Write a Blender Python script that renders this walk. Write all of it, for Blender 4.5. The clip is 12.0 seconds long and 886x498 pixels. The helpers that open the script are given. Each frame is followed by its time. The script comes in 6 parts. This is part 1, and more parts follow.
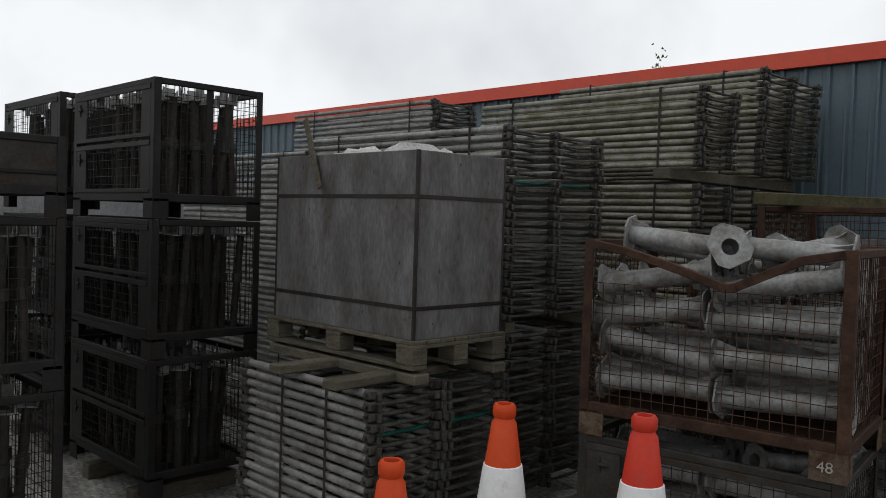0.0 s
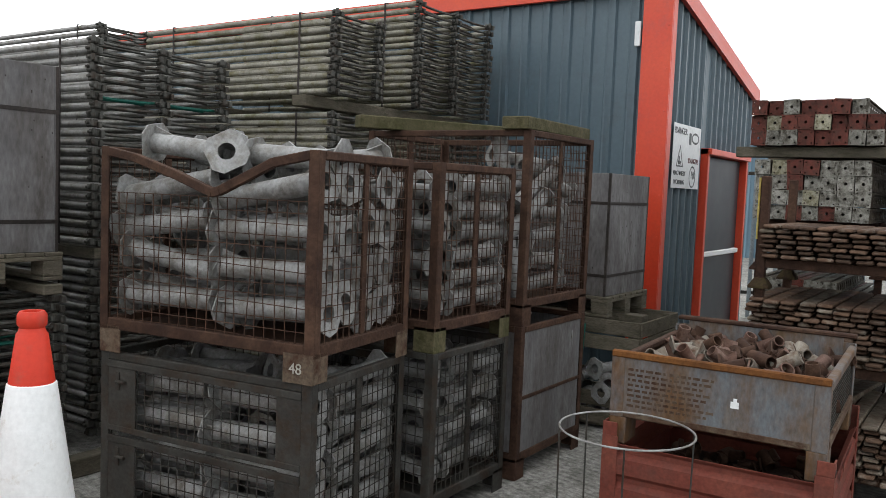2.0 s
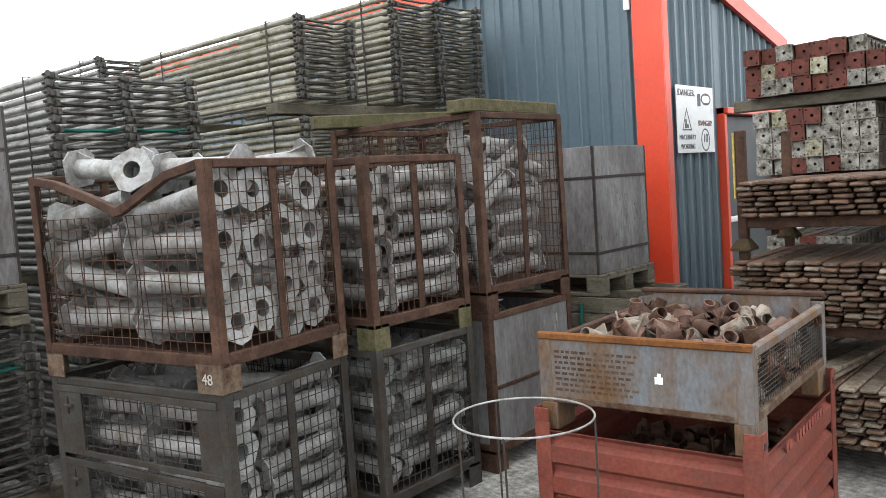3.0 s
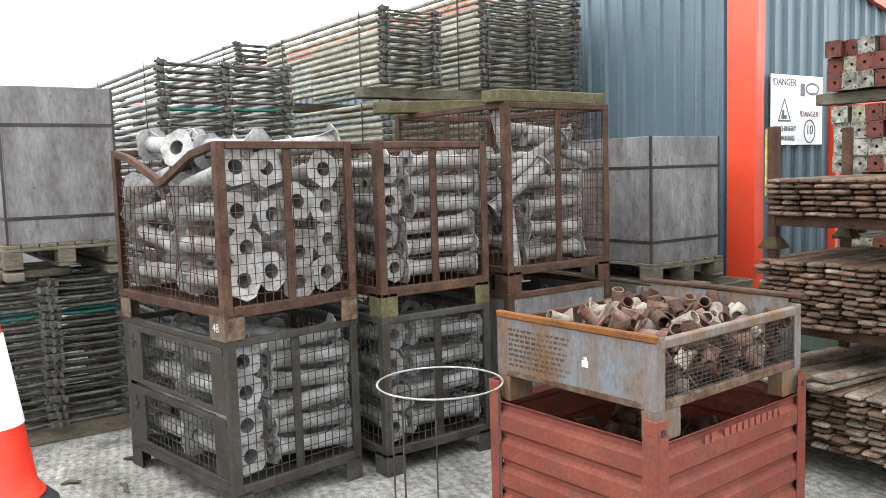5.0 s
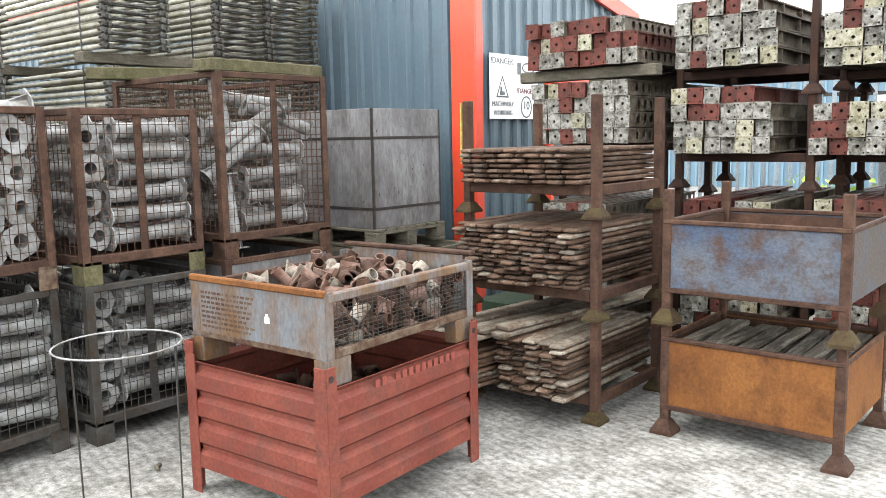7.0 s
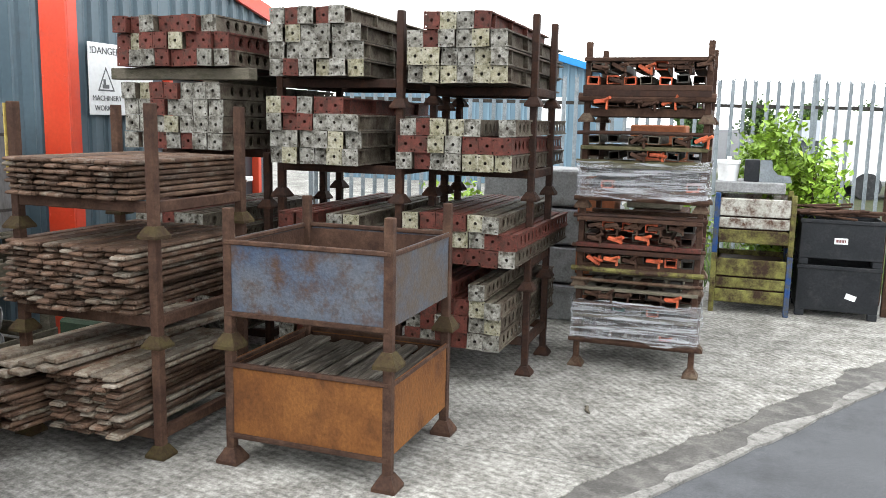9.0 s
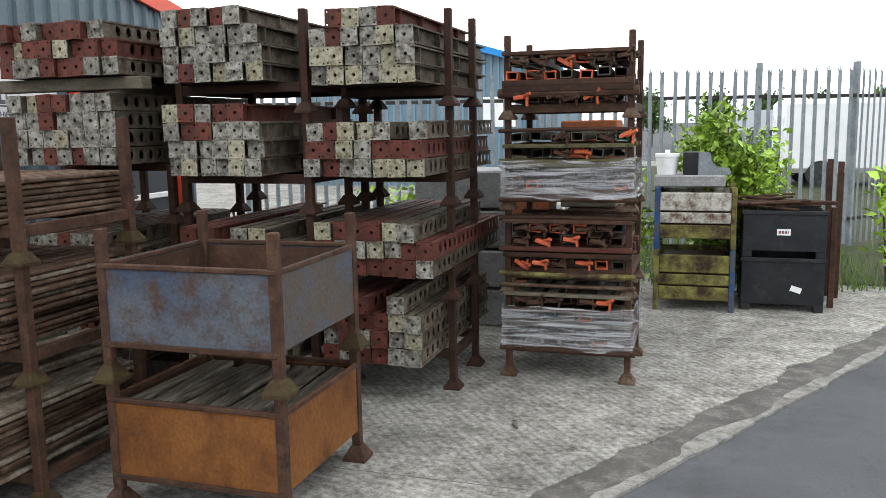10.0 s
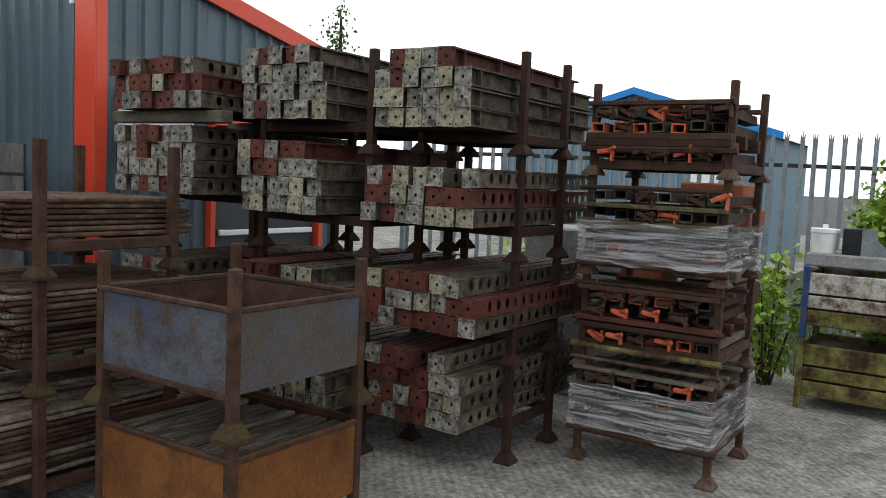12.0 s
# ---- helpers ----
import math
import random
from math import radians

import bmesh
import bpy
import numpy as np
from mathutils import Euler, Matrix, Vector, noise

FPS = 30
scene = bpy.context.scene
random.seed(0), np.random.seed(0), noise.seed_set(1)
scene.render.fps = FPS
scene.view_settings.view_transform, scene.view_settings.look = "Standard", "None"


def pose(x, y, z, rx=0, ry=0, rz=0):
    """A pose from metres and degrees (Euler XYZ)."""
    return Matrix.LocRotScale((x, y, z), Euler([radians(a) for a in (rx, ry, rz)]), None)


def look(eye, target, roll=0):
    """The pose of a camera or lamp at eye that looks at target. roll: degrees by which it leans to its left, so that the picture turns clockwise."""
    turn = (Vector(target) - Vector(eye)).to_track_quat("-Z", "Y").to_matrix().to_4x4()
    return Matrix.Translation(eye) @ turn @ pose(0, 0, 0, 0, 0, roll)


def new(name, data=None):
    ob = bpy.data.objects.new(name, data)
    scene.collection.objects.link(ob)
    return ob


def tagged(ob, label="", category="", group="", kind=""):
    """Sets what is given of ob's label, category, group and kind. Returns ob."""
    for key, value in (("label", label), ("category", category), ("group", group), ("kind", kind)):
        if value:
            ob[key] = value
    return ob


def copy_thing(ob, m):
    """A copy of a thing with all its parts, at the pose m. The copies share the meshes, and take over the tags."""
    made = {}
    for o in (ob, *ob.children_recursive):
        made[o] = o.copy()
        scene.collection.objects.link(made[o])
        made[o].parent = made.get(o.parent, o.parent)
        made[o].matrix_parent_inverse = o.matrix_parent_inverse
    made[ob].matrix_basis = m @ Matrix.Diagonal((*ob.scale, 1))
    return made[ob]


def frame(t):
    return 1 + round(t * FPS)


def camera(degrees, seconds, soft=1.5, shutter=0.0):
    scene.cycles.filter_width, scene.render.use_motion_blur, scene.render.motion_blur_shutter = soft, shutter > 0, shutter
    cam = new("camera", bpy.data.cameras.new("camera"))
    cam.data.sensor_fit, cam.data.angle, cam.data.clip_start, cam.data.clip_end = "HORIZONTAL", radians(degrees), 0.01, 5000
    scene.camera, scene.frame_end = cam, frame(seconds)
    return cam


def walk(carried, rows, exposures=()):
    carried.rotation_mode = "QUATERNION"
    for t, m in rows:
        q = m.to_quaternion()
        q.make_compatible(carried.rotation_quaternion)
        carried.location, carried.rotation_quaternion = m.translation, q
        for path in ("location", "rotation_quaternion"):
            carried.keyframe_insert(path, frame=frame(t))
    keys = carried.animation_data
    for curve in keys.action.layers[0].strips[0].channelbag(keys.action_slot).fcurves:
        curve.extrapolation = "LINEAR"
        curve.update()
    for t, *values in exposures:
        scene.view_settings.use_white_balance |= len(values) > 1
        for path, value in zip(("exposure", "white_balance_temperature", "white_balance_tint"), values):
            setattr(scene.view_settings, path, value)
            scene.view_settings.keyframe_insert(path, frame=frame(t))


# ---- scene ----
# camera and walk
cam = camera(56.6, 12.0, soft=0.65)
PATH = [
    (0, (0.93, 0.777, 1.786), (-0.482, 2.191, 1.715), 1.8),
    (0.5, (1.154, 0.954, 1.736), (-0.13, 2.481, 1.596), 4.7),
    (1, (1.446, 1.201, 1.705), (0.174, 2.739, 1.582), 2.1),
    (1.5, (1.734, 1.452, 1.666), (0.504, 3.021, 1.514), 0.3),
    (2, (1.969, 1.77, 1.595), (0.85, 3.421, 1.449), 2.3),
    (2.5, (2.143, 2.01, 1.603), (0.956, 3.612, 1.442), -0.4),
    (2.7, (2.276, 2.135, 1.561), (1.02, 3.685, 1.409), -2.6),
    (4.3, (3.25, 2.764, 1.608), (1.745, 4.057, 1.359), -1.6),
    (4.5, (3.29, 2.81, 1.596), (1.682, 3.983, 1.405), -1.9),
    (5, (3.353, 2.738, 1.567), (1.735, 3.897, 1.375), -1.7),
    (5.5, (3.413, 2.64, 1.551), (1.756, 3.744, 1.361), -1.1),
    (6, (3.532, 2.727, 1.555), (1.942, 3.911, 1.291), -2.2),
    (6.4, (3.683, 2.827, 1.534), (2.141, 4.081, 1.301), -0.8),
    (6.5, (3.717, 2.844, 1.537), (2.211, 4.136, 1.285), -0.8),
    (7, (3.806, 2.914, 1.539), (2.533, 4.433, 1.269), -1.1),
    (7.2, (3.819, 2.965, 1.541), (2.626, 4.543, 1.248), -1.5),
    (8.8, (4.213, 3.458, 1.71), (3.449, 5.278, 1.387), 2.3),
    (9, (4.301, 3.487, 1.68), (3.636, 5.348, 1.375), 1.2),
    (9.5, (4.4, 3.677, 1.638), (3.823, 5.569, 1.342), -0.4),
    (10, (4.516, 3.873, 1.675), (3.917, 5.758, 1.377), -1.0),
    (10.5, (4.782, 4.024, 1.67), (4.026, 5.853, 1.383), -0.3),
    (11, (5.002, 4.197, 1.712), (4.214, 6.01, 1.404), -0.6),
    (11.4, (5.113, 4.419, 1.701), (4.318, 6.229, 1.4), 1.1),
    (11.5, (5.152, 4.455, 1.703), (4.36, 6.272, 1.443), 2.3),
    (12, (5.267, 4.609, 1.644), (4.166, 6.27, 1.472), 2.6),
]
EXPOSURES = [(0.0, -2.2), (0.5, -2.22), (1.0, -1.48), (1.5, -1.25), (2.0, -1.15), (2.5, -0.65), (2.7, -0.5), (4.3, 0.7), (4.6, 0.65), (5.0, 0.3), (5.5, 0.08), (6.0, 0.1), (6.5, 0.45), (7.2, 0.5), (8.8, 0.05), (9.5, -0.45), (10.0, -0.7), (10.5, -0.95), (11.5, -1.0), (12.0, -1.4)]
walk(cam, [(t, look(eye, target, roll)) for t, eye, target, roll in PATH], EXPOSURES)

# world: bright overcast
world = bpy.data.worlds.new("overcast")
scene.world = world
world.use_nodes = True
wn, wl = world.node_tree.nodes, world.node_tree.links
wn.clear()
sky = wn.new("ShaderNodeTexSky")
sky.sky_type = "NISHITA"
sky.sun_disc = False
sky.sun_elevation, sky.sun_rotation = radians(52), radians(200)
sky.dust_density, sky.air_density, sky.ozone_density = 4.0, 1.0, 1.5
wco = wn.new("ShaderNodeTexCoord")
wno = wn.new("ShaderNodeTexNoise")
wno.inputs["Scale"].default_value, wno.inputs["Detail"].default_value = 2.2, 5.0
wl.new(wco.outputs["Generated"], wno.inputs["Vector"])
wra = wn.new("ShaderNodeValToRGB")
wra.color_ramp.elements[0].position, wra.color_ramp.elements[0].color = 0.32, (0.62, 0.62, 0.62, 1)
wra.color_ramp.elements[1].position, wra.color_ramp.elements[1].color = 0.55, (1, 1, 1, 1)
wl.new(wno.outputs["Fac"], wra.inputs["Fac"])
wmx = wn.new("ShaderNodeMix")
wmx.data_type = "RGBA"
wl.new(wra.outputs["Color"], wmx.inputs["Factor"])
wl.new(sky.outputs["Color"], wmx.inputs["A"])
wmx.inputs["B"].default_value = (21.5, 22.0, 22.6, 1)
# overcast: the zenith brighter than the horizon
wse = wn.new("ShaderNodeSeparateXYZ")
wl.new(wco.outputs["Generated"], wse.inputs[0])
wgr = wn.new("ShaderNodeMapRange")
wl.new(wse.outputs["Z"], wgr.inputs["Value"])
wgr.inputs["From Min"].default_value, wgr.inputs["From Max"].default_value, wgr.inputs["To Min"].default_value, wgr.inputs["To Max"].default_value = 0.0, 1.0, 1.34, 1.2
wsc = wn.new("ShaderNodeVectorMath")
wsc.operation = "SCALE"
wl.new(wmx.outputs["Result"], wsc.inputs[0])
wl.new(wgr.outputs["Result"], wsc.inputs["Scale"])
wbg = wn.new("ShaderNodeBackground")
wbg.inputs["Strength"].default_value = 0.15
wl.new(wsc.outputs[0], wbg.inputs["Color"])
wou = wn.new("ShaderNodeOutputWorld")
wl.new(wbg.outputs["Background"], wou.inputs["Surface"])
sun = new("sun", bpy.data.lights.new("sun", "SUN"))
sun.data.energy, sun.data.angle, sun.data.color = 0.6, radians(25), (1.0, 0.97, 0.92)
sun.matrix_world = look((0, 0, 20), (0.25, 0.5, 19.1))

# ---- materials ----
def material(name, a, b, rough=0.6, metal=0.0, scale=6.0, bump=0.15, blotch=None, amount=0.5, bscale=3.0, fine=60.0, vary=0.12, stretch=(1, 1, 1), tone=0.52, spec=0.18):
    """Two-tone noise paint with fine relief; blotch: a third colour in patches; vary: brightness from piece to piece."""
    tone *= 0.72
    amp = 1.0 if bump >= 0.1 else 0.3
    a, b, blotch = tuple(tone * v for v in a), tuple(tone * v for v in b), blotch and tuple(tone * v for v in blotch)
    m = bpy.data.materials.new(name)
    m.use_nodes = True
    n, l = m.node_tree.nodes, m.node_tree.links
    bsdf = n["Principled BSDF"]
    co, info = n.new("ShaderNodeTexCoord"), n.new("ShaderNodeObjectInfo")
    mul = n.new("ShaderNodeVectorMath")
    mul.operation = "MULTIPLY_ADD"
    l.new(info.outputs["Random"], mul.inputs[0])
    mul.inputs[1].default_value = (37, 53, 71)
    l.new(co.outputs["Object"], mul.inputs[2])
    mp = n.new("ShaderNodeMapping")
    mp.inputs["Scale"].default_value = stretch
    l.new(mul.outputs[0], mp.inputs["Vector"])
    vec = mp.outputs["Vector"]

    def noise_node(s, detail=4.0, r=0.6):
        t = n.new("ShaderNodeTexNoise")
        t.inputs["Scale"].default_value, t.inputs["Detail"].default_value, t.inputs["Roughness"].default_value = s, detail, r
        l.new(vec, t.inputs["Vector"])
        return t.outputs["Fac"]

    def mix(f, ca, cb):
        x = n.new("ShaderNodeMix")
        x.data_type = "RGBA"
        for sock, v in (("Factor", f), ("A", ca), ("B", cb)):
            if isinstance(v, tuple):
                x.inputs[sock].default_value = (*v, 1)
            elif isinstance(v, float):
                x.inputs[sock].default_value = v
            else:
                l.new(v, x.inputs[sock])
        return x.outputs["Result"]

    def ramp(f, lo, hi):
        r = n.new("ShaderNodeMapRange")
        l.new(f, r.inputs["Value"])
        r.inputs["From Min"].default_value, r.inputs["From Max"].default_value = lo, hi
        return r.outputs["Result"]

    big, small = noise_node(scale), noise_node(fine, 3.0)
    col = mix(ramp(big, 0.35, 0.65), a, b)
    rgh = None
    if blotch:
        pf = ramp(noise_node(bscale * 2.3, 8.0, 0.7), 0.6 - 0.32 * amount, 0.78 - 0.28 * amount)
        col = mix(pf, col, blotch)
    grain = n.new("ShaderNodeHueSaturation")
    l.new(col, grain.inputs["Color"])
    val = n.new("ShaderNodeMath")
    val.operation = "MULTIPLY_ADD"
    l.new(small, val.inputs[0])
    val.inputs[1].default_value = amp
    off = n.new("ShaderNodeMath")
    off.operation = "MULTIPLY_ADD"
    l.new(info.outputs["Random"], off.inputs[0])
    off.inputs[1].default_value, off.inputs[2].default_value = 2 * vary, 1 - 0.5 * amp - vary
    l.new(off.outputs[0], val.inputs[2])
    l.new(val.outputs[0], grain.inputs["Value"])
    l.new(grain.outputs["Color"], bsdf.inputs["Base Color"])
    rr = n.new("ShaderNodeMapRange")
    l.new(big, rr.inputs["Value"])
    rr.inputs["To Min"].default_value, rr.inputs["To Max"].default_value = max(0.05, rough - 0.15), min(1, rough + 0.15)
    l.new(rr.outputs["Result"], bsdf.inputs["Roughness"])
    bsdf.inputs["Metallic"].default_value = metal
    bsdf.inputs["Specular IOR Level"].default_value = spec
    if bump:
        bp = n.new("ShaderNodeBump")
        bp.inputs["Strength"].default_value, bp.inputs["Distance"].default_value = bump, 0.01
        l.new(small, bp.inputs["Height"])
        l.new(bp.outputs["Normal"], bsdf.inputs["Normal"])
    return m


GALV = material("galvanised", (0.34, 0.345, 0.34), (0.52, 0.525, 0.515), 0.55, 0.25, 7, 0.15, (0.22, 0.2, 0.17), 0.5, 4, tone=0.78, spec=0.3)
GALVTUBE = material("weathered_tube", (0.3, 0.295, 0.28), (0.47, 0.465, 0.445), 0.5, 0.3, 5, 0.12, (0.2, 0.18, 0.14), 0.35, 4, tone=0.85)
GALVMOSS = material("mossy_tube", (0.3, 0.285, 0.235), (0.46, 0.44, 0.375), 0.6, 0.2, 5, 0.12, (0.2, 0.18, 0.09), 0.4, 4, tone=0.82)
GALVDARK = material("dull_steel", (0.11, 0.11, 0.105), (0.2, 0.2, 0.19), 0.55, 0.4, 6, 0.15, (0.1, 0.075, 0.055), 0.4, 5, tone=0.45)
HOOK = material("coupler_steel", (0.17, 0.17, 0.15), (0.3, 0.3, 0.27), 0.6, 0.3, 9, 0.2, (0.12, 0.08, 0.055), 0.4, 6, tone=0.42)
GREENTUBE = material("green_paint", (0.02, 0.17, 0.13), (0.03, 0.24, 0.18), 0.5, 0, 6, 0.1)
# Deep shade among the left-hand stillages is put into this dark base colour
DARKSTEEL = material("shade_darkened_steel", (0.036, 0.035, 0.035), (0.065, 0.062, 0.06), 0.6, 0.2, 6, 0.15, (0.06, 0.045, 0.035), 0.35, 4)
RUST = material("rusty_steel", (0.12, 0.062, 0.042), (0.2, 0.112, 0.072), 0.8, 0.1, 8, 0.3, (0.08, 0.042, 0.03), 0.5, 5)
RUSTPALE = material("worn_rust", (0.2, 0.12, 0.075), (0.32, 0.25, 0.18), 0.8, 0.1, 8, 0.3, (0.12, 0.055, 0.033), 0.5, 6)
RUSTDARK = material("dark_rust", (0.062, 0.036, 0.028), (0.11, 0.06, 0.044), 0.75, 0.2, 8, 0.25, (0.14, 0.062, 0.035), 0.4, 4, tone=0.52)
RUSTBRIGHT = material("orange_rust", (0.26, 0.1, 0.028), (0.35, 0.145, 0.042), 0.8, 0.05, 4, 0.3, (0.14, 0.055, 0.022), 0.4, 1.6, 70, 0.05, (1, 1, 0.7), tone=0.62)
GREYPAINT = material("dull_grey_paint", (0.09, 0.088, 0.08), (0.155, 0.148, 0.132), 0.65, 0.2, 6, 0.2, (0.1, 0.066, 0.043), 0.42, 4, tone=0.44)
BLUESTEEL = material("worn_blue_paint", (0.1, 0.14, 0.22), (0.2, 0.22, 0.25), 0.6, 0.1, 3, 0.35, (0.14, 0.085, 0.06), 0.42, 3.5, 60, 0.05, tone=0.6)
STAINED = material("rust_streaked_steel", (0.24, 0.12, 0.05), (0.3, 0.2, 0.12), 0.6, 0.1, 5, 0.2, (0.3, 0.325, 0.35), 0.55, 1.5, 60, 0.08, (1.1, 1.1, 0.5), tone=0.58)
REDCRATE = material("red_paint", (0.28, 0.065, 0.045), (0.36, 0.105, 0.07), 0.6, 0.0, 5, 0.15, (0.22, 0.08, 0.06), 0.4, 3, 60, 0.05, tone=0.56)
PLYGREY = material("grey_board", (0.21, 0.203, 0.205), (0.36, 0.352, 0.352), 0.8, 0, 2.6, 0.25, (0.17, 0.155, 0.145), 0.5, 1.6, 40, 0.06, (1.4, 1.4, 0.5), tone=0.62)
STRAPM = material("strap_steel", (0.07, 0.06, 0.055), (0.12, 0.1, 0.09), 0.6, 0.3)
CUPM = material("mossy_rust", (0.13, 0.09, 0.04), (0.18, 0.14, 0.055), 0.85, 0.05, 9, 0.35, (0.1, 0.055, 0.035), 0.5, 7, tone=0.4)
WOODGREY = material("grey_timber", (0.21, 0.185, 0.14), (0.33, 0.29, 0.22), 0.85, 0, 5, 0.4, (0.15, 0.14, 0.09), 0.4, 5, 50, 0.12, (1, 1, 3))
WOODMOSS = material("mossy_timber", (0.2, 0.18, 0.09), (0.3, 0.26, 0.15), 0.9, 0, 5, 0.4, (0.13, 0.13, 0.05), 0.5, 5, tone=0.45)
PLANKM = material("brown_plank", (0.1, 0.056, 0.036), (0.22, 0.135, 0.09), 0.75, 0, 9, 0.4, (0.36, 0.31, 0.25), 0.25, 5, 60, 0.45, tone=0.66)
PLANKPALE = material("pale_plank", (0.24, 0.2, 0.15), (0.42, 0.37, 0.3), 0.85, 0, 8, 0.3, (0.16, 0.1, 0.065), 0.5, 6, 60, 0.25, tone=0.72)
ENDGREY = material("mortar_splashed_steel", (0.27, 0.26, 0.22), (0.5, 0.49, 0.44), 0.85, 0, 16, 0.5, (0.08, 0.072, 0.056), 0.55, 9, 90, 0.16, tone=0.84)
ENDCREAM = material("lichen_steel", (0.4, 0.37, 0.25), (0.52, 0.5, 0.4), 0.85, 0, 12, 0.5, (0.17, 0.155, 0.085), 0.5, 14, 90, 0.14, tone=0.8)
ENDRED = material("red_oxide_steel", (0.21, 0.055, 0.04), (0.3, 0.095, 0.07), 0.7, 0, 10, 0.25, (0.12, 0.06, 0.045), 0.5, 8, 80, 0.2)
ENDORANGE = material("orange_paint", (0.62, 0.11, 0.05), (0.7, 0.17, 0.07), 0.55, 0, 10, 0.15, (0.2, 0.08, 0.05), 0.3, 8, tone=0.85)
CONERED = material("cone_red", (0.72, 0.04, 0.022), (0.78, 0.06, 0.03), 0.45, 0, 4, 0.05, (0.5, 0.1, 0.07), 0.15, 4, 60, 0.03, tone=0.95, spec=0.22)
CONEORANGE = material("cone_orange", (0.75, 0.07, 0.012), (0.8, 0.095, 0.02), 0.45, 0, 4, 0.05, (0.45, 0.12, 0.06), 0.2, 4, 60, 0.03, tone=0.95, spec=0.22)
CONEWHITE = material("cone_sleeve", (0.78, 0.79, 0.78), (0.85, 0.86, 0.86), 0.4, 0, 4, 0.05, (0.55, 0.5, 0.43), 0.12, 6, 60, 0.02, tone=1.25, spec=0.22)
RUBBER = material("black_rubber", (0.04, 0.042, 0.045), (0.075, 0.078, 0.082), 0.7, 0, 5, 0.15, (0.12, 0.12, 0.12), 0.3, 4, tone=0.7)
CLAD = material("blue_grey_cladding", (0.095, 0.142, 0.172), (0.112, 0.163, 0.193), 0.42, 0.0, 1.2, 0.03, (0.1, 0.13, 0.15), 0.2, 1.5, 30, 0.02, tone=1, spec=0.4)
TRIMRED = material("red_trim", (0.68, 0.06, 0.025), (0.74, 0.085, 0.035), 0.4, 0.0, 2, 0.04, (0.55, 0.08, 0.05), 0.2, 2, 40, 0.02, tone=1.1, spec=0.45)
DOORM = material("navy_door", (0.04, 0.05, 0.065), (0.055, 0.066, 0.08), 0.45, 0, 2, 0.03, tone=0.6, spec=0.5)
WHITEM = material("white_board", (0.74, 0.76, 0.76), (0.8, 0.81, 0.81), 0.45, 0, 3, 0.02, (0.62, 0.63, 0.62), 0.2, 3, 30, 0.02, tone=1.2, spec=0.4)
INK = material("sign_ink", (0.24, 0.25, 0.26), (0.34, 0.35, 0.36), 0.6, 0, 20, 0.0)
INKRED = material("sign_red", (0.4, 0.16, 0.16), (0.5, 0.25, 0.24), 0.6, 0, 20, 0.0)
CHALK = material("chalk_white", (0.62, 0.6, 0.52), (0.75, 0.73, 0.66), 0.9, 0, 20, 0.1, tone=0.6)
YELLOW = material("yellow_paint", (0.55, 0.42, 0.1), (0.65, 0.52, 0.16), 0.7, 0, 10, 0.2, (0.3, 0.2, 0.08), 0.4, 8, tone=0.8)
OLIVE = material("olive_mossy_paint", (0.3, 0.29, 0.07), (0.42, 0.4, 0.13), 0.75, 0, 6, 0.25, (0.08, 0.045, 0.03), 0.6, 3, 60, 0.06, tone=0.6)
FLAKEWHITE = material("flaking_white_paint", (0.55, 0.54, 0.47), (0.68, 0.67, 0.6), 0.7, 0, 6, 0.25, (0.13, 0.07, 0.045), 0.5, 5, 60, 0.05, tone=0.85)
BLUEPAINT = material("blue_paint", (0.03, 0.11, 0.36), (0.05, 0.15, 0.42), 0.6, 0, 6, 0.15, (0.2, 0.18, 0.09), 0.55, 4)
DARKBOX = material("dark_grey_plastic", (0.03, 0.034, 0.04), (0.05, 0.055, 0.062), 0.5, 0, 5, 0.1, (0.075, 0.078, 0.082), 0.25, 4)
FENCEM = material("galvanised_pale", (0.3, 0.35, 0.38), (0.42, 0.47, 0.5), 0.5, 0.3, 6, 0.1, (0.25, 0.28, 0.3), 0.3, 4, tone=0.75)
FARBLUE = material("far_cladding", (0.14, 0.22, 0.28), (0.17, 0.26, 0.32), 0.6, 0, 1, 0.0, tone=1.2)
FARTRIM = material("far_blue_trim", (0.02, 0.2, 0.55), (0.03, 0.24, 0.6), 0.5, 0, 1, 0.0, tone=1.2)
ASPHALT = material("asphalt", (0.075, 0.078, 0.083), (0.1, 0.104, 0.11), 0.85, 0, 0.9, 0.3, (0.06, 0.062, 0.066), 0.35, 0.6, 140, 0.0, tone=1.2)
PATCH = material("dirty_joint", (0.07, 0.067, 0.062), (0.12, 0.115, 0.105), 0.7, 0, 3, 0.35, (0.2, 0.19, 0.175), 0.35, 3, 90, 0.0, tone=1.15)
KERBM = material("broken_concrete_edge", (0.26, 0.25, 0.23), (0.42, 0.41, 0.38), 0.9, 0, 6, 0.5, (0.13, 0.125, 0.115), 0.4, 5, 80, 0.1, tone=0.8)
LEAF = material("laurel_leaf", (0.13, 0.22, 0.02), (0.25, 0.4, 0.042), 0.4, 0, 5, 0.05, None, 0.5, 3, 40, 0.25, tone=1.6, spec=0.4)
LEAFDARK = material("dark_leaf", (0.045, 0.085, 0.025), (0.08, 0.14, 0.04), 0.5, 0, 5, 0.05, None, 0.5, 3, 40, 0.25, tone=1.3)
BARK = material("bark", (0.1, 0.075, 0.05), (0.16, 0.12, 0.08), 0.9, 0, 10, 0.4)
GRASS = material("grass_blade", (0.06, 0.11, 0.025), (0.13, 0.2, 0.05), 0.6, 0, 3, 0.0, None, 0.5, 3, 40, 0.2, tone=1.3)
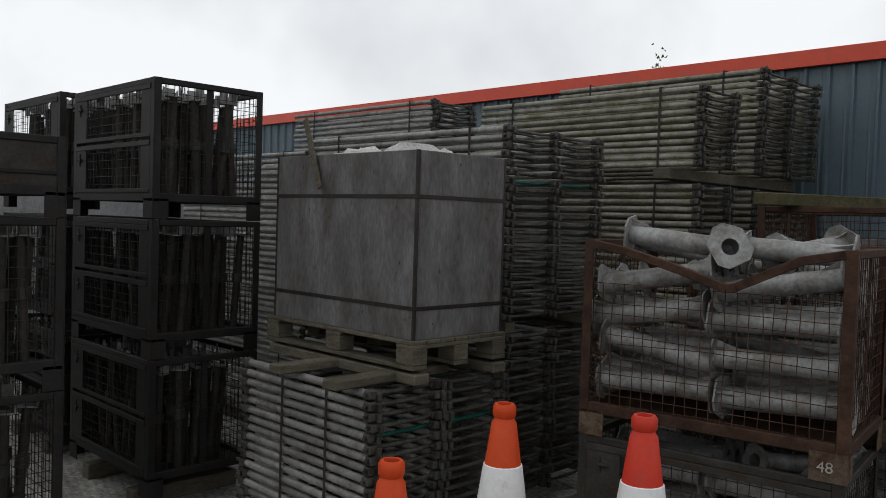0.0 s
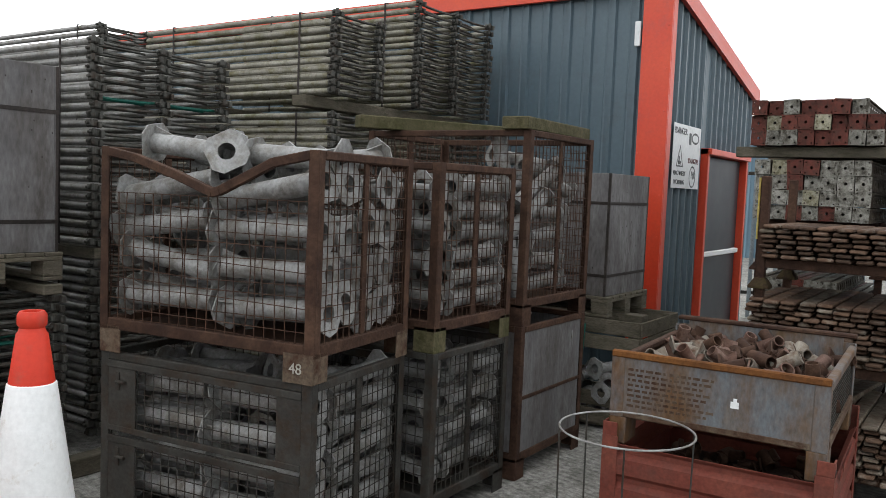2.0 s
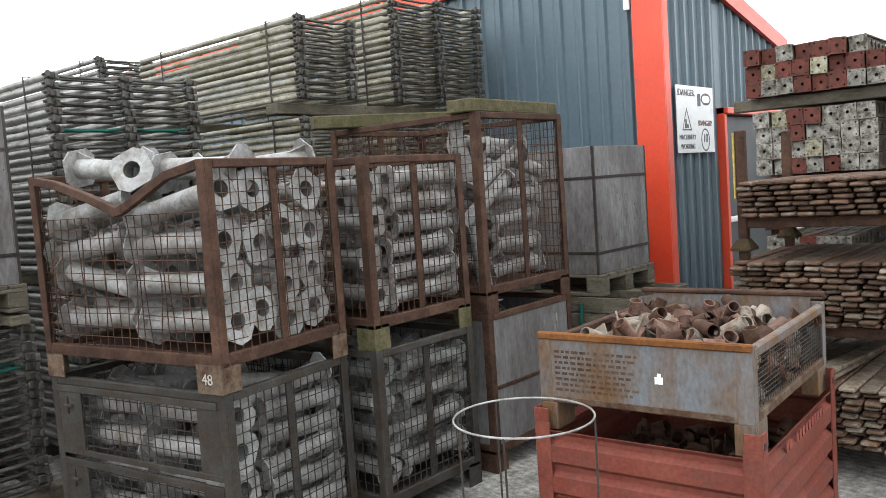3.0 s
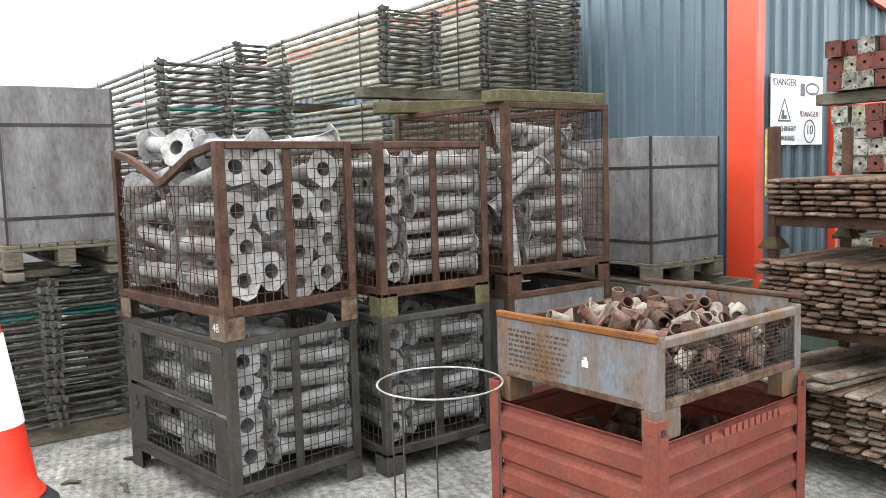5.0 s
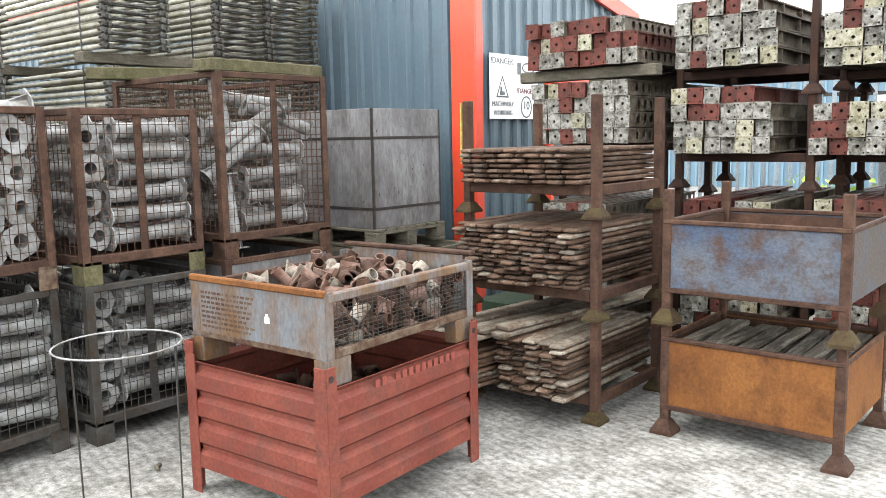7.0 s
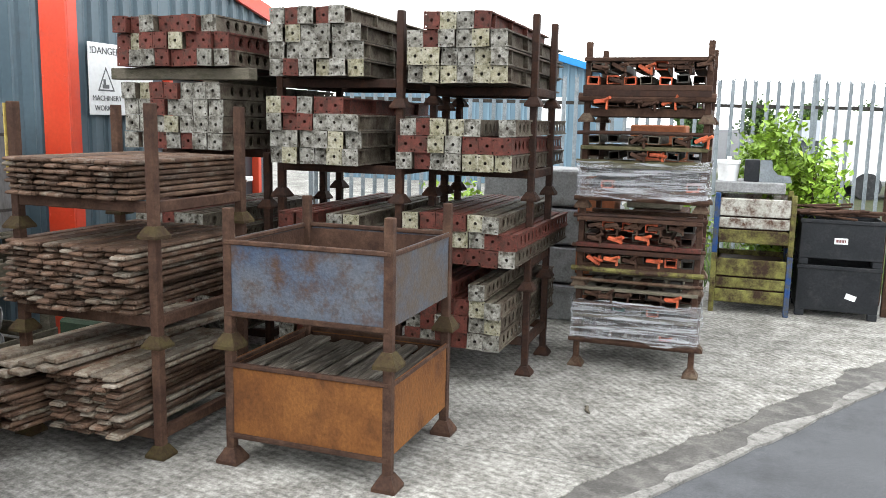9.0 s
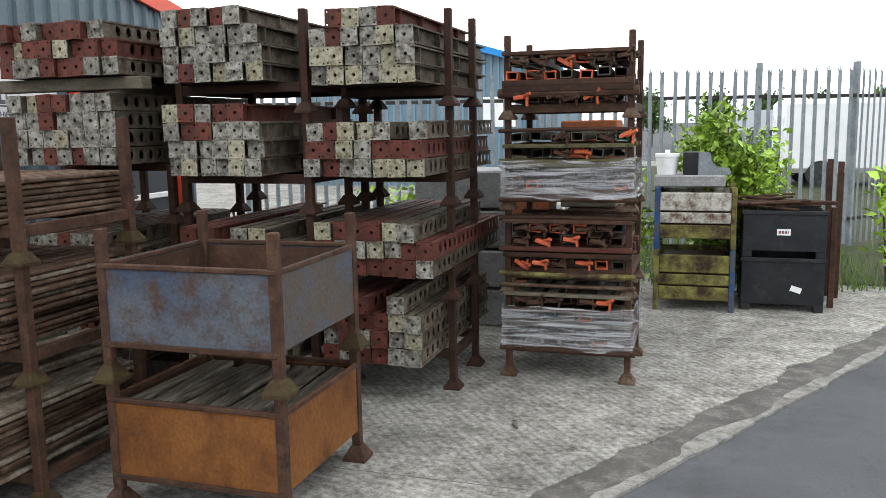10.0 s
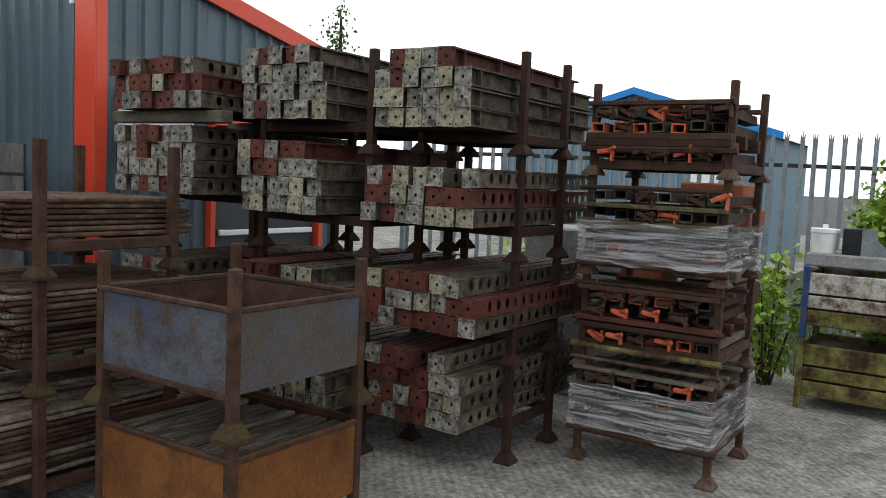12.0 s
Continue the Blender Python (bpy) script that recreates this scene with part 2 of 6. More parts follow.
RUBBLE = material("white_sacking", (0.55, 0.54, 0.52), (0.7, 0.69, 0.67), 0.8, 0, 9, 0.4, (0.3, 0.29, 0.27), 0.35, 6, tone=1.1)
PINKPIPE = material("scaled_pipe", (0.3, 0.16, 0.12), (0.44, 0.29, 0.23), 0.75, 0.05, 9, 0.3, (0.16, 0.075, 0.045), 0.45, 7, 60, 0.25, tone=0.5)
PALEPIPE = material("pale_pipe", (0.42, 0.36, 0.29), (0.55, 0.5, 0.42), 0.75, 0.05, 9, 0.3, (0.22, 0.11, 0.06), 0.4, 7, 60, 0.2, tone=0.55)
CONCPART = material("precast_concrete", (0.36, 0.37, 0.37), (0.48, 0.49, 0.49), 0.85, 0, 5, 0.3, (0.28, 0.28, 0.27), 0.3, 4, tone=0.85)
VANWHITE = material("white_vehicle_paint", (0.7, 0.72, 0.74), (0.76, 0.78, 0.8), 0.3, 0, 2, 0.0, tone=1.2)
VANDARK = material("dark_vehicle_glass", (0.02, 0.022, 0.025), (0.03, 0.032, 0.036), 0.2, 0, 2, 0.0)
TERRA = material("terracotta_block", (0.5, 0.16, 0.07), (0.58, 0.22, 0.1), 0.8, 0, 6, 0.25, (0.35, 0.12, 0.06), 0.3, 5)

# brushed concrete yard: tamped ridges, stains
def ridged_concrete(turn):
    global _n, _l, _co
    con = bpy.data.materials.new("ridged_concrete")
    con.use_nodes = True
    _n, _l = con.node_tree.nodes, con.node_tree.links
    b = _n["Principled BSDF"]
    b.inputs["Roughness"].default_value = 0.9
    b.inputs["Specular IOR Level"].default_value = 0.2
    _co = _n.new("ShaderNodeTexCoord")
    wav, mpg = _n.new("ShaderNodeTexWave"), _n.new("ShaderNodeMapping")
    wav.inputs["Scale"].default_value, wav.inputs["Distortion"].default_value, wav.inputs["Detail"].default_value, wav.inputs["Detail Scale"].default_value = 6.0, 0.8, 2.0, 0.5
    mpg.inputs["Rotation"].default_value = (0, 0, radians(turn))
    _l.new(_co.outputs["Object"], mpg.inputs["Vector"])
    _l.new(mpg.outputs["Vector"], wav.inputs["Vector"])
    c = _ramp(_noise(1.1), 0.35, (0.2, 0.195, 0.182), 0.65, (0.36, 0.353, 0.33))
    c = _mul(c, _ramp(_noise(4.5, 9.0, 0.75), 0.36, (0.5, 0.49, 0.47), 0.57, (1.05, 1.05, 1.04)))
    c = _mul(c, _ramp(_noise(26, 6.0, 0.7), 0.36, (0.55, 0.55, 0.54), 0.6, (1.25, 1.25, 1.24)))
    c = _mul(c, _ramp(_noise(120, 3.0), 0.3, (0.7, 0.7, 0.7), 0.65, (1.15, 1.15, 1.15)))
    c = _mul(c, _ramp(wav.outputs["Fac"], 0.1, (0.62, 0.61, 0.6), 0.6, (1.05, 1.05, 1.05)), 0.4)
    _l.new(c, b.inputs["Base Color"])
    bp, bq = _n.new("ShaderNodeBump"), _n.new("ShaderNodeBump")
    bp.inputs["Strength"].default_value, bp.inputs["Distance"].default_value = 0.15, 0.01
    bq.inputs["Strength"].default_value, bq.inputs["Distance"].default_value = 0.6, 0.01
    _l.new(wav.outputs["Fac"], bp.inputs["Height"])
    _l.new(_noise(60, 5.0), bq.inputs["Height"])
    _l.new(bp.outputs["Normal"], bq.inputs["Normal"])
    _l.new(bq.outputs["Normal"], b.inputs["Normal"])
    return con


def _noise(s, d=5.0, r=0.65):
    t = _n.new("ShaderNodeTexNoise")
    t.inputs["Scale"].default_value, t.inputs["Detail"].default_value, t.inputs["Roughness"].default_value = s, d, r
    _l.new(_co.outputs["Object"], t.inputs["Vector"])
    return t.outputs["Fac"]


def _ramp(f, p0, c0, p1, c1):
    r = _n.new("ShaderNodeValToRGB")
    r.color_ramp.elements[0].position, r.color_ramp.elements[0].color = p0, (*c0, 1)
    r.color_ramp.elements[1].position, r.color_ramp.elements[1].color = p1, (*c1, 1)
    _l.new(f, r.inputs["Fac"])
    return r.outputs["Color"]


def _mul(a, b, fac=1.0):
    x = _n.new("ShaderNodeMix")
    x.data_type, x.blend_type = "RGBA", "MULTIPLY"
    x.inputs["Factor"].default_value = fac
    _l.new(a, x.inputs["A"])
    _l.new(b, x.inputs["B"])
    return x.outputs["Result"]


CONCRETE, CONCRETE_CROSS = ridged_concrete(-40), ridged_concrete(-75)

# thin stretch film
FILM = bpy.data.materials.new("stretch_film")
FILM.use_nodes = True
_fn, _fl = FILM.node_tree.nodes, FILM.node_tree.links
_fb = _fn["Principled BSDF"]
_fb.inputs["Base Color"].default_value, _fb.inputs["Roughness"].default_value = (0.4, 0.41, 0.43, 1), 0.25
_ft, _fw, _fx = _fn.new("ShaderNodeTexCoord"), _fn.new("ShaderNodeTexNoise"), _fn.new("ShaderNodeMapping")
_fx.inputs["Scale"].default_value = (2.0, 2.0, 34.0)
_fl.new(_ft.outputs["Object"], _fx.inputs["Vector"])
_fl.new(_fx.outputs["Vector"], _fw.inputs["Vector"])
_fw.inputs["Scale"].default_value, _fw.inputs["Detail"].default_value, _fw.inputs["Distortion"].default_value = 1.6, 4.0, 0.8
_fr = _fn.new("ShaderNodeMapRange")
_fl.new(_fw.outputs["Fac"], _fr.inputs["Value"])
_fr.inputs["From Min"].default_value, _fr.inputs["From Max"].default_value, _fr.inputs["To Min"].default_value, _fr.inputs["To Max"].default_value = 0.4, 0.72, 0.1, 0.8
_fl.new(_fr.outputs["Result"], _fb.inputs["Alpha"])
_fbp = _fn.new("ShaderNodeBump")
_fbp.inputs["Strength"].default_value, _fbp.inputs["Distance"].default_value = 0.8, 0.01
_fl.new(_fw.outputs["Fac"], _fbp.inputs["Height"])
_fl.new(_fbp.outputs["Normal"], _fb.inputs["Normal"])


# ---- mesh tools ----
class Mesh:
    """Collects verts and faces for one part."""

    def __init__(self):
        self.v, self.f = [], []

    def add(self, verts, faces, m=None):
        o = len(self.v)
        self.v += [tuple(m @ Vector(p)) if m is not None else tuple(p) for p in verts]
        self.f += [tuple(i + o for i in fc) for fc in faces]
        return self

    def box(self, x0, y0, z0, x1, y1, z1, c=0.0, m=None):
        x0, x1, y0, y1, z0, z1 = min(x0, x1), max(x0, x1), min(y0, y1), max(y0, y1), min(z0, z1), max(z0, z1)
        c = min(c, 0.3 * min(x1 - x0, y1 - y0, z1 - z0))
        if c <= 0:
            return self.add([(x, y, z) for x in (x0, x1) for y in (y0, y1) for z in (z0, z1)],
                            [(0, 1, 3, 2), (4, 6, 7, 5), (0, 4, 5, 1), (2, 3, 7, 6), (0, 2, 6, 4), (1, 5, 7, 3)], m)
        v = []
        for sx, sy, sz in [(a, b, d) for a in (0, 1) for b in (0, 1) for d in (0, 1)]:
            X, Y, Z = (x1 if sx else x0), (y1 if sy else y0), (z1 if sz else z0)
            ix, iy, iz = (-c if sx else c), (-c if sy else c), (-c if sz else c)
            v += [(X, Y + iy, Z + iz), (X + ix, Y, Z + iz), (X + ix, Y + iy, Z)]
        k = lambda a, b, d, w: 3 * (4 * a + 2 * b + d) + w
        f = [(k(0, 0, 0, 0), k(0, 0, 1, 0), k(0, 1, 1, 0), k(0, 1, 0, 0)), (k(1, 0, 0, 0), k(1, 1, 0, 0), k(1, 1, 1, 0), k(1, 0, 1, 0)),
             (k(0, 0, 0, 1), k(1, 0, 0, 1), k(1, 0, 1, 1), k(0, 0, 1, 1)), (k(0, 1, 0, 1), k(0, 1, 1, 1), k(1, 1, 1, 1), k(1, 1, 0, 1)),
             (k(0, 0, 0, 2), k(0, 1, 0, 2), k(1, 1, 0, 2), k(1, 0, 0, 2)), (k(0, 0, 1, 2), k(1, 0, 1, 2), k(1, 1, 1, 2), k(0, 1, 1, 2))]
        for a in (0, 1):
            for b in (0, 1):
                f += [(k(a, b, 0, 0), k(a, b, 1, 0), k(a, b, 1, 1), k(a, b, 0, 1)), (k(a, 0, b, 0), k(a, 1, b, 0), k(a, 1, b, 2), k(a, 0, b, 2)),
                      (k(0, a, b, 1), k(1, a, b, 1), k(1, a, b, 2), k(0, a, b, 2))]
        f += [(3 * i, 3 * i + 1, 3 * i + 2) for i in range(8)]
        return self.add(v, f, m)

    def tube(self, p, q, r, n=8, r2=None, m=None, hollow=0.0):
        p, q = Vector(p), Vector(q)
        r2 = r if r2 is None else r2
        ax = (q - p).normalized()
        u = ax.orthogonal().normalized()
        w = ax.cross(u)
        ring = lambda c, rad: [c + rad * (math.cos(2 * math.pi * i / n) * u + math.sin(2 * math.pi * i / n) * w) for i in range(n)]
        v = ring(p, r) + ring(q, r2)
        f = [(i, (i + 1) % n, n + (i + 1) % n, n + i) for i in range(n)]
        if hollow:
            v += ring(p, r * hollow) + ring(q, r2 * hollow)
            f += [(2 * n + (i + 1) % n, 2 * n + i, 3 * n + i, 3 * n + (i + 1) % n) for i in range(n)]
            f += [((i + 1) % n, i, 2 * n + i, 2 * n + (i + 1) % n) for i in range(n)]
            f += [(n + i, n + (i + 1) % n, 3 * n + (i + 1) % n, 3 * n + i) for i in range(n)]
        else:
            f += [tuple(reversed(range(n))), tuple(range(n, 2 * n))]
        return self.add(v, f, m)

    def pipe(self, pts, radii, n=8, closed=False):
        """One bent tube through the points."""
        pts = [Vector(p) for p in pts]
        k = len(pts)
        u = None
        for i, p in enumerate(pts):
            a = pts[(i + 1) % k] if closed or i < k - 1 else p
            b = pts[i - 1] if closed or i > 0 else p
            ax = (a - b).normalized()
            u = ax.orthogonal().normalized() if u is None else (u - ax * u.dot(ax)).normalized()
            w = ax.cross(u)
            self.v += [tuple(p + radii[i] * (math.cos(2 * math.pi * j / n) * u + math.sin(2 * math.pi * j / n) * w)) for j in range(n)]
        for i in range(k if closed else k - 1):
            o, q = i * n, ((i + 1) % k) * n
            self.f += [(o + j, o + (j + 1) % n, q + (j + 1) % n, q + j) for j in range(n)]
        if not closed:
            self.f += [tuple(reversed(range(n))), tuple(range((k - 1) * n, k * n))]
        return self

    def lathe(self, profile, n=24, m=None):
        v, f = [], []
        for r, z in profile:
            v += [(r * math.cos(2 * math.pi * i / n), r * math.sin(2 * math.pi * i / n), z) for i in range(n)]
        for j in range(len(profile) - 1):
            f += [(j * n + i, j * n + (i + 1) % n, (j + 1) * n + (i + 1) % n, (j + 1) * n + i) for i in range(n)]
        return self.add(v, f, m)

    def plate(self, xs, ys, holes, r, t, m=None, sq=1.0):
        """A plate in x and y, cut into cells; a cell in holes has an eight-sided hole through it."""
        v, f = [], []

        def put(*ps):
            o = len(v)
            v.extend(ps)
            f.append(tuple(range(o, o + len(ps))))
        for i in range(len(xs) - 1):
            for j in range(len(ys) - 1):
                a, b, c, d = xs[i], xs[i + 1], ys[j], ys[j + 1]
                if (i, j) in holes:
                    cx, cy = (a + b) / 2, (c + d) / 2
                    rr = holes[(i, j)] * r
                    out = [(b, cy), (b, d), (cx, d), (a, d), (a, cy), (a, c), (cx, c), (b, c)]
                    inn = [(cx + rr * math.cos(k * math.pi / 4) * sq, cy + rr * math.sin(k * math.pi / 4)) for k in range(8)]
                    for k in range(8):
                        e = (k + 1) % 8
                        put((*out[k], t), (*out[e], t), (*inn[e], t), (*inn[k], t))
                        put((*out[e], 0), (*out[k], 0), (*inn[k], 0), (*inn[e], 0))
                        put((*inn[k], t), (*inn[e], t), (*inn[e], 0), (*inn[k], 0))
                else:
                    put((a, c, t), (b, c, t), (b, d, t), (a, d, t))
                    put((a, c, 0), (a, d, 0), (b, d, 0), (b, c, 0))
        x0, x1, y0, y1 = xs[0], xs[-1], ys[0], ys[-1]
        put((x0, y0, 0), (x1, y0, 0), (x1, y0, t), (x0, y0, t))
        put((x1, y0, 0), (x1, y1, 0), (x1, y1, t), (x1, y0, t))
        put((x1, y1, 0), (x0, y1, 0), (x0, y1, t), (x1, y1, t))
        put((x0, y1, 0), (x0, y0, 0), (x0, y0, t), (x0, y1, t))
        return self.add(v, f, m)

    def wire(self, o, u, v, nu, nv, r=0.002, wob=0.0, rng=None):
        """A welded mesh of rods from corner o over the edges u and v."""
        o, u, v = Vector(o), Vector(u), Vector(v)
        nrm = u.cross(v).normalized()
        for n, a, b in ((nu, u, v), (nv, v, u)):
            for i in range(n + 1):
                s = o + a * (i / n)
                if wob and rng:
                    mid = s + b * 0.5 + nrm * rng.uniform(-wob, wob) + a.normalized() * rng.uniform(-wob, wob) * 0.5
                    self.tube(s, mid, r, 4)
                    self.tube(mid, s + b, r, 4)
                else:
                    self.tube(s, s + b, r, 4)
        return self


def mesh_of(name, b, mat, smooth=False):
    me = bpy.data.meshes.new(name)
    me.from_pydata(b.v, [], b.f)
    me.materials.append(mat)
    if smooth:
        me.shade_smooth()
        me.set_sharp_from_angle(angle=radians(40))
    return me


def part(name, b, mat, parent=None, label="", smooth=False):
    """Links a Mesh (or mesh data) as one object under parent."""
    me = b if isinstance(b, bpy.types.Mesh) else mesh_of(name, b, mat, smooth)
    ob = new(name, me)
    ob.parent = parent
    return tagged(ob, label)


def thing(name, label, category, group="", m=None, kind=""):
    ob = tagged(new(name), label, category, group, kind)
    ob.empty_display_size = 0.1
    if m is not None:
        ob.matrix_basis = m
    return ob


def solo(name, b, mat, label, category, group="", m=None, smooth=False, kind=""):
    ob = tagged(new(name, b if isinstance(b, bpy.types.Mesh) else mesh_of(name, b, mat, smooth)), label, category, group, kind)
    if m is not None:
        ob.matrix_basis = m
    return ob


def letters(text, mat, size, m, parent, name="lettering"):
    cu = bpy.data.curves.new(name, "FONT")
    cu.body, cu.size, cu.extrude = text, size, 0.0012
    cu.align_x, cu.align_y = "CENTER", "CENTER"
    cu.materials.append(mat)
    ob = new(name, cu)
    ob.parent = parent
    ob.matrix_basis = m
    return ob


def drop(ob):
    for o in (*ob.children_recursive, ob):
        bpy.data.objects.remove(o)


R = random.Random(7)


def nudge(known, m):
    """Moves every top-level thing built since known, as one group."""
    for o in [o for o in scene.objects if o not in known and o.parent is None]:
        o.matrix_basis = m @ o.matrix_basis



# ---- ground ----
def edge_x(y, off=0.0, jag=0.0, seed=0.0):
    return 3.987 + off + 0.5675 * (y - 7.148) + jag * noise.noise((y * 2.1, seed, 0)) + 0.5 * jag * noise.noise((y * 7.3, seed, 3))


ground = solo("ground", Mesh().add([(-900, -900, -0.02), (900, -900, -0.02), (900, 900, -0.02), (-900, 900, -0.02)], [(0, 1, 2, 3)]), ASPHALT,
              "dark grey worn asphalt ground reaching the horizon", "ground", kind="structure")


def strip(name, lo, hi, jlo, jhi, z, mat, label, y0=-14.0, y1=40.0, step=0.06, solid=0.0, slo=1.0, shi=2.0):
    b, n = Mesh(), round((y1 - y0) / step)
    step = (y1 - y0) / n
    for i in range(n + 1):
        y = y0 + i * step
        b.v += [(lo if solid else edge_x(y, lo, jlo, slo), y, z), (edge_x(y, hi, jhi, shi), y, z), (edge_x(y, hi, jhi, shi), y, z - 0.05)]
    for i in range(n):
        k = 3 * i
        b.f += [(k, k + 1, k + 4, k + 3), (k + 1, k + 2, k + 5, k + 4)]
    return solo(name, b, mat, label, "ground", kind="structure")


strip("pavement", -40.0, -0.3, 0, 0.1, 0.0, CONCRETE, "pale ridged concrete yard slab with stains", solid=1.0, y0=7.41, y1=40.05)
strip("pavement_south", -40.0, -0.3, 0, 0.1, 0.0, CONCRETE_CROSS, "pale cross-ridged concrete yard slab with stains", solid=1.0, y0=-14.0, y1=7.405)
strip("trim_joint", -0.36, 0.0, 0.0, 0.04, -0.007, PATCH, "dark dirty joint between concrete and asphalt", slo=1.0)
strip("trim_edge", -0.075, 0.012, 0.08, 0.03, -0.004, KERBM, "thin broken pale concrete edge beside the asphalt", slo=5.0)

# ---- steel shed ----
WX, WY = -0.37, 8.33


def cladding(name, axis, a0, a1, z0, zf, mat, label, base, out, pitch=0.205):
    """Ribbed sheet along axis ('x' or 'y') from a0 to a1; base: the plane, out: +1 or -1 the way it faces."""
    b, prof, a = Mesh(), [], a0
    while a < a1:
        for da, d in ((0.0, 0.0), (0.1, 0.0), (0.112, 0.006), (0.124, 0.0), (0.155, 0.0), (0.167, 0.03), (0.19, 0.03), (0.202, 0.0)):
            if a + da <= a1:
                prof.append((a + da, d))
        a += pitch
    prof.append((a1, 0.0))
    for pa, d in prof:
        pl = base + out * d
        for z in (z0, zf(pa)):
            b.v.append((pa, pl, z) if axis == "x" else (pl, pa, z))
    for i in range(len(prof) - 1):
        b.f.append((2 * i, 2 * i + 2, 2 * i + 3, 2 * i + 1))
    o = len(b.v)
    bk = base - out * 0.12
    for pa in (a0, a1):
        for z in (z0, zf(pa)):
            b.v.append((pa, bk, z) if axis == "x" else (bk, pa, z))
    b.f += [(o, o + 1, o + 3, o + 2), (0, 1, o + 1, o), (o - 2, o - 1, o + 3, o + 2)]
    return solo(name, b, mat, label, "wall", kind="structure")


top_front = lambda x: 3.27
top_right = lambda y: 3.27 - 0.22 * (y - WY)
cladding("wall_south", "x", -17.0, WX - 0.1, 0.0, top_front, CLAD, "blue-grey ribbed steel wall cladding of the shed", WY, -1)
cladding("wall_east", "y", WY + 0.06, 9.38, 0.0, top_right, CLAD, "blue-grey ribbed steel side wall of the shed", WX, 1, 0.17)
cladding("wall_east_far", "y", 10.8, 11.05, 0.0, top_right, CLAD, "blue-grey ribbed steel wall beside the dark door", WX, 1, 0.17)
cladding("wall_east_over_door", "y", 9.38, 10.8, 2.06, top_right, CLAD, "blue-grey ribbed steel wall above the dark door", WX, 1, 0.17)
solo("wall_north", Mesh().box(-17, 10.93, 0, WX - 0.13, 11.05, 2.66), CLAD, "plain steel rear wall of the shed", "wall", kind="structure")
solo("wall_west", Mesh().box(-17.1, WY, 0, -16.95, 11.05, 2.66), CLAD, "plain steel end wall of the shed", "wall", kind="structure")
rb = Mesh()
rb.add([(-17.1, WY - 0.03, 3.38), (WX + 0.03, WY - 0.03, 3.38), (WX + 0.03, 11.1, 2.77), (-17.1, 11.1, 2.77), (-17.1, WY - 0.03, 3.29), (WX + 0.03, WY - 0.03, 3.29), (WX + 0.03, 11.1, 2.68), (-17.1, 11.1, 2.68)],
       [(0, 1, 2, 3), (7, 6, 5, 4), (0, 4, 5, 1), (1, 5, 6, 2), (2, 6, 7, 3), (3, 7, 4, 0)])
solo("roof", rb, CLAD, "low sloping steel roof of the shed", "roof", kind="structure")
solo("trim_fascia_south", Mesh().box(-17.1, WY - 0.075, 3.25, WX + 0.07, WY - 0.032, 3.4, 0.004), TRIMRED, "bright red painted steel eaves trim", "trim", kind="structure")
fb = Mesh()
for z0, z1, d in ((3.25, 3.4, 0.0),):
    y0, y1 = WY - 0.03, 11.1
    dz = 0.22 * (y1 - y0)
    fb.add([(WX + 0.034, y0, z0), (WX + 0.072, y0, z0), (WX + 0.072, y1, z0 - dz), (WX + 0.034, y1, z0 - dz),
            (WX + 0.034, y0, z1), (WX + 0.072, y0, z1), (WX + 0.072, y1, z1 - dz), (WX + 0.034, y1, z1 - dz)],
           [(0, 3, 2, 1), (4, 5, 6, 7), (0, 1, 5, 4), (1, 2, 6, 5), (2, 3, 7, 6), (3, 0, 4, 7)])
solo("trim_fascia_east", fb, TRIMRED, "red painted steel verge trim along the side wall", "trim", kind="structure")
cb = Mesh().box(WX - 0.2, WY - 0.05, 0, WX + 0.048, WY - 0.034, 3.25, 0.003).box(WX + 0.034, WY - 0.034, 0, WX + 0.05, WY + 0.06, 3.23, 0.003)
corner = solo("trim_corner", cb, TRIMRED, "red painted steel corner trim of the shed", "trim", kind="structure")
for i in range(9):
    for x in (WX - 0.185, WX + 0.02):
        part("rivet", Mesh().lathe([(0.0001, 0.004), (0.006, 0.003), (0.008, 0)], 8, pose(x, WY - 0.05, 0.25 + 0.34 * i, 90)), TRIMRED, corner)
vent = solo("wall_light", Mesh().box(WX - 0.262, WY - 0.06, 2.82, WX - 0.215, WY - 0.034, 3.02, 0.005), WHITEM, "small white plastic box on the shed wall", "fixture")
door = thing("door_1", "dark navy flush steel door with a pale push bar", "door", kind="structure")
part("door_leaf", Mesh().box(WX - 0.06, 9.44, 0.05, WX + 0.0, 10.74, 2.0, 0.006), DOORM, door)
part("door_frame", Mesh().box(WX - 0.05, 9.38, 0, WX + 0.07, 9.435, 2.06, 0.004).box(WX - 0.05, 10.745, 0, WX + 0.07, 10.8, 2.06, 0.004).box(WX - 0.05, 9.38, 2.005, WX + 0.1, 10.8, 2.06, 0.004), TRIMRED, door, "red painted steel frame")
bar = part("push_bar", Mesh().box(WX + 0.02, 9.5, 1.05, WX + 0.05, 10.68, 1.1, 0.008).box(WX, 9.52, 1.05, WX + 0.03, 9.58, 1.1).box(WX, 10.6, 1.05, WX + 0.03, 10.66, 1.1), WHITEM, door, "pale metal push bar")

# Added unseen wall: keeps low sky light off the dark stillages
solo("wall_boundary_west", Mesh().box(-8.2, -9.0, 0, -8.0, WY - 0.2, 2.2, 0.01), CONCPART, "added plain grey concrete wall, unseen behind the stillages, that blocks low sky light", "wall", kind="structure")

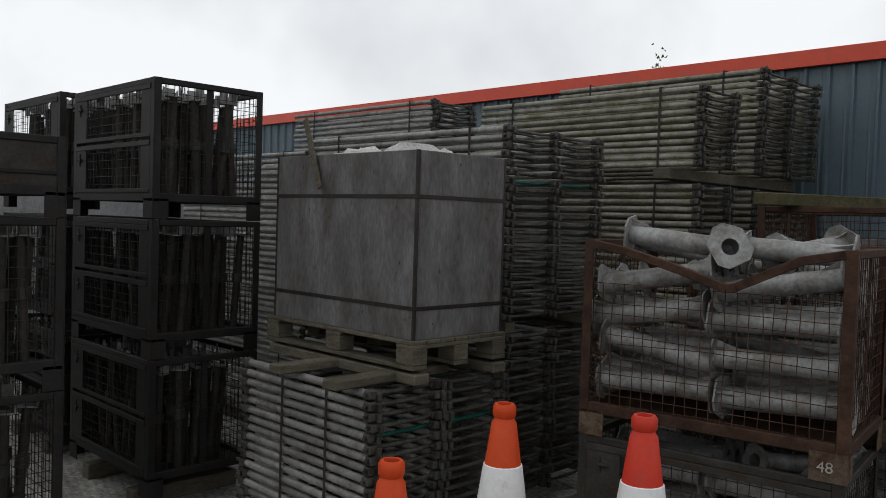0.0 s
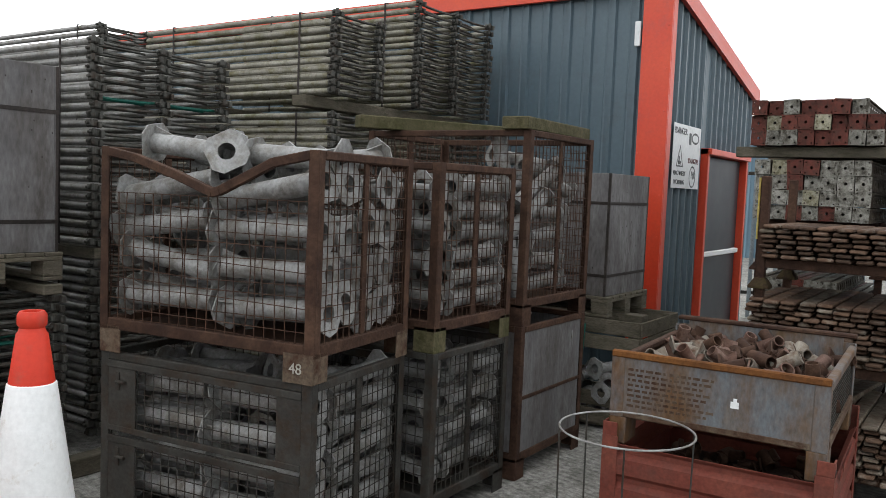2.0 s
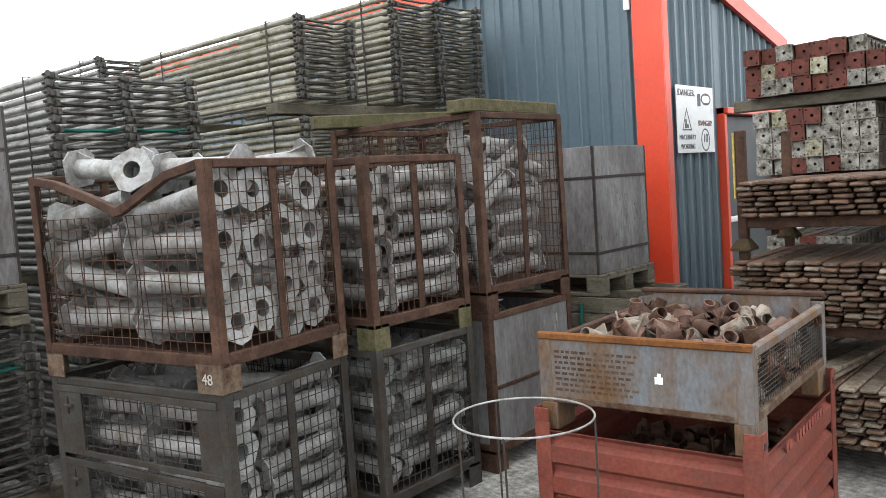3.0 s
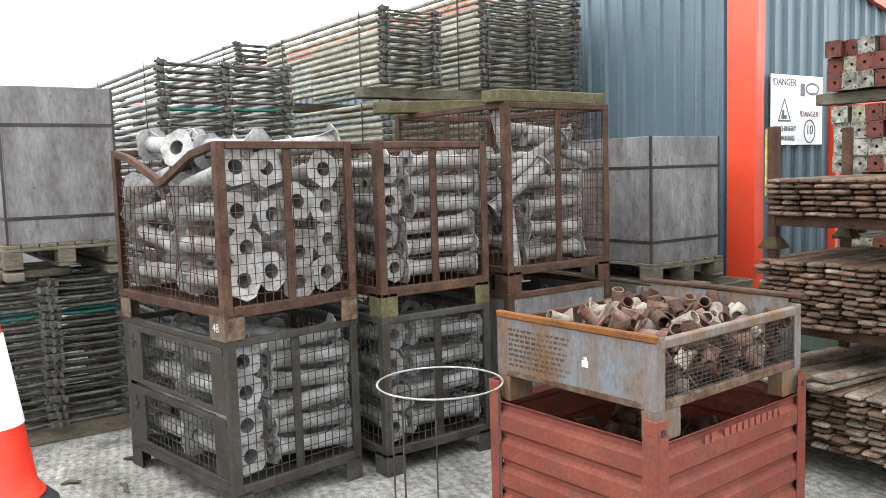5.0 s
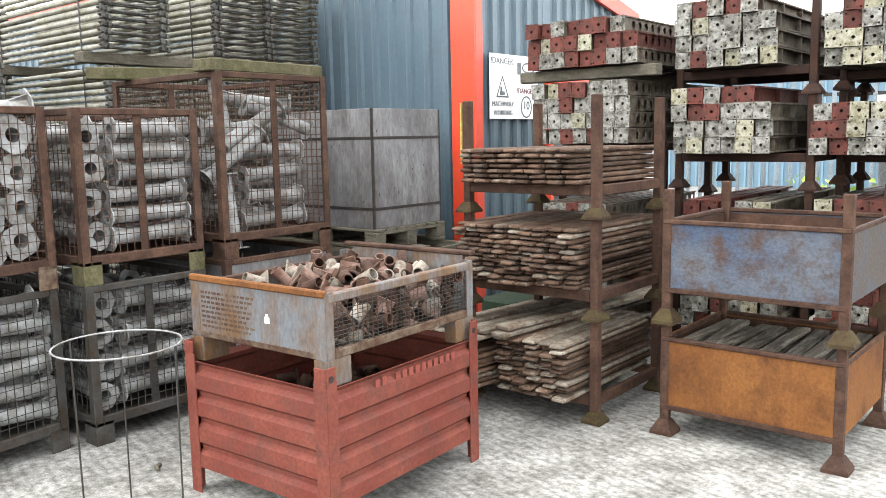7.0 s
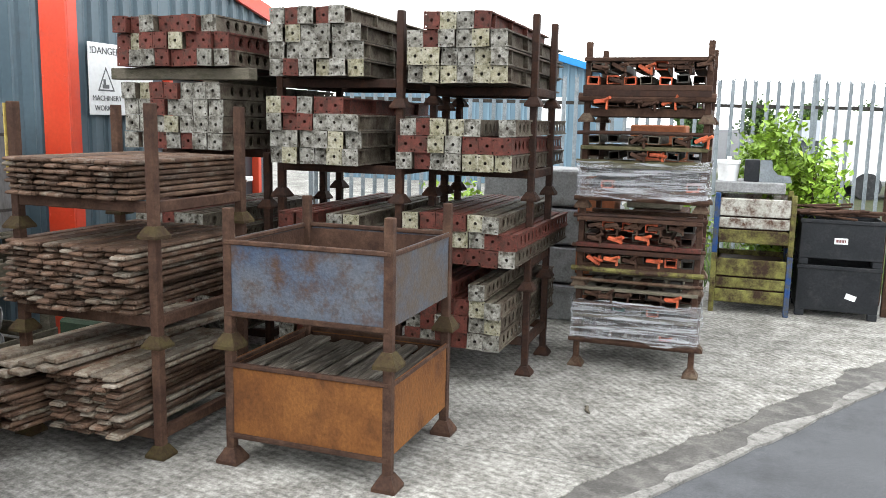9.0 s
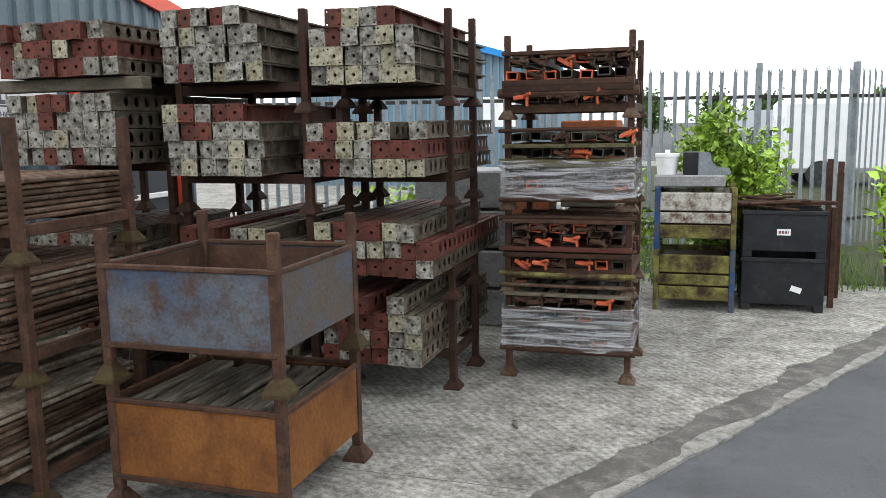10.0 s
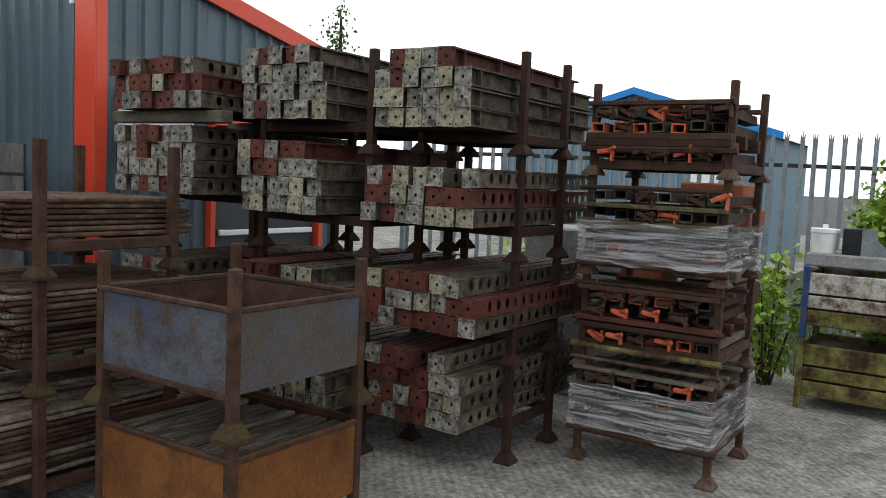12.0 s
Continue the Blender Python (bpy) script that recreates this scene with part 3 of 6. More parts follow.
# danger sign, fixed to the ribs
SY0, SY1, SZ0, SZ1 = 8.49, 9.21, 1.68, 2.22
sign = thing("warning_sign", "white rectangular danger sign with grey lettering on the shed wall", "sign")
part("board", Mesh().box(WX + 0.036, SY0, SZ0, WX + 0.042, SY1, SZ1, 0.001), WHITEM, sign)
SX = WX + 0.0435
txt = lambda t, mt, s, y, z, nm="lettering": letters(t, mt, s, pose(SX, y, z, 90, 0, 90), sign, nm)
txt("!DANGER.", INK, 0.075, SY0 + 0.185, SZ1 - 0.06)
txt("MACHINERY", INK, 0.056, SY0 + 0.185, SZ0 + 0.125)
txt("WORKING", INK, 0.056, SY0 + 0.185, SZ0 + 0.05)
txt("!DANGER!", INKRED, 0.062, SY0 + 0.535, SZ0 + 0.24)
txt("10", INK, 0.1, SY0 + 0.535, SZ0 + 0.115)


def outline(pts, w, mat, name):
    b, n = Mesh(), len(pts)
    cy, cz = sum(p[0] for p in pts) / n, sum(p[1] for p in pts) / n
    for i, (y, z) in enumerate(pts):
        d = math.hypot(y - cy, z - cz)
        k = (d - w) / d
        yi, zi = cy + (y - cy) * k, cz + (z - cz) * k
        b.v += [(SX, y, z), (SX, yi, zi), (SX - 0.002, y, z), (SX - 0.002, yi, zi)]
    for i in range(n):
        j = (i + 1) % n
        b.f += [(4 * i, 4 * j, 4 * j + 1, 4 * i + 1), (4 * i, 4 * i + 2, 4 * j + 2, 4 * j), (4 * i + 1, 4 * j + 1, 4 * j + 3, 4 * i + 3)]
    part(name, b, mat, sign)


outline([(SY0 + 0.09, SZ0 + 0.18), (SY0 + 0.27, SZ0 + 0.18), (SY0 + 0.18, SZ0 + 0.365)], 0.022, INK, "triangle")
outline([(SY0 + 0.535 + 0.085 * math.cos(a * math.pi / 12), SZ0 + 0.105 + 0.095 * math.sin(a * math.pi / 12)) for a in range(24)], 0.012, INK, "circle")
outline([(SY0 + 0.57 + 0.1 * math.cos(a * math.pi / 12), SZ1 - 0.1 + 0.05 * math.sin(a * math.pi / 12)) for a in range(24)], 0.02, INK, "mixer_drum")
part("mixer_cab", Mesh().box(SX - 0.002, SY0 + 0.4, SZ1 - 0.16, SX, SY0 + 0.46, SZ1 - 0.06), INK, sign)
part("digger", Mesh().box(SX - 0.002, SY0 + 0.14, SZ0 + 0.2, SX, SY0 + 0.21, SZ0 + 0.23).box(SX - 0.002, SY0 + 0.15, SZ0 + 0.23, SX, SY0 + 0.175, SZ0 + 0.27), INK, sign)


# ---- galvanised end-plate props ----
def plate_prop(name, length, r, plate, mat, label):
    """A tube along x with a drilled square plate on each end, centred on its middle."""
    t = thing(name, label, "steel prop", "plated props")
    h = plate / 2
    seg = Mesh().tube((-length / 2 + 0.006, 0, 0), (length / 2 - 0.006, 0, 0), r, 16, hollow=0.88)
    part("tube", seg, mat, t, smooth=True)
    pb, rim = Mesh(), 24
    for z in (0.0, 0.008):
        for k in range(rim):
            c, q = math.cos(2 * math.pi * k / rim), math.sin(2 * math.pi * k / rim)
            reach = min(h / max(abs(c), abs(q)), 1.58 * h / (abs(c) + abs(q)))
            pb.v += [(c * reach, q * reach, z), (c * r * 0.8, q * r * 0.8, z)]
    for k in range(rim):
        a, e, m2 = 2 * k, 2 * ((k + 1) % rim), 2 * rim
        pb.f += [(m2 + a, m2 + e, m2 + e + 1, m2 + a + 1), (e, a, a + 1, e + 1), (a, e, m2 + e, m2 + a), (e + 1, a + 1, m2 + a + 1, m2 + e + 1)]
    me = mesh_of("end_plate", pb, mat)
    for s in (-1, 1):
        p = part("end_plate", me, mat, t)
        p.matrix_basis = pose(s * (length / 2 - 0.004), 0, 0, 0, 90, 0) @ Matrix.Translation((0, 0, -0.004))
    for s in (-1, 1):
        part("gusset", Mesh().add([(s * (length / 2 - 0.008), 0.003, r), (s * (length / 2 - 0.008), 0.003, h * 0.9), (s * (length / 2 - 0.1), 0.003, r), (s * (length / 2 - 0.008), -0.003, r), (s * (length / 2 - 0.008), -0.003, h * 0.9), (s * (length / 2 - 0.1), -0.003, r)],
                                  [(0, 1, 2), (5, 4, 3), (0, 3, 4, 1), (1, 4, 5, 2), (2, 5, 3, 0)]), mat, t)
    return t


PROP = plate_prop("plate_prop", 0.52, 0.045, 0.165, GALV, "weathered galvanised steel tube with drilled square end plates")
PROPS = plate_prop("plate_prop", 0.45, 0.04, 0.135, GALV, "short galvanised steel tube with drilled end plates in a cage")


# ---- mesh cages ----
def cage(x0, x1, y0, y1, z0, z1, mat, footmat, label, foot=0.1, dent=False, gate=False, panel=0.0, wob=0.004, mesh=True, tall=False, plate=None):
    """A stacking cage: angle posts, rails, welded mesh on four sides, feet and a tray. Built round its own base."""
    w, d, h = x1 - x0, y1 - y0, z1 - z0
    t = thing("mesh_stillage", label, "stillage", "stacked stillages", pose((x0 + x1) / 2, (y0 + y1) / 2, z0))
    a, e = w / 2, d / 2
    s = 0.045
    for sx in (-1, 1):
        for sy in (-1, 1):
            b = Mesh().box(sx * a, sy * e, foot, sx * (a - s), sy * (e - 0.006), h, 0.002)
            b.box(sx * a, sy * (e - 0.006), foot, sx * (a - 0.006), sy * (e - s), h, 0.002)
            part("post", b, mat, t)
            fb2 = Mesh().box(sx * a, sy * e, 0.0, sx * (a - 0.12), sy * (e - 0.008), foot + 0.02, 0.003).box(sx * a, sy * (e - 0.008), 0.0, sx * (a - 0.008), sy * (e - 0.1), foot + 0.02, 0.003)
            part("foot", fb2, footmat, t, "worn pale steel foot")
    top = 0.035
    if not dent:
        part("top_rail", Mesh().box(-a + s, -e, h - top, a - s, -e + 0.03, h, 0.004), mat, t)
    else:
        db = Mesh()
        pts = [(-a + s, -e, h - 0.02), (-a + 0.2, -e - 0.005, h - 0.045), (-a + 0.45, -e - 0.03, h - 0.11), (-a + 0.66, -e - 0.05, h - 0.175), (-a + 0.7, -e - 0.05, h - 0.165), (a - 0.2, -e - 0.02, h - 0.05), (a - s, -e, h - 0.018)]
        for p, q in zip(pts, pts[1:]):
            q = Vector(p) + (Vector(q) - Vector(p)) * 1.02
            mm = Matrix.Translation(p) @ (q - Vector(p)).to_track_quat("X", "Z").to_matrix().to_4x4()
            db.box(0, -0.004, -0.02, (q - Vector(p)).length, 0.026, 0.016, 0.003, mm)
        part("top_rail", db, mat, t, "bent and sagging rusty top rail")
    part("top_rail", Mesh().box(-a + s, e - 0.03, h - top, a - s, e, h, 0.004), mat, t)
    for sx in (-1, 1):
        part("top_rail", Mesh().box(sx * a, -e + s, h - top, sx * (a - 0.03), e - s, h, 0.004), mat, t)
        part("base_rail", Mesh().box(sx * a, -e + s, foot, sx * (a - 0.04), e - s, foot + 0.05, 0.004), mat, t)
        part("base_rail", Mesh().box(-a + s, sx * e, foot, a - s, sx * (e - 0.04), foot + 0.05, 0.004), mat, t)
    part("tray", Mesh().box(-a + 0.042, -e + 0.042, foot + 0.01, a - 0.042, e - 0.042, foot + 0.02), mat, t)
    rng = random.Random(int(w * 1000 + z0 * 100 + y0 * 77))
    zb, zt = foot + 0.05, h - top
    if mesh:
        nu, nw, nv = max(4, round((d - 2 * s) / 0.042)), max(4, round((w - 2 * s) / 0.05)), max(4, round((zt - zb) / 0.047))
        for sx in (-1, 1):
            xx = sx * (a - 0.012)
            part("mesh_panel", Mesh().wire((xx, -e + s, zb), (0, d - 2 * s, 0), (0, 0, zt - zb), nu, nv, 0.0023, wob, rng), mat, t)
            part("stiffener", Mesh().box(sx * (a - 0.016), -0.02, zb, sx * (a - 0.022), 0.02, zt), mat, t)
        yb = e - 0.012
        part("mesh_panel", Mesh().wire((-a + s, yb, zb), (w - 2 * s, 0, 0), (0, 0, zt - zb), nw, nv, 0.0023), mat, t)
        if gate:
            for lo, hi in ((zb, (zb + zt) / 2 - 0.01), ((zb + zt) / 2 + 0.01, zt)):
                gb = Mesh().box(-a + s, -e, lo, -a + s + 0.16, -e + 0.006, hi, 0.002).box(a - s, -e, lo, a - s - 0.12, -e + 0.006, hi, 0.002)
                gb.box(-a + s, -e - 0.006, hi - 0.03, a - s, -e + 0.008, hi, 0.002).box(-a + s, -e - 0.003, lo, a - s, -e + 0.008, lo + 0.025, 0.002)
                g = part("gate", gb, mat, t, "hinged half gate with sheet ends")
                part("mesh_panel", Mesh().wire((-a + s + 0.16, -e + 0.012, lo), (w - 2 * s - 0.28, 0, 0), (0, 0, hi - lo), round((w - 0.37) / 0.047), max(3, round((hi - lo) / 0.047)), 0.0023, 0.003, rng), mat, g)
                part("latch", Mesh().tube((-a + s + 0.06, -e - 0.012, hi - 0.09), (-a + s + 0.11, -e - 0.012, hi - 0.09), 0.008, 8).box(-a + s + 0.05, -e - 0.006, hi - 0.13, -a + s + 0.07, -e, hi - 0.05), mat, g)
        elif dent:
            part("mesh_panel", Mesh().wire((-a + s, -e + 0.012, zb), (w - 2 * s, 0, 0), (0, 0, zt - zb - 0.16), nw, nv - 3, 0.0023, 0.03, rng), mat, t, "buckled wire mesh")
        else:
            part("mesh_panel", Mesh().wire((-a + s, -e + 0.012, zb), (w - 2 * s, 0, 0), (0, 0, zt - zb), nw, nv, 0.0023, wob, rng), mat, t)
    if plate:
        for sx in (-1, 1):
            part("side_sheet", Mesh().box(sx * (a - 0.008), -e + s, zb, sx * (a - 0.014), e - s, zt), plate, t, "grey sheet side")
            part("side_sheet", Mesh().box(-a + s, sx * (e - 0.008), zb, a - s, sx * (e - 0.014), zt), plate, t, "grey sheet side")
            part("mid_rail", Mesh().box(sx * a, -e + s, h * 0.52, sx * (a - 0.03), e - s, h * 0.52 + 0.02, 0.003), mat, t)
    return t


def fill_x(x0, x1, y0, y1, z0, z1, cols, rows, across, tilt=4.0, proto=None, skip=0.05):
    """Props laid along x in rows between the walls of a cage."""
    proto = proto or PROP
    for i in range(across):
        for j in range(cols):
            for k in range(rows):
                if R.random() < skip:
                    continue
                x = x0 + (x1 - x0) * (i + 0.5) / across + R.uniform(-0.03, 0.03)
                y = y0 + (y1 - y0) * (j + 0.5) / cols + R.uniform(-0.006, 0.006)
                z = z0 + (z1 - z0) * (k + 0.5) / rows
                copy_thing(proto, pose(x, y, z, R.choice((0, 30, 45, 12, -20, 60)) + R.uniform(-12, 12), R.uniform(-tilt, tilt), R.uniform(-4, 4)))


def fill_y(x0, x1, y0, y1, z0, z1, cols, rows, tilt=2.0, proto=None):
    proto = proto or PROP
    for j in range(cols):
        for k in range(rows):
            x = x0 + (x1 - x0) * (j + 0.5) / cols + R.uniform(-0.006, 0.006)
            z = z0 + (z1 - z0) * (k + 0.5) / rows
            copy_thing(proto, pose(x, (y0 + y1) / 2 + R.uniform(-0.03, 0.03), z, 0, R.uniform(-tilt, tilt), 90 + R.uniform(-3, 3)) @ pose(0, 0, 0, R.choice((0, 0, 8, -10, 45)), 0, 0))


RUSTYLAB = "rusty steel mesh stillage full of galvanised plated props"
GREYLAB = "dull grey steel mesh stillage full of galvanised plated props on the concrete"
# column 1, standing slightly askew
row = set(scene.objects)
before = set(scene.objects)
cage(-1.12, 0.0, 3.98, 4.71, 0.0, 0.83, GREYPAINT, GREYPAINT, "dull grey mesh stillage with half gates full of plated props", gate=True)
c48 = cage(-1.12, 0.01, 3.97, 4.71, 0.83, 1.72, RUST, RUSTPALE, "rusty mesh stillage with a bent top rail, full of plated props", dent=True)
letters("48", CHALK, 0.06, pose(0.565 - 0.08, -0.3735, 0.055, 90, 0, 0), c48)
part("number_plate", Mesh().box(0.565, -0.372, 0.0, 0.565 - 0.14, -0.3695, 0.115, 0.001), RUSTPALE, c48, "pale rusty plate with a chalked number")
fill_x(-0.57, -0.03, 4.0, 4.2, 0.17, 0.78, 1, 4, 1, 3.0, None, 0.0)
fill_x(-1.08, -0.55, 4.02, 4.68, 0.17, 0.78, 4, 4, 1, 5.0)
fill_y(-0.5, -0.03, 4.2, 4.7, 0.17, 0.72, 3, 5, 6.0, PROPS)
copy_thing(PROPS, pose(-0.3, 4.45, 0.75, 20, 8, 60))
copy_thing(PROPS, pose(-0.12, 4.4, 0.76, 40, -6, 80))
fill_x(-1.09, -0.02, 4.02, 4.66, 1.0, 1.64, 4, 4, 2, 11.0, None, 0.07)
for px, py, pz, a, b2, c2 in ((-0.72, 4.16, 1.72, 10, 6, 6), (-0.5, 4.4, 1.7, 20, 4, 80), (-0.85, 4.5, 1.68, 45, 8, -10), (-0.28, 4.52, 1.7, 30, -6, 75), (-0.3, 4.2, 1.7, 45, 3, 4)):
    copy_thing(PROP, pose(px, py, pz, a, b2, c2))
copy_thing(PROP, pose(-0.61, 4.25, 1.64, 28, -16, -60))
askew = pose(0.01, 3.97, 0, 0, 0, 8) @ pose(-0.01, -3.97, 0)
nudge(before, askew)
# column 2
cage(-1.12, -0.005, 4.79, 5.49, 0.0, 0.83, GREYPAINT, GREYPAINT, "dull grey mesh stillage of galvanised plated props on the concrete")
cage(-1.12, -0.005, 4.79, 5.49, 0.83, 1.715, RUST, WOODMOSS, RUSTYLAB)
for z0, z1, nr, tl in ((0.17, 0.78, 4, 7.0), (1.0, 1.66, 6, 2.0)):
    fill_x(-0.57, -0.03, 4.82, 4.98, z0, z1, 1, 4, 1, 4.0, PROPS, 0.0)
    fill_y(-0.6, -0.03, 4.99, 5.46, z0, z1, 4, nr, tl, PROPS)
    fill_x(-1.09, -0.62, 4.84, 5.44, z0, z1, 4, 4, 1, 4.0, PROPS)
# column 3
cage(-1.12, 0.0, 5.62, 6.44, 0.0, 0.86, RUST, RUST, "rusty stillage with grey sheet sides on the concrete", mesh=False, plate=PLYGREY)
cage(-1.12, 0.0, 5.62, 6.44, 0.86, 1.93, RUST, RUST, "tall rusty mesh stillage with a jumble of plated props")
fill_y(-1.08, -0.35, 5.68, 6.38, 1.0, 1.7, 4, 4, 10.0)
for k in range(4):
    copy_thing(PROPS, pose(-0.17, 6.1 + R.uniform(-0.02, 0.02), 1.06 + 0.14 * k, R.uniform(-20, 20), R.uniform(-5, 5), 90 + R.uniform(-5, 5)))
for px, py, pz, a, b2, c2 in ((-0.15, 5.78, 1.12, 10, 80, 0), (-0.12, 5.8, 1.45, 20, -35, 80), (-0.14, 5.95, 1.62, 30, -30, 80), (-0.2, 6.2, 1.68, 0, 20, 75), (-0.28, 5.85, 1.7, 0, 75, 20), (-0.3, 6.1, 1.78, 40, 8, 60)):
    copy_thing(PROPS, pose(px, py, pz, a, b2, c2))
for px, py, c2 in ((-0.3, 5.85, 20), (-0.5, 6.1, 80), (-0.2, 6.15, 50)):
    copy_thing(PROPS, pose(px, py, 0.74, 30, 5, c2))


def timber(x0, y0, z0, x1, y1, z1, mat, label, m=None, name="timber_bearer"):
    return solo(name, Mesh().box(x0, y0, z0, x1, y1, z1, 0.006), mat, label, "timber", "timber bearers", m)


timber(-0.43, -0.08, 0, 0.43, 0.08, 0.07, WOODMOSS, "mossy timber lying along the top of a stillage", pose(-0.1, 6.02, 1.93, 0, 0, 92))
timber(-0.5, -0.045, 0, 0.5, 0.045, 0.075, WOODMOSS, "mossy timber lying across a rusty stillage", pose(-0.8, 5.85, 1.93, 0, 0, 63))
nudge(row, pose(-0.15, 0.07, 0))


# ---- pallets and boarded crates ----
def pallet(x0, x1, y0, y1, z, label="weathered grey timber pallet under a boarded crate"):
    t = thing("pallet", label, "pallet", "pallets", pose((x0 + x1) / 2, (y0 + y1) / 2, z))
    a, e = (x1 - x0) / 2, (y1 - y0) / 2
    for i in (-1, 0, 1):
        for j in (-1, 0, 1):
            part("block", Mesh().box(i * (a - 0.06) - 0.06, j * (e - 0.05) - 0.05, 0.022, i * (a - 0.06) + 0.06, j * (e - 0.05) + 0.05, 0.1, 0.004), WOODGREY, t)
        part("runner", Mesh().box(-a, i * (e - 0.05) - 0.05, 0.0, a, i * (e - 0.05) + 0.05, 0.021, 0.003), WOODGREY, t)
        part("stringer", Mesh().box(i * (a - 0.06) - 0.06, -e, 0.1, i * (a - 0.06) + 0.06, e, 0.12, 0.003), WOODGREY, t)
    for k in range(7):
        y = -e + (2 * e - 0.09) * k / 6
        part("deck_board", Mesh().box(-a, y, 0.1205, a, y + 0.09, 0.14, 0.003), WOODGREY, t)
    return t


def crate(x0, x1, y0, y1, z0, z1, label):
    t = thing("boarded_crate", label, "crate", "boarded crates", pose((x0 + x1) / 2, (y0 + y1) / 2, z0))
    a, e, h = (x1 - x0) / 2, (y1 - y0) / 2, z1 - z0
    for s in (-1, 1):
        part("side_board", Mesh().box(-a, s * e, 0, a, s * (e - 0.018), h, 0.003), PLYGREY, t)
        part("end_board", Mesh().box(s * a, -e + 0.0185, 0, s * (a - 0.018), e - 0.0185, h, 0.003), PLYGREY, t)
    part("floor_board", Mesh().box(-a + 0.019, -e + 0.019, 0, a - 0.019, e - 0.019, 0.018), PLYGREY, t)
    for z in (0.155 * h, 0.745 * h):
        b = Mesh()
        for s in (-1, 1):
            b.box(-a - 0.003, s * (e + 0.003), z, a + 0.003, s * (e + 0.0002), z + 0.02).box(s * (a + 0.003), -e, z, s * (a + 0.0002), e, z + 0.02)
        part("steel_band", b, STRAPM, t, "thin dark steel band")
    for sx in (-1, 1):
        for sy in (-1, 1):
            part("corner_strip", Mesh().box(sx * (a + 0.002), sy * (e + 0.002), 0, sx * (a - 0.014), sy * (e + 0.0003), h).box(sx * (a + 0.002), sy * e, 0, sx * (a + 0.0003), sy * (e - 0.012), h), STRAPM, t, "dark corner joint strip")
    nb = Mesh()
    for _ in range(46):
        z = R.uniform(0.05, h - 0.05)
        if R.random() < 0.5:
            y, k = R.uniform(-e + 0.03, e - 0.03), R.uniform(0.003, 0.007)
            nb.box(a + 0.0002, y, z, a + 0.0012, y + k, z + k * R.uniform(0.8, 3))
        else:
            x, k = R.uniform(-a + 0.03, a - 0.03), R.uniform(0.003, 0.007)
            nb.box(x, -e - 0.0012, z, x + k, -e - 0.0002, z + k * R.uniform(0.8, 3))
    part("nail_holes", nb, STRAPM, t, "small dark nail heads and gouges")["kind"] = "stuff"
    return t


near = set(scene.objects)
pallet(-2.98, -1.74, 3.42, 4.09, 1.05)
crate(-2.94, -1.765, 3.445, 4.075, 1.19, 2.1, "large grey boarded crate of white rubble sacks, banded, on a pallet")


def sack(x, y, z, s, seed, mat=RUBBLE):
    b, n = Mesh(), 10
    for j in range(n + 1):
        th = math.pi * j / n
        for i in range(14):
            ph = 2 * math.pi * i / 14
            p = Vector((math.sin(th) * math.cos(ph), math.sin(th) * math.sin(ph), math.cos(th)))
            k = 1 + 0.45 * noise.noise(p * 1.9 + Vector((seed, seed * 2, 0))) + 0.2 * noise.noise(p * 5 + Vector((seed, 0, 0)))
            b.v.append((p.x * k, p.y * k, p.z * k * 0.5))
    for j in range(n):
        b.f += [(j * 14 + i, (j + 1) * 14 + i, (j + 1) * 14 + (i + 1) % 14, j * 14 + (i + 1) % 14) for i in range(14)]
    return solo("rubble_sack", b, mat, "crumpled white sack of rubble heaped in a crate", "sack", "rubble sacks", Matrix.LocRotScale((x, y, z), Euler((0, 0, seed)), (s, s, s)), True)


for i, (x, y, z, s) in enumerate(((-2.55, 3.7, 2.03, 0.2), (-2.2, 3.8, 2.05, 0.22), (-1.95, 3.75, 2.03, 0.16), (-2.75, 3.85, 2.0, 0.18), (-2.3, 3.58, 2.05, 0.12), (-2.45, 3.95, 2.02, 0.15), (-2.0, 3.95, 2.0, 0.12))):
    sack(x, y, z + 0.04, s * 0.75, i + 1.3)
timber(-0.02, -0.006, -0.2, 0.02, 0.006, 0.22, WOODGREY, "thin grey wooden lath leaning over the crate edge", pose(-2.58, 3.425, 2.1, -3, -25, 0), "wooden_lath")

nudge(near, pose(-0.15, 0.0, 0.015))

# crate by the shed, on a slatted crate of plates
pallet(-1.41, -0.2, 6.975, 7.725, 0.765)
crate(-1.38, -0.228, 6.99, 7.71, 0.906, 1.744, "grey boarded crate with steel bands beside the shed wall")
sc = thing("slatted_crate", "weathered grey slatted timber crate holding drilled plates", "crate", "", pose(-0.68, 7.335, 0))
for sx in (-0.68, 0.68):
    for sy in (-0.33, 0.33):
        part("corner_post", Mesh().box(sx - 0.04, sy - 0.03, 0, sx + 0.04, sy + 0.03, 0.75, 0.004), WOODGREY, sc)
for z in (0.04, 0.16, 0.55, 0.66):
    for sy in (-0.375, 0.361):
        part("slat", Mesh().box(-0.72, sy, z, 0.72, sy + 0.014, z + 0.1, 0.003), WOODGREY, sc)
    for sx in (-0.735, 0.721):
        part("slat", Mesh().box(sx, -0.36, z, sx + 0.014, 0.36, z + 0.1, 0.003), WOODGREY, sc)
part("bearer", Mesh().box(-0.72, -0.06, 0.71, 0.62, 0.06, 0.762, 0.004), WOODGREY, sc)
part("floor_board", Mesh().box(-0.7, -0.35, 0.02, 0.7, 0.35, 0.04), WOODGREY, sc)
part("green_stay", Mesh().tube((0.3, -0.4, 0.02), (0.34, -0.4, 0.72), 0.012, 8), GREENTUBE, sc, "green painted steel stay")
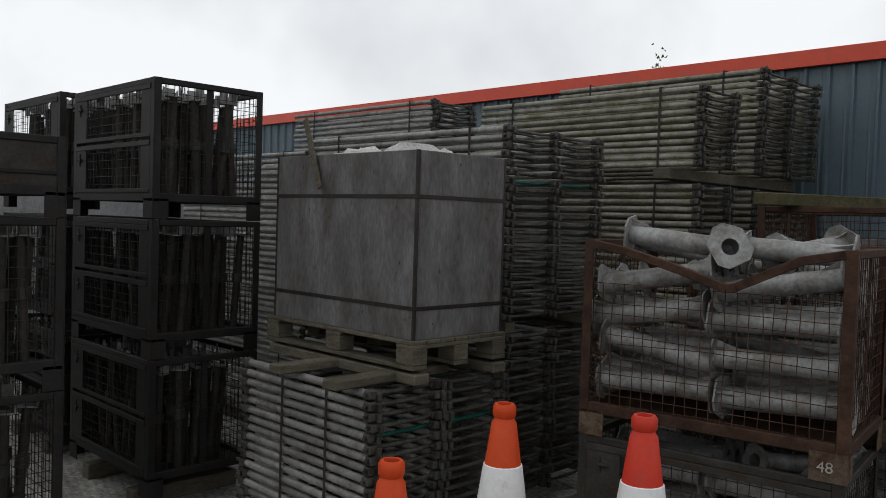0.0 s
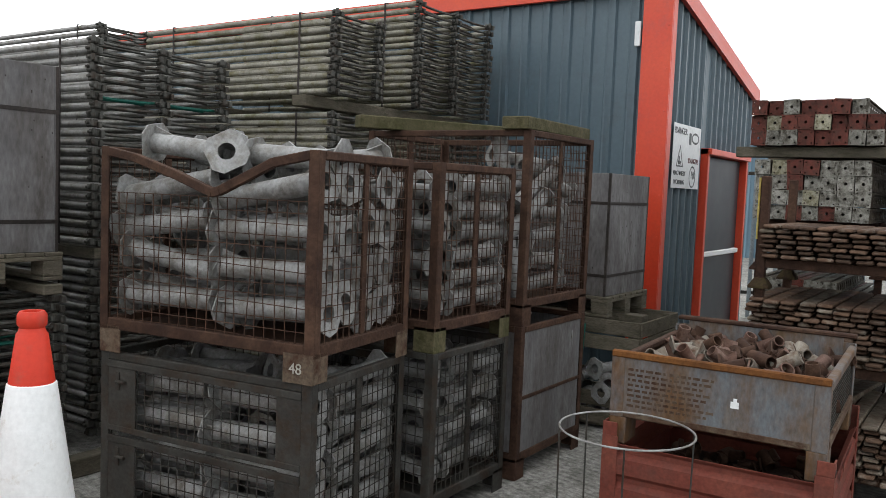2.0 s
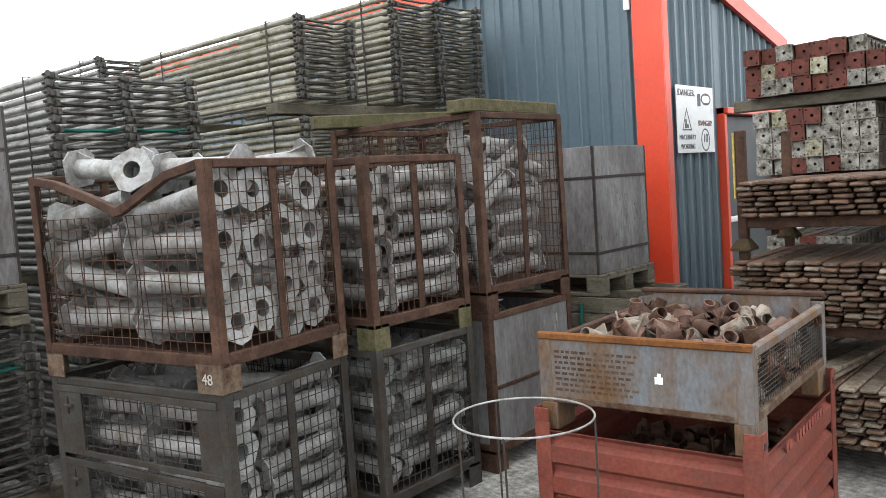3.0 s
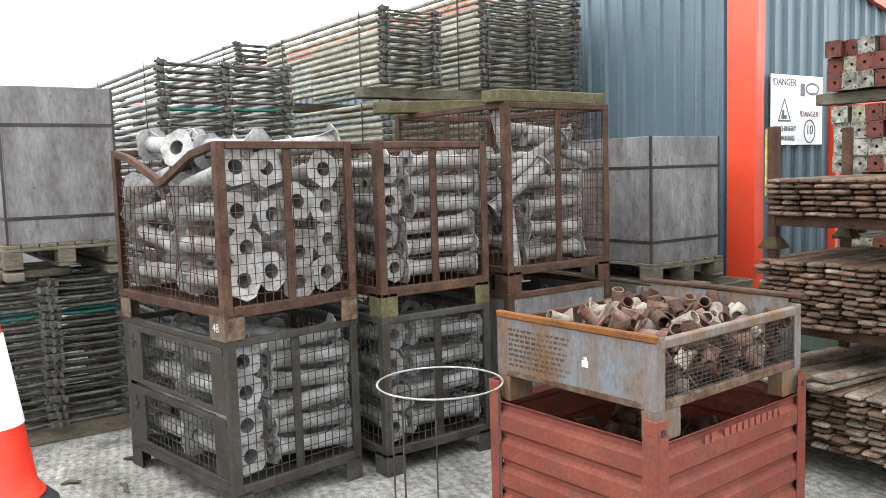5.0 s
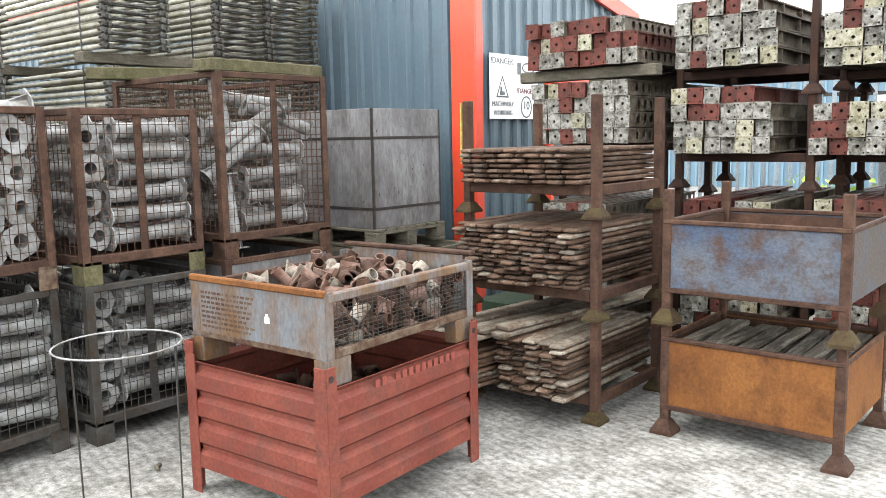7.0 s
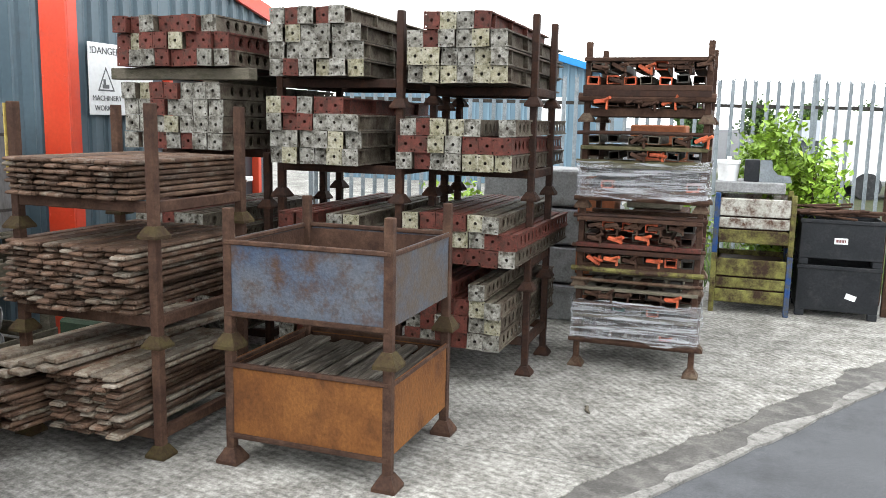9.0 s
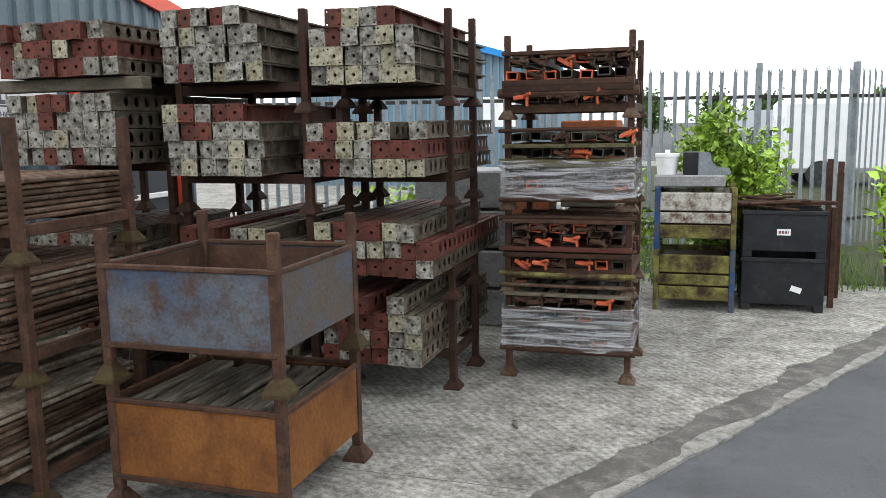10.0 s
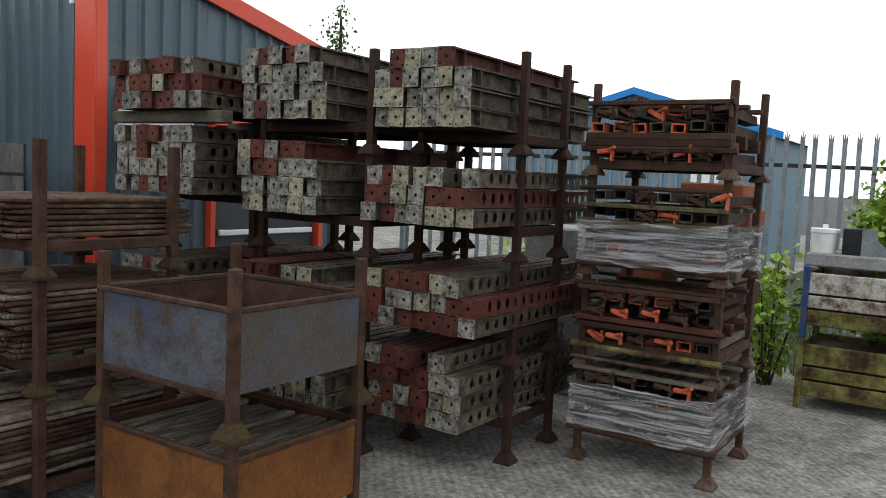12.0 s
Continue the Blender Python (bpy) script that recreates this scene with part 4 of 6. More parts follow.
for i in range(5):
    for k in range(2):
        copy_thing(PROPS, pose(-1.18 + 0.24 * i, 7.23, 0.13 + 0.17 * k, R.uniform(0, 40), R.uniform(-8, 8), 90 + R.uniform(-12, 12)))
for i in range(5):
    for k in range(2):
        copy_thing(PROPS, pose(-0.18 + R.uniform(-0.03, 0.03), 7.16 + R.uniform(-.03, .03), 0.24 + 0.17 * k, R.uniform(0, 40), R.uniform(-8, 8), 90 + R.uniform(-25, 25))) if i == 0 else None


# ---- stacked scaffold frames ----
def frame_proto(length, ys, tube, group, label, r=0.02, full=False):
    """A flat frame: side tubes along x between the two ends, thin end rungs along y, cast couplers at the ends."""
    t = thing("scaffold_frame", label, "scaffold frame", group)
    for y in ys:
        part("side_tube", Mesh().tube((-length, y, 0), (0, y, 0), r, 10), tube, t, smooth=True)
        hb = Mesh().box(-0.015, y - 0.027, -0.02, 0.03, y + 0.027, 0.022, 0.006).box(0.03, y - 0.034, -0.012, 0.045, y - 0.012, 0.026, 0.003)
        hb.box(0.03, y + 0.012, -0.024, 0.052, y + 0.034, 0.012, 0.003).tube((0.012, y - 0.045, 0.004), (0.012, y + 0.045, 0.004), 0.009, 6)
        part("coupler", hb, HOOK, t, "dull cast steel end coupler")
        if not full:
            continue
        hb2 = Mesh().box(-length - 0.03, y - 0.027, -0.02, -length + 0.015, y + 0.027, 0.022, 0.006).box(-length - 0.09, y - 0.008, -0.008, -length - 0.03, y + 0.008, 0.01, 0.002)
        part("coupler", hb2, HOOK, t, "dull cast steel end coupler")
    for ya, yb in zip(ys, ys[1:]):
        if yb - ya < 0.1:
            continue
        for x, dz in ((-0.01, 0.004), (-0.14, -0.004)) + (((-length * 0.4, 0.0), (-length * 0.7, 0.0)) if full else ()):
            m1 = ya + (yb - ya) * 0.28
            m2 = ya + (yb - ya) * 0.72
            part("end_rung", Mesh().pipe([(x, ya, dz), (x, m1, -dz), (x, m2, -dz), (x, yb, dz)], (0.007, 0.0105, 0.0105, 0.007), 6), HOOK, t, "thin grey steel rung")
    return t


def frame_stack(x, length, y0, ys, z0, z1, tube, group, label, pitch=0.051, green=(), seed=1, full=False):
    rng = random.Random(seed)
    proto = frame_proto(length, ys, tube, group, label, full=full)
    n = int((z1 - z0) / pitch)
    for k in range(n):
        m = pose(x + rng.uniform(-0.014, 0.014), y0 + rng.uniform(-0.008, 0.008), z0 + pitch * (k + 0.5), rng.uniform(-0.2, 0.2), rng.uniform(-0.1, 0.1), rng.uniform(-0.2, 0.2))
        c = copy_thing(proto, m)
        if k in green:
            for o in c.children:
                if o.name.startswith("end_rung"):
                    o.data = o.data.copy()
                    o.data.materials[0] = GREENTUBE
    drop(proto)
    top = z0 + pitch * n
    for xs in (x - 0.3, x - length + 0.35):
        y = y0 + ys[0] - 0.027
        strapb = Mesh().box(xs, y - 0.003, z0, xs + 0.016, y, top).box(xs, y - 0.003, top, xs + 0.016, y0 + ys[-1] + 0.027, top + 0.003)
        solo("steel_strap", strapb, STRAPM, "dark rusty steel strap round a stack of frames", "strap", "frame stack straps")
    return top


def bearers(x0, x1, ys, z0, z1, mat=WOODGREY):
    for y in ys:
        timber(x0, y - 0.045, z0, x1, y + 0.045, z1, mat, "weathered timber bearer under a stack of scaffold frames")


stacks = set(scene.objects)
FL = "weathered galvanised scaffold frame lying flat in a stack"
timber(-1.9, 3.12, 0.0, -1.8, 5.4, 0.1, WOODGREY, "dark weathered timber bearer on the concrete under frames")
timber(-2.8, 3.12, 0.0, -2.7, 5.4, 0.1, WOODGREY, "dark weathered timber bearer on the concrete under frames")
frame_stack(-1.78, 1.02, 3.2, (0.0, 0.42, 0.46, 0.87), 0.1, 1.0, GALVTUBE, "low frame stack", FL + " under a crate", green=(13,), seed=2, pitch=0.05, full=True)
for y in (3.47, 4.03):
    timber(-2.95, y - 0.05, 0.996, -1.72, y + 0.05, 1.048, WOODGREY, "weathered timber batten between frames and pallet")
timber(-0.05, -0.36, 0, 0.05, 0.4, 0.045, WOODGREY, "weathered timber batten poking out under a pallet", pose(-2.35, 3.42, 1.0, 0, 0, 0))
timber(-0.05, -0.36, 0, 0.05, 0.4, 0.045, WOODGREY, "weathered timber batten poking out under a pallet", pose(-1.9, 3.4, 1.0, 0, 0, 3))
nudge(stacks, pose(-0.15, 0.0, 0))
stacks = set(scene.objects)
frame_stack(-1.9, 1.95, 4.39, (0.0, 0.45, 0.9), 0.1, 1.12, GALVTUBE, "tall frame stack", FL, seed=3)
bearers(-3.85, -1.86, (4.42, 5.26), 1.12, 1.185)
frame_stack(-1.9, 1.95, 4.39, (0.0, 0.45, 0.9), 1.19, 2.4, GALVTUBE, "tall frame stack", FL, green=(16,), seed=4)
nudge(stacks, pose(-0.36, 0.1, 0))
stacks = set(scene.objects)
bearers(-3.4, -1.4, (5.72, 6.15, 6.65, 7.6), 0.0, 0.1)
frame_stack(-1.48, 2.0, 5.7, (0.0, 0.46), 0.1, 2.12, GALVMOSS, "rear frame stack", FL, seed=5)
frame_stack(-1.48, 2.0, 6.62, (0.0, 0.5, 1.0), 0.1, 2.12, GALVMOSS, "rear frame stack", FL, seed=6)
timber(-1.75, 5.6, 2.118, -1.62, 7.72, 2.195, WOODGREY, "thick dark timber between two stacks of frames")
timber(-3.2, 5.6, 2.118, -3.05, 7.72, 2.195, WOODGREY, "thick dark timber between two stacks of frames")
frame_stack(-1.46, 2.0, 5.69, (0.0, 0.46), 2.2, 2.8, GALVMOSS, "top frame stack", FL + " with moss stains", seed=7)
frame_stack(-1.46, 1.9, 6.62, (0.0, 0.5, 1.0), 2.2, 3.06, GALVMOSS, "top frame stack", FL + " with moss stains", seed=8)
nudge(stacks, pose(-0.37, 0.28, 0))
stacks = set(scene.objects)
bearers(-6.0, -4.0, (5.75, 6.2), 0.0, 0.1)
bearers(-5.9, -4.0, (4.45, 5.25), 0.0, 0.1)
frame_stack(-3.98, 1.95, 4.4, (0.0, 0.85), 0.1, 2.3, GALVTUBE, "far frame stack", FL, seed=11)
frame_stack(-3.95, 2.1, 5.72, (0.0, 0.45), 0.1, 2.87, GALVTUBE, "far frame stack", FL, seed=9)
nudge(stacks, pose(-0.37, 0.15, 0))


# ---- dark cages with upright forkhead tubes ----
def fork_tube():
    t = thing("forkhead_tube", "galvanised tube with a forked head standing in a dark cage", "steel tube", "upright forkhead tubes")
    part("tube", Mesh().tube((0, 0, 0), (0, 0, 0.6), 0.024, 10, hollow=0.8), GREYPAINT, t, smooth=True)
    part("fork_head", Mesh().box(-0.05, -0.03, 0.6, 0.05, 0.03, 0.608).box(-0.05, -0.03, 0.608, -0.044, 0.03, 0.68).box(0.044, -0.03, 0.608, 0.05, 0.03, 0.68), GALV, t)
    part("collar", Mesh().tube((0, 0, 0.3), (0, 0, 0.36), 0.034, 10), GALVDARK, t)
    return t


FORK = fork_tube()


def forks(x0, x1, y0, y1, z, n, m, s=1.0):
    for i in range(n):
        for j in range(m):
            if R.random() < 0.12:
                continue
            mm = pose(x0 + (x1 - x0) * (i + 0.5) / n + R.uniform(-0.02, 0.02), y0 + (y1 - y0) * (j + 0.5) / m + R.uniform(-0.02, 0.02), z, R.uniform(-4, 4), R.uniform(-5, 5), R.uniform(0, 90))
            copy_thing(FORK, mm)


DL = "dark steel mesh stillage of upright forkhead tubes"
# two columns in a row, a third in front of them across a narrow gap
for x0, x1, y0, y1, levels in ((-4.77, -3.6, 2.94, 3.66, (0.1, 0.92, 1.74)), (-6.2, -5.03, 2.94, 3.66, (0.1, 0.92, 1.78)), (-4.25, -3.08, 1.57, 2.27, (0.1, 0.92))):
    for x in (x0 + 0.2, x1 - 0.3):
        timber(x, y0 + 0.01, 0.0, x + 0.1, y1 - 0.01, 0.1, WOODGREY, "dark weathered timber bearer under a stillage")
    for z in levels:
        cage(x0, x1, y0, y1, z, z + 0.815, DARKSTEEL, GREYPAINT if x1 > -3 else DARKSTEEL, DL, gate=True)
        forks(x0 + 0.07, x1 - 0.07, y0 + 0.08, y1 - 0.07, z + 0.125, 9, 5)
cage(-4.25, -3.08, 1.57, 2.27, 1.74, 2.12, DARKSTEEL, DARKSTEEL, "dark stillage with sheet steel sides stacked on a mesh cage", mesh=False, plate=GREYPAINT)
drop(FORK)


# ---- traffic cones ----
def cone(x, y, z, top, red, label, bases=1, low=0.34):
    """A large cone on black octagonal bases; z: top of the bases."""
    t = thing("traffic_cone", label, "traffic cone", "traffic cones", pose(x, y, 0, 0, 0, R.uniform(0, 40)))
    h = top - z
    for k in range(bases):
        zb = z * k / bases
        zt = z * (k + 1) / bases
        part("base", Mesh().lathe([(0.0001, zb), (0.25, zb), (0.26, zb + 0.012), (0.25, zb + (zt - zb) * 0.55), (0.2, zt - 0.004), (0.0001, zt)], 8), RUBBER, t, "black octagonal rubber base")
    rr = lambda f: 0.165 + (0.036 - 0.165) * f
    body = [(0.0001, z), (0.185, z), (0.188, z + 0.012), (0.172, z + 0.03)] + [(rr(f), z + h * f) for f in (0.06, 0.2, low + 0.02)]
    part("lower_body", Mesh().lathe(body, 28), red, t, smooth=True)
    part("sleeve", Mesh().lathe([(rr(low) + 0.0035, z + h * low), (rr(low) + 0.0045, z + h * (low + 0.003)), (rr(0.76) + 0.0045, z + h * 0.757), (rr(0.76), z + h * 0.76)], 28), CONEWHITE, t, "white reflective sleeve with scuffs", True)
    part("upper_body", Mesh().lathe([(rr(0.34), z + h * 0.34), (rr(0.76), z + h * 0.76), (rr(0.925), z + h * 0.925), (0.041, z + h * 0.93), (0.036, z + h * 0.945), (0.043, z + h * 0.955), (0.043, z + h * 0.988), (0.036, z + h), (0.026, z + h), (0.024, z + h * 0.96), (0.0001, z + h * 0.95)], 28), red, t, smooth=True)
    return t


cone(-1.0, 3.053, 0.21, 1.125, CONEORANGE, "scuffed orange and white traffic cone on stacked black bases", 2, 0.47)
cone(-0.475, 3.14, 0.25, 1.17, CONERED, "clean red and white traffic cone on stacked black bases", 2)
cone(-0.995, 2.505, 0.08, 1.02, CONEORANGE, "worn orange and white traffic cone on a black base")
cone(-0.47, 2.56, 0.08, 0.92, CONEORANGE, "shorter worn orange and white traffic cone")


# ---- wire ring stand ----
ring = thing("wire_ring_stand", "galvanised wire hoop on thin legs", "stand", "", pose(0.96, 4.42, 0))
rbm = Mesh()
RN, RR, RZ = 40, 0.228, 0.8
pts = [(RR * math.cos(2 * math.pi * i / RN), RR * math.sin(2 * math.pi * i / RN), RZ) for i in range(RN)]
rbm.pipe(pts, [0.0036] * RN, 8, True)
part("hoop", rbm, GALV, ring, smooth=True)
for a in (30, 150, 200, 290):
    c, s = math.cos(radians(a)), math.sin(radians(a))
    part("leg", Mesh().tube((RR * c, RR * s, RZ), (RR * c * 0.96, RR * s * 0.96, 0.0), 0.0035, 6), GREYPAINT, ring)


# ---- red crate with a rusty bin on top ----
def red_crate(x0, x1, y0, y1, h):
    t = thing("corrugated_crate", "red painted corrugated steel crate standing on the concrete", "crate", "", pose((x0 + x1) / 2, (y0 + y1) / 2, 0))
    a, e = (x1 - x0) / 2, (y1 - y0) / 2
    zb, zt = 0.12, h
    prof = []
    n = 4
    step = (zt - zb) / n
    for k in range(n):
        z = zb + step * k
        prof += [(0.0, z), (0.0, z + step * 0.5), (0.022, z + step * 0.66), (0.022, z + step * 0.82), (0.0, z + step * 0.98)]
    prof.append((0.0, zt))

    def sheet(p, q, nrm):
        b = Mesh()
        for d, z in prof:
            for pt in (p, q):
                b.v.append((pt[0] - nrm[0] * d, pt[1] - nrm[1] * d, z))
        for d, z in prof:
            for pt in (p, q):
                b.v.append((pt[0] - nrm[0] * (d + 0.004), pt[1] - nrm[1] * (d + 0.004), z))
        m2 = 2 * len(prof)
        for i in range(len(prof) - 1):
            b.f += [(2 * i, 2 * i + 1, 2 * i + 3, 2 * i + 2), (m2 + 2 * i + 2, m2 + 2 * i + 3, m2 + 2 * i + 1, m2 + 2 * i)]
        b.f.append((m2 - 2, m2 - 1, 2 * m2 - 1, 2 * m2 - 2))
        return b
    for p, q, nrm in (((-a + 0.05, -e), (a - 0.05, -e), (0, -1)), ((a - 0.05, e), (-a + 0.05, e), (0, 1)), ((a, -e + 0.05), (a, e - 0.05), (1, 0)), ((-a, e - 0.05), (-a, -e + 0.05), (-1, 0))):
        part("corrugated_side", sheet(p, q, nrm), REDCRATE, t)
    for sx in (-1, 1):
        for sy in (-1, 1):
            mm = pose(sx * (a + 0.004), sy * (e + 0.004), 0)
            b = Mesh().box(0, 0, 0.0, -sx * 0.065, -sy * 0.007, h + 0.03, 0.002, mm).box(0, -sy * 0.0072, 0.0, -sx * 0.007, -sy * 0.065, h + 0.03, 0.002, mm)
            c = part("corner_post", b, REDCRATE, t)
            b = Mesh().box(0, 0, h + 0.03, -sx * 0.06, -sy * 0.007, h + 0.085, 0.002, mm).box(0, -sy * 0.0072, h + 0.03, -sx * 0.007, -sy * 0.06, h + 0.085, 0.002, mm)
            part("stacking_lug", b, REDCRATE, c)
            b = Mesh().tube((sx * (a + 0.0055), sy * (e - 0.028), h + 0.04), (sx * (a + 0.002), sy * (e - 0.028), h + 0.04), 0.014, 10)
            part("lug_hole", b, STRAPM, c, "dark round hole")
    part("floor_plate", Mesh().box(-a + 0.01, -e + 0.01, 0.12, a - 0.01, e - 0.01, 0.13), RUSTDARK, t)
    sb = Mesh()
    for i in range(13):
        if i not in (2,):
            sb.box(a + 0.0004, -0.22 + 0.043 * i, h - 0.06, a + 0.0014, -0.22 + 0.043 * i + 0.028, h - 0.025)
    part("stencil", sb, material("faded_stencil", (0.36, 0.09, 0.065), (0.4, 0.11, 0.08), 0.8, tone=0.62), t, "faded illegible stencil marks")["kind"] = "stuff"
    return t


red = set(scene.objects)
red_crate(0.765, 1.615, 4.76, 5.76, 0.6)
RBX0, RBX1, RBY0, RBY1 = 0.77, 1.585, 4.80, 5.78
bz0, bz1 = 0.61, 0.965
bn = thing("steel_bin", "rust-streaked grey steel bin with mesh side, heaped with pipe couplers", "bin", "", pose((RBX0 + RBX1) / 2, (RBY0 + RBY1) / 2, bz0))
a, e, h = (RBX1 - RBX0) / 2, (RBY1 - RBY0) / 2, bz1 - bz0
for sx in (-1, 1):
    for sy in (-1, 1):
        part("foot", Mesh().box(sx * a, sy * e, -0.02, sx * (a - 0.07), sy * (e - 0.14), 0.09, 0.004), STAINED, bn)
        part("corner_post", Mesh().box(sx * a, sy * e, 0.09, sx * (a - 0.055), sy * (e - 0.006), h, 0.002).box(sx * a, sy * (e - 0.0062), 0.09, sx * (a - 0.006), sy * (e - 0.05), h, 0.002), STAINED, bn)
part("front_sheet", Mesh().box(-a + 0.055, -e + 0.002, 0.1, a - 0.055, -e + 0.007, h - 0.02, 0.001), STAINED, bn, "rust-streaked grey sheet")
part("back_sheet", Mesh().box(-a + 0.055, e - 0.002, 0.1, a - 0.055, e - 0.007, h + 0.03, 0.001), STAINED, bn)
part("side_sheet", Mesh().box(-a + 0.002, -e + 0.05, 0.1, -a + 0.007, e - 0.05, h - 0.06, 0.001), STAINED, bn)
part("top_rim", Mesh().box(-a, -e - 0.008, h - 0.02, a, -e + 0.018, h + 0.008, 0.005), RUSTBRIGHT, bn, "rusty rolled rim")
part("top_rim", Mesh().box(-a, e - 0.018, h + 0.02, a, e + 0.03, h + 0.04, 0.005), RUST, bn)
part("top_rim", Mesh().box(a - 0.03, -e + 0.02, h - 0.045, a + 0.002, e - 0.02, h - 0.008, 0.005), STAINED, bn)
part("top_rim", Mesh().box(-a + 0.03, -e + 0.02, h - 0.06, -a - 0.002, e - 0.02, h - 0.03, 0.005), RUST, bn)
part("base_rail", Mesh().box(a - 0.03, -e + 0.05, 0.09, a + 0.002, e - 0.05, 0.125, 0.004), RUSTPALE, bn)
part("base_rail", Mesh().box(-a + 0.055, -e, 0.09, a - 0.055, -e + 0.03, 0.118, 0.004), RUSTPALE, bn)
part("mesh_panel", Mesh().wire((a - 0.012, -e + 0.05, 0.125), (0, 2 * e - 0.1, 0), (0, 0, h - 0.17), 30, 11, 0.0016), GREYPAINT, bn)
part("floor_plate", Mesh().box(-a + 0.01, -e + 0.01, 0.09, a - 0.01, e - 0.01, 0.1), RUSTDARK, bn)
part("label_plate", Mesh().box(0.065, -e - 0.0005, 0.2, 0.095, -e + 0.0015, 0.225).box(0.075, -e - 0.0006, 0.224, 0.088, -e + 0.0015, 0.238), WHITEM, bn, "small torn white label")
sb = Mesh()
for k in range(8):
    x = -a + 0.07
    while x < -a + 0.07 + (0.33 - 0.02 * (k % 3)):
        wv = R.uniform(0.008, 0.03)
        sb.box(x, -e + 0.0005, 0.285 - k * 0.021, x + wv, -e + 0.0018, 0.295 - k * 0.021)
        x += wv + 0.008
part("stencil", sb, RUSTPALE, bn, "faded illegible lines of stencilled text")["kind"] = "stuff"


def coupler(kind, mat):
    b = Mesh()
    if kind == 0:
        b.tube((-0.06, 0, 0), (0.06, 0, 0), 0.03, 12, hollow=0.82)
    elif kind == 1:
        b.tube((-0.04, 0, 0), (0.04, 0, 0), 0.032, 12, hollow=0.8).tube((0, 0, -0.03), (0, 0, -0.09), 0.028, 12, hollow=0.8).box(-0.03, 0.028, -0.012, 0.03, 0.06, 0.012, 0.004)
    else:
        b.plate([-0.05, -0.018, 0.018, 0.05], [-0.04, -0.014, 0.014, 0.04], {(1, 1): 1.0}, 0.013, 0.008).tube((0, 0, 0.008), (0, 0, 0.1), 0.026, 12, hollow=0.82)
    return mesh_of("pipe_coupler", b, mat, True)


COUPS = [coupler(k, m) for k in range(3) for m in (PINKPIPE, PALEPIPE, RUST)]
for lay, z in enumerate((0.735, 0.785, 0.835, 0.88, 0.915)):
    for i in range(6):
        for j in range(8):
            x, y = RBX0 + 0.12 + (RBX1 - RBX0 - 0.23) * i / 5, RBY0 + 0.13 + (RBY1 - RBY0 - 0.24) * j / 7
            hump = 1 - ((j - 5) / 4.5) ** 2
            if lay >= 3 and hump < 0.4 * (lay - 2):
                continue
            if lay < 3 and 0 < i < 5 and 0 < j < 7:
                continue
            if z > 0.9 and i == 5:
                continue
            solo("pipe_coupler", R.choice(COUPS + COUPS[2::3] + COUPS[0::3]), None, "rusty cast pipe coupler heaped in a steel bin", "pipe coupler", "heaped pipe couplers",
                 pose(x + R.uniform(-0.025, 0.025), y + R.uniform(-0.03, 0.03), z + R.uniform(-0.01, 0.015), R.uniform(0, 360), R.uniform(-50, 50), R.uniform(0, 360)))
for i in range(4):
    for j in range(5):
        solo("pipe_coupler", R.choice(COUPS[2::3]), None, "dark pipe coupler lying in a red crate", "pipe coupler", "pipe couplers in the red crate",
             pose(0.9 + 0.18 * i, 4.95 + 0.16 * j, 0.4 + R.uniform(-0.02, 0.02), R.uniform(0, 360), R.uniform(-40, 40), R.uniform(0, 360)))
# Plain block for the lower couplers; its dark colour carries the crate's inner shade
solo("pipe_bed", Mesh().box(0.8, 4.8, 0.131, 1.58, 5.72, 0.36, 0.03), RUSTDARK, "block for rusty pipe couplers filling a crate, coloured dark for the shade inside", "pipe couplers", kind="stuff")
nudge(red, pose(1.085, 5.41, 0.0, 0, 0, 3) @ pose(-1.185, -5.28, 0))


# ---- post racks ----
def rack(x0, x1, y0, y1, levels, top, rails, mat, footmat, label, name="stacking_rack", r=0.024, lean=0.0):
    """Stacked post pallets: square posts with flared cups at each level, and bearers between them."""
    t = thing(name, label, "rack", "stacking racks", pose((x0 + x1) / 2, (y0 + y1) / 2, 0))
    a, e = (x1 - x0) / 2, (y1 - y0) / 2
    for sx in (-1, 1):
        for sy in (-1, 1):
            pb = Mesh().box(sx * a - r, sy * e - r, 0.03, sx * a + r, sy * e + r, top, 0.004)
            p = part("post", pb, mat, t)
            for z in levels:
                w1, w0 = r + 0.004, r + 0.032
                cb2 = Mesh().add([(sx * a + i * w0, sy * e + j * w0, z) for i, j in ((-1, -1), (1, -1), (1, 1), (-1, 1))] + [(sx * a + i * w0, sy * e + j * w0, z + 0.014) for i, j in ((-1, -1), (1, -1), (1, 1), (-1, 1))]
                                 + [(sx * a + i * w1, sy * e + j * w1, z + 0.06) for i, j in ((-1, -1), (1, -1), (1, 1), (-1, 1))],
                                 [(3, 2, 1, 0)] + [(i, (i + 1) % 4, 4 + (i + 1) % 4, 4 + i) for i in range(4)] + [(4 + i, 4 + (i + 1) % 4, 8 + (i + 1) % 4, 8 + i) for i in range(4)] + [(8, 9, 10, 11)])
                part("cup_foot", cb2, footmat, p, "flared mossy steel cup foot")
    for z in rails:
        for s in (-1, 1):
            part("cross_rail", Mesh().box(-a + r, s * e - 0.02, z, a - r, s * e + 0.02, z + 0.055, 0.004), mat, t)
            part("side_rail", Mesh().box(s * a - 0.02, -e + r, z, s * a + 0.02, e - r, z + 0.055, 0.004), mat, t)
    return t


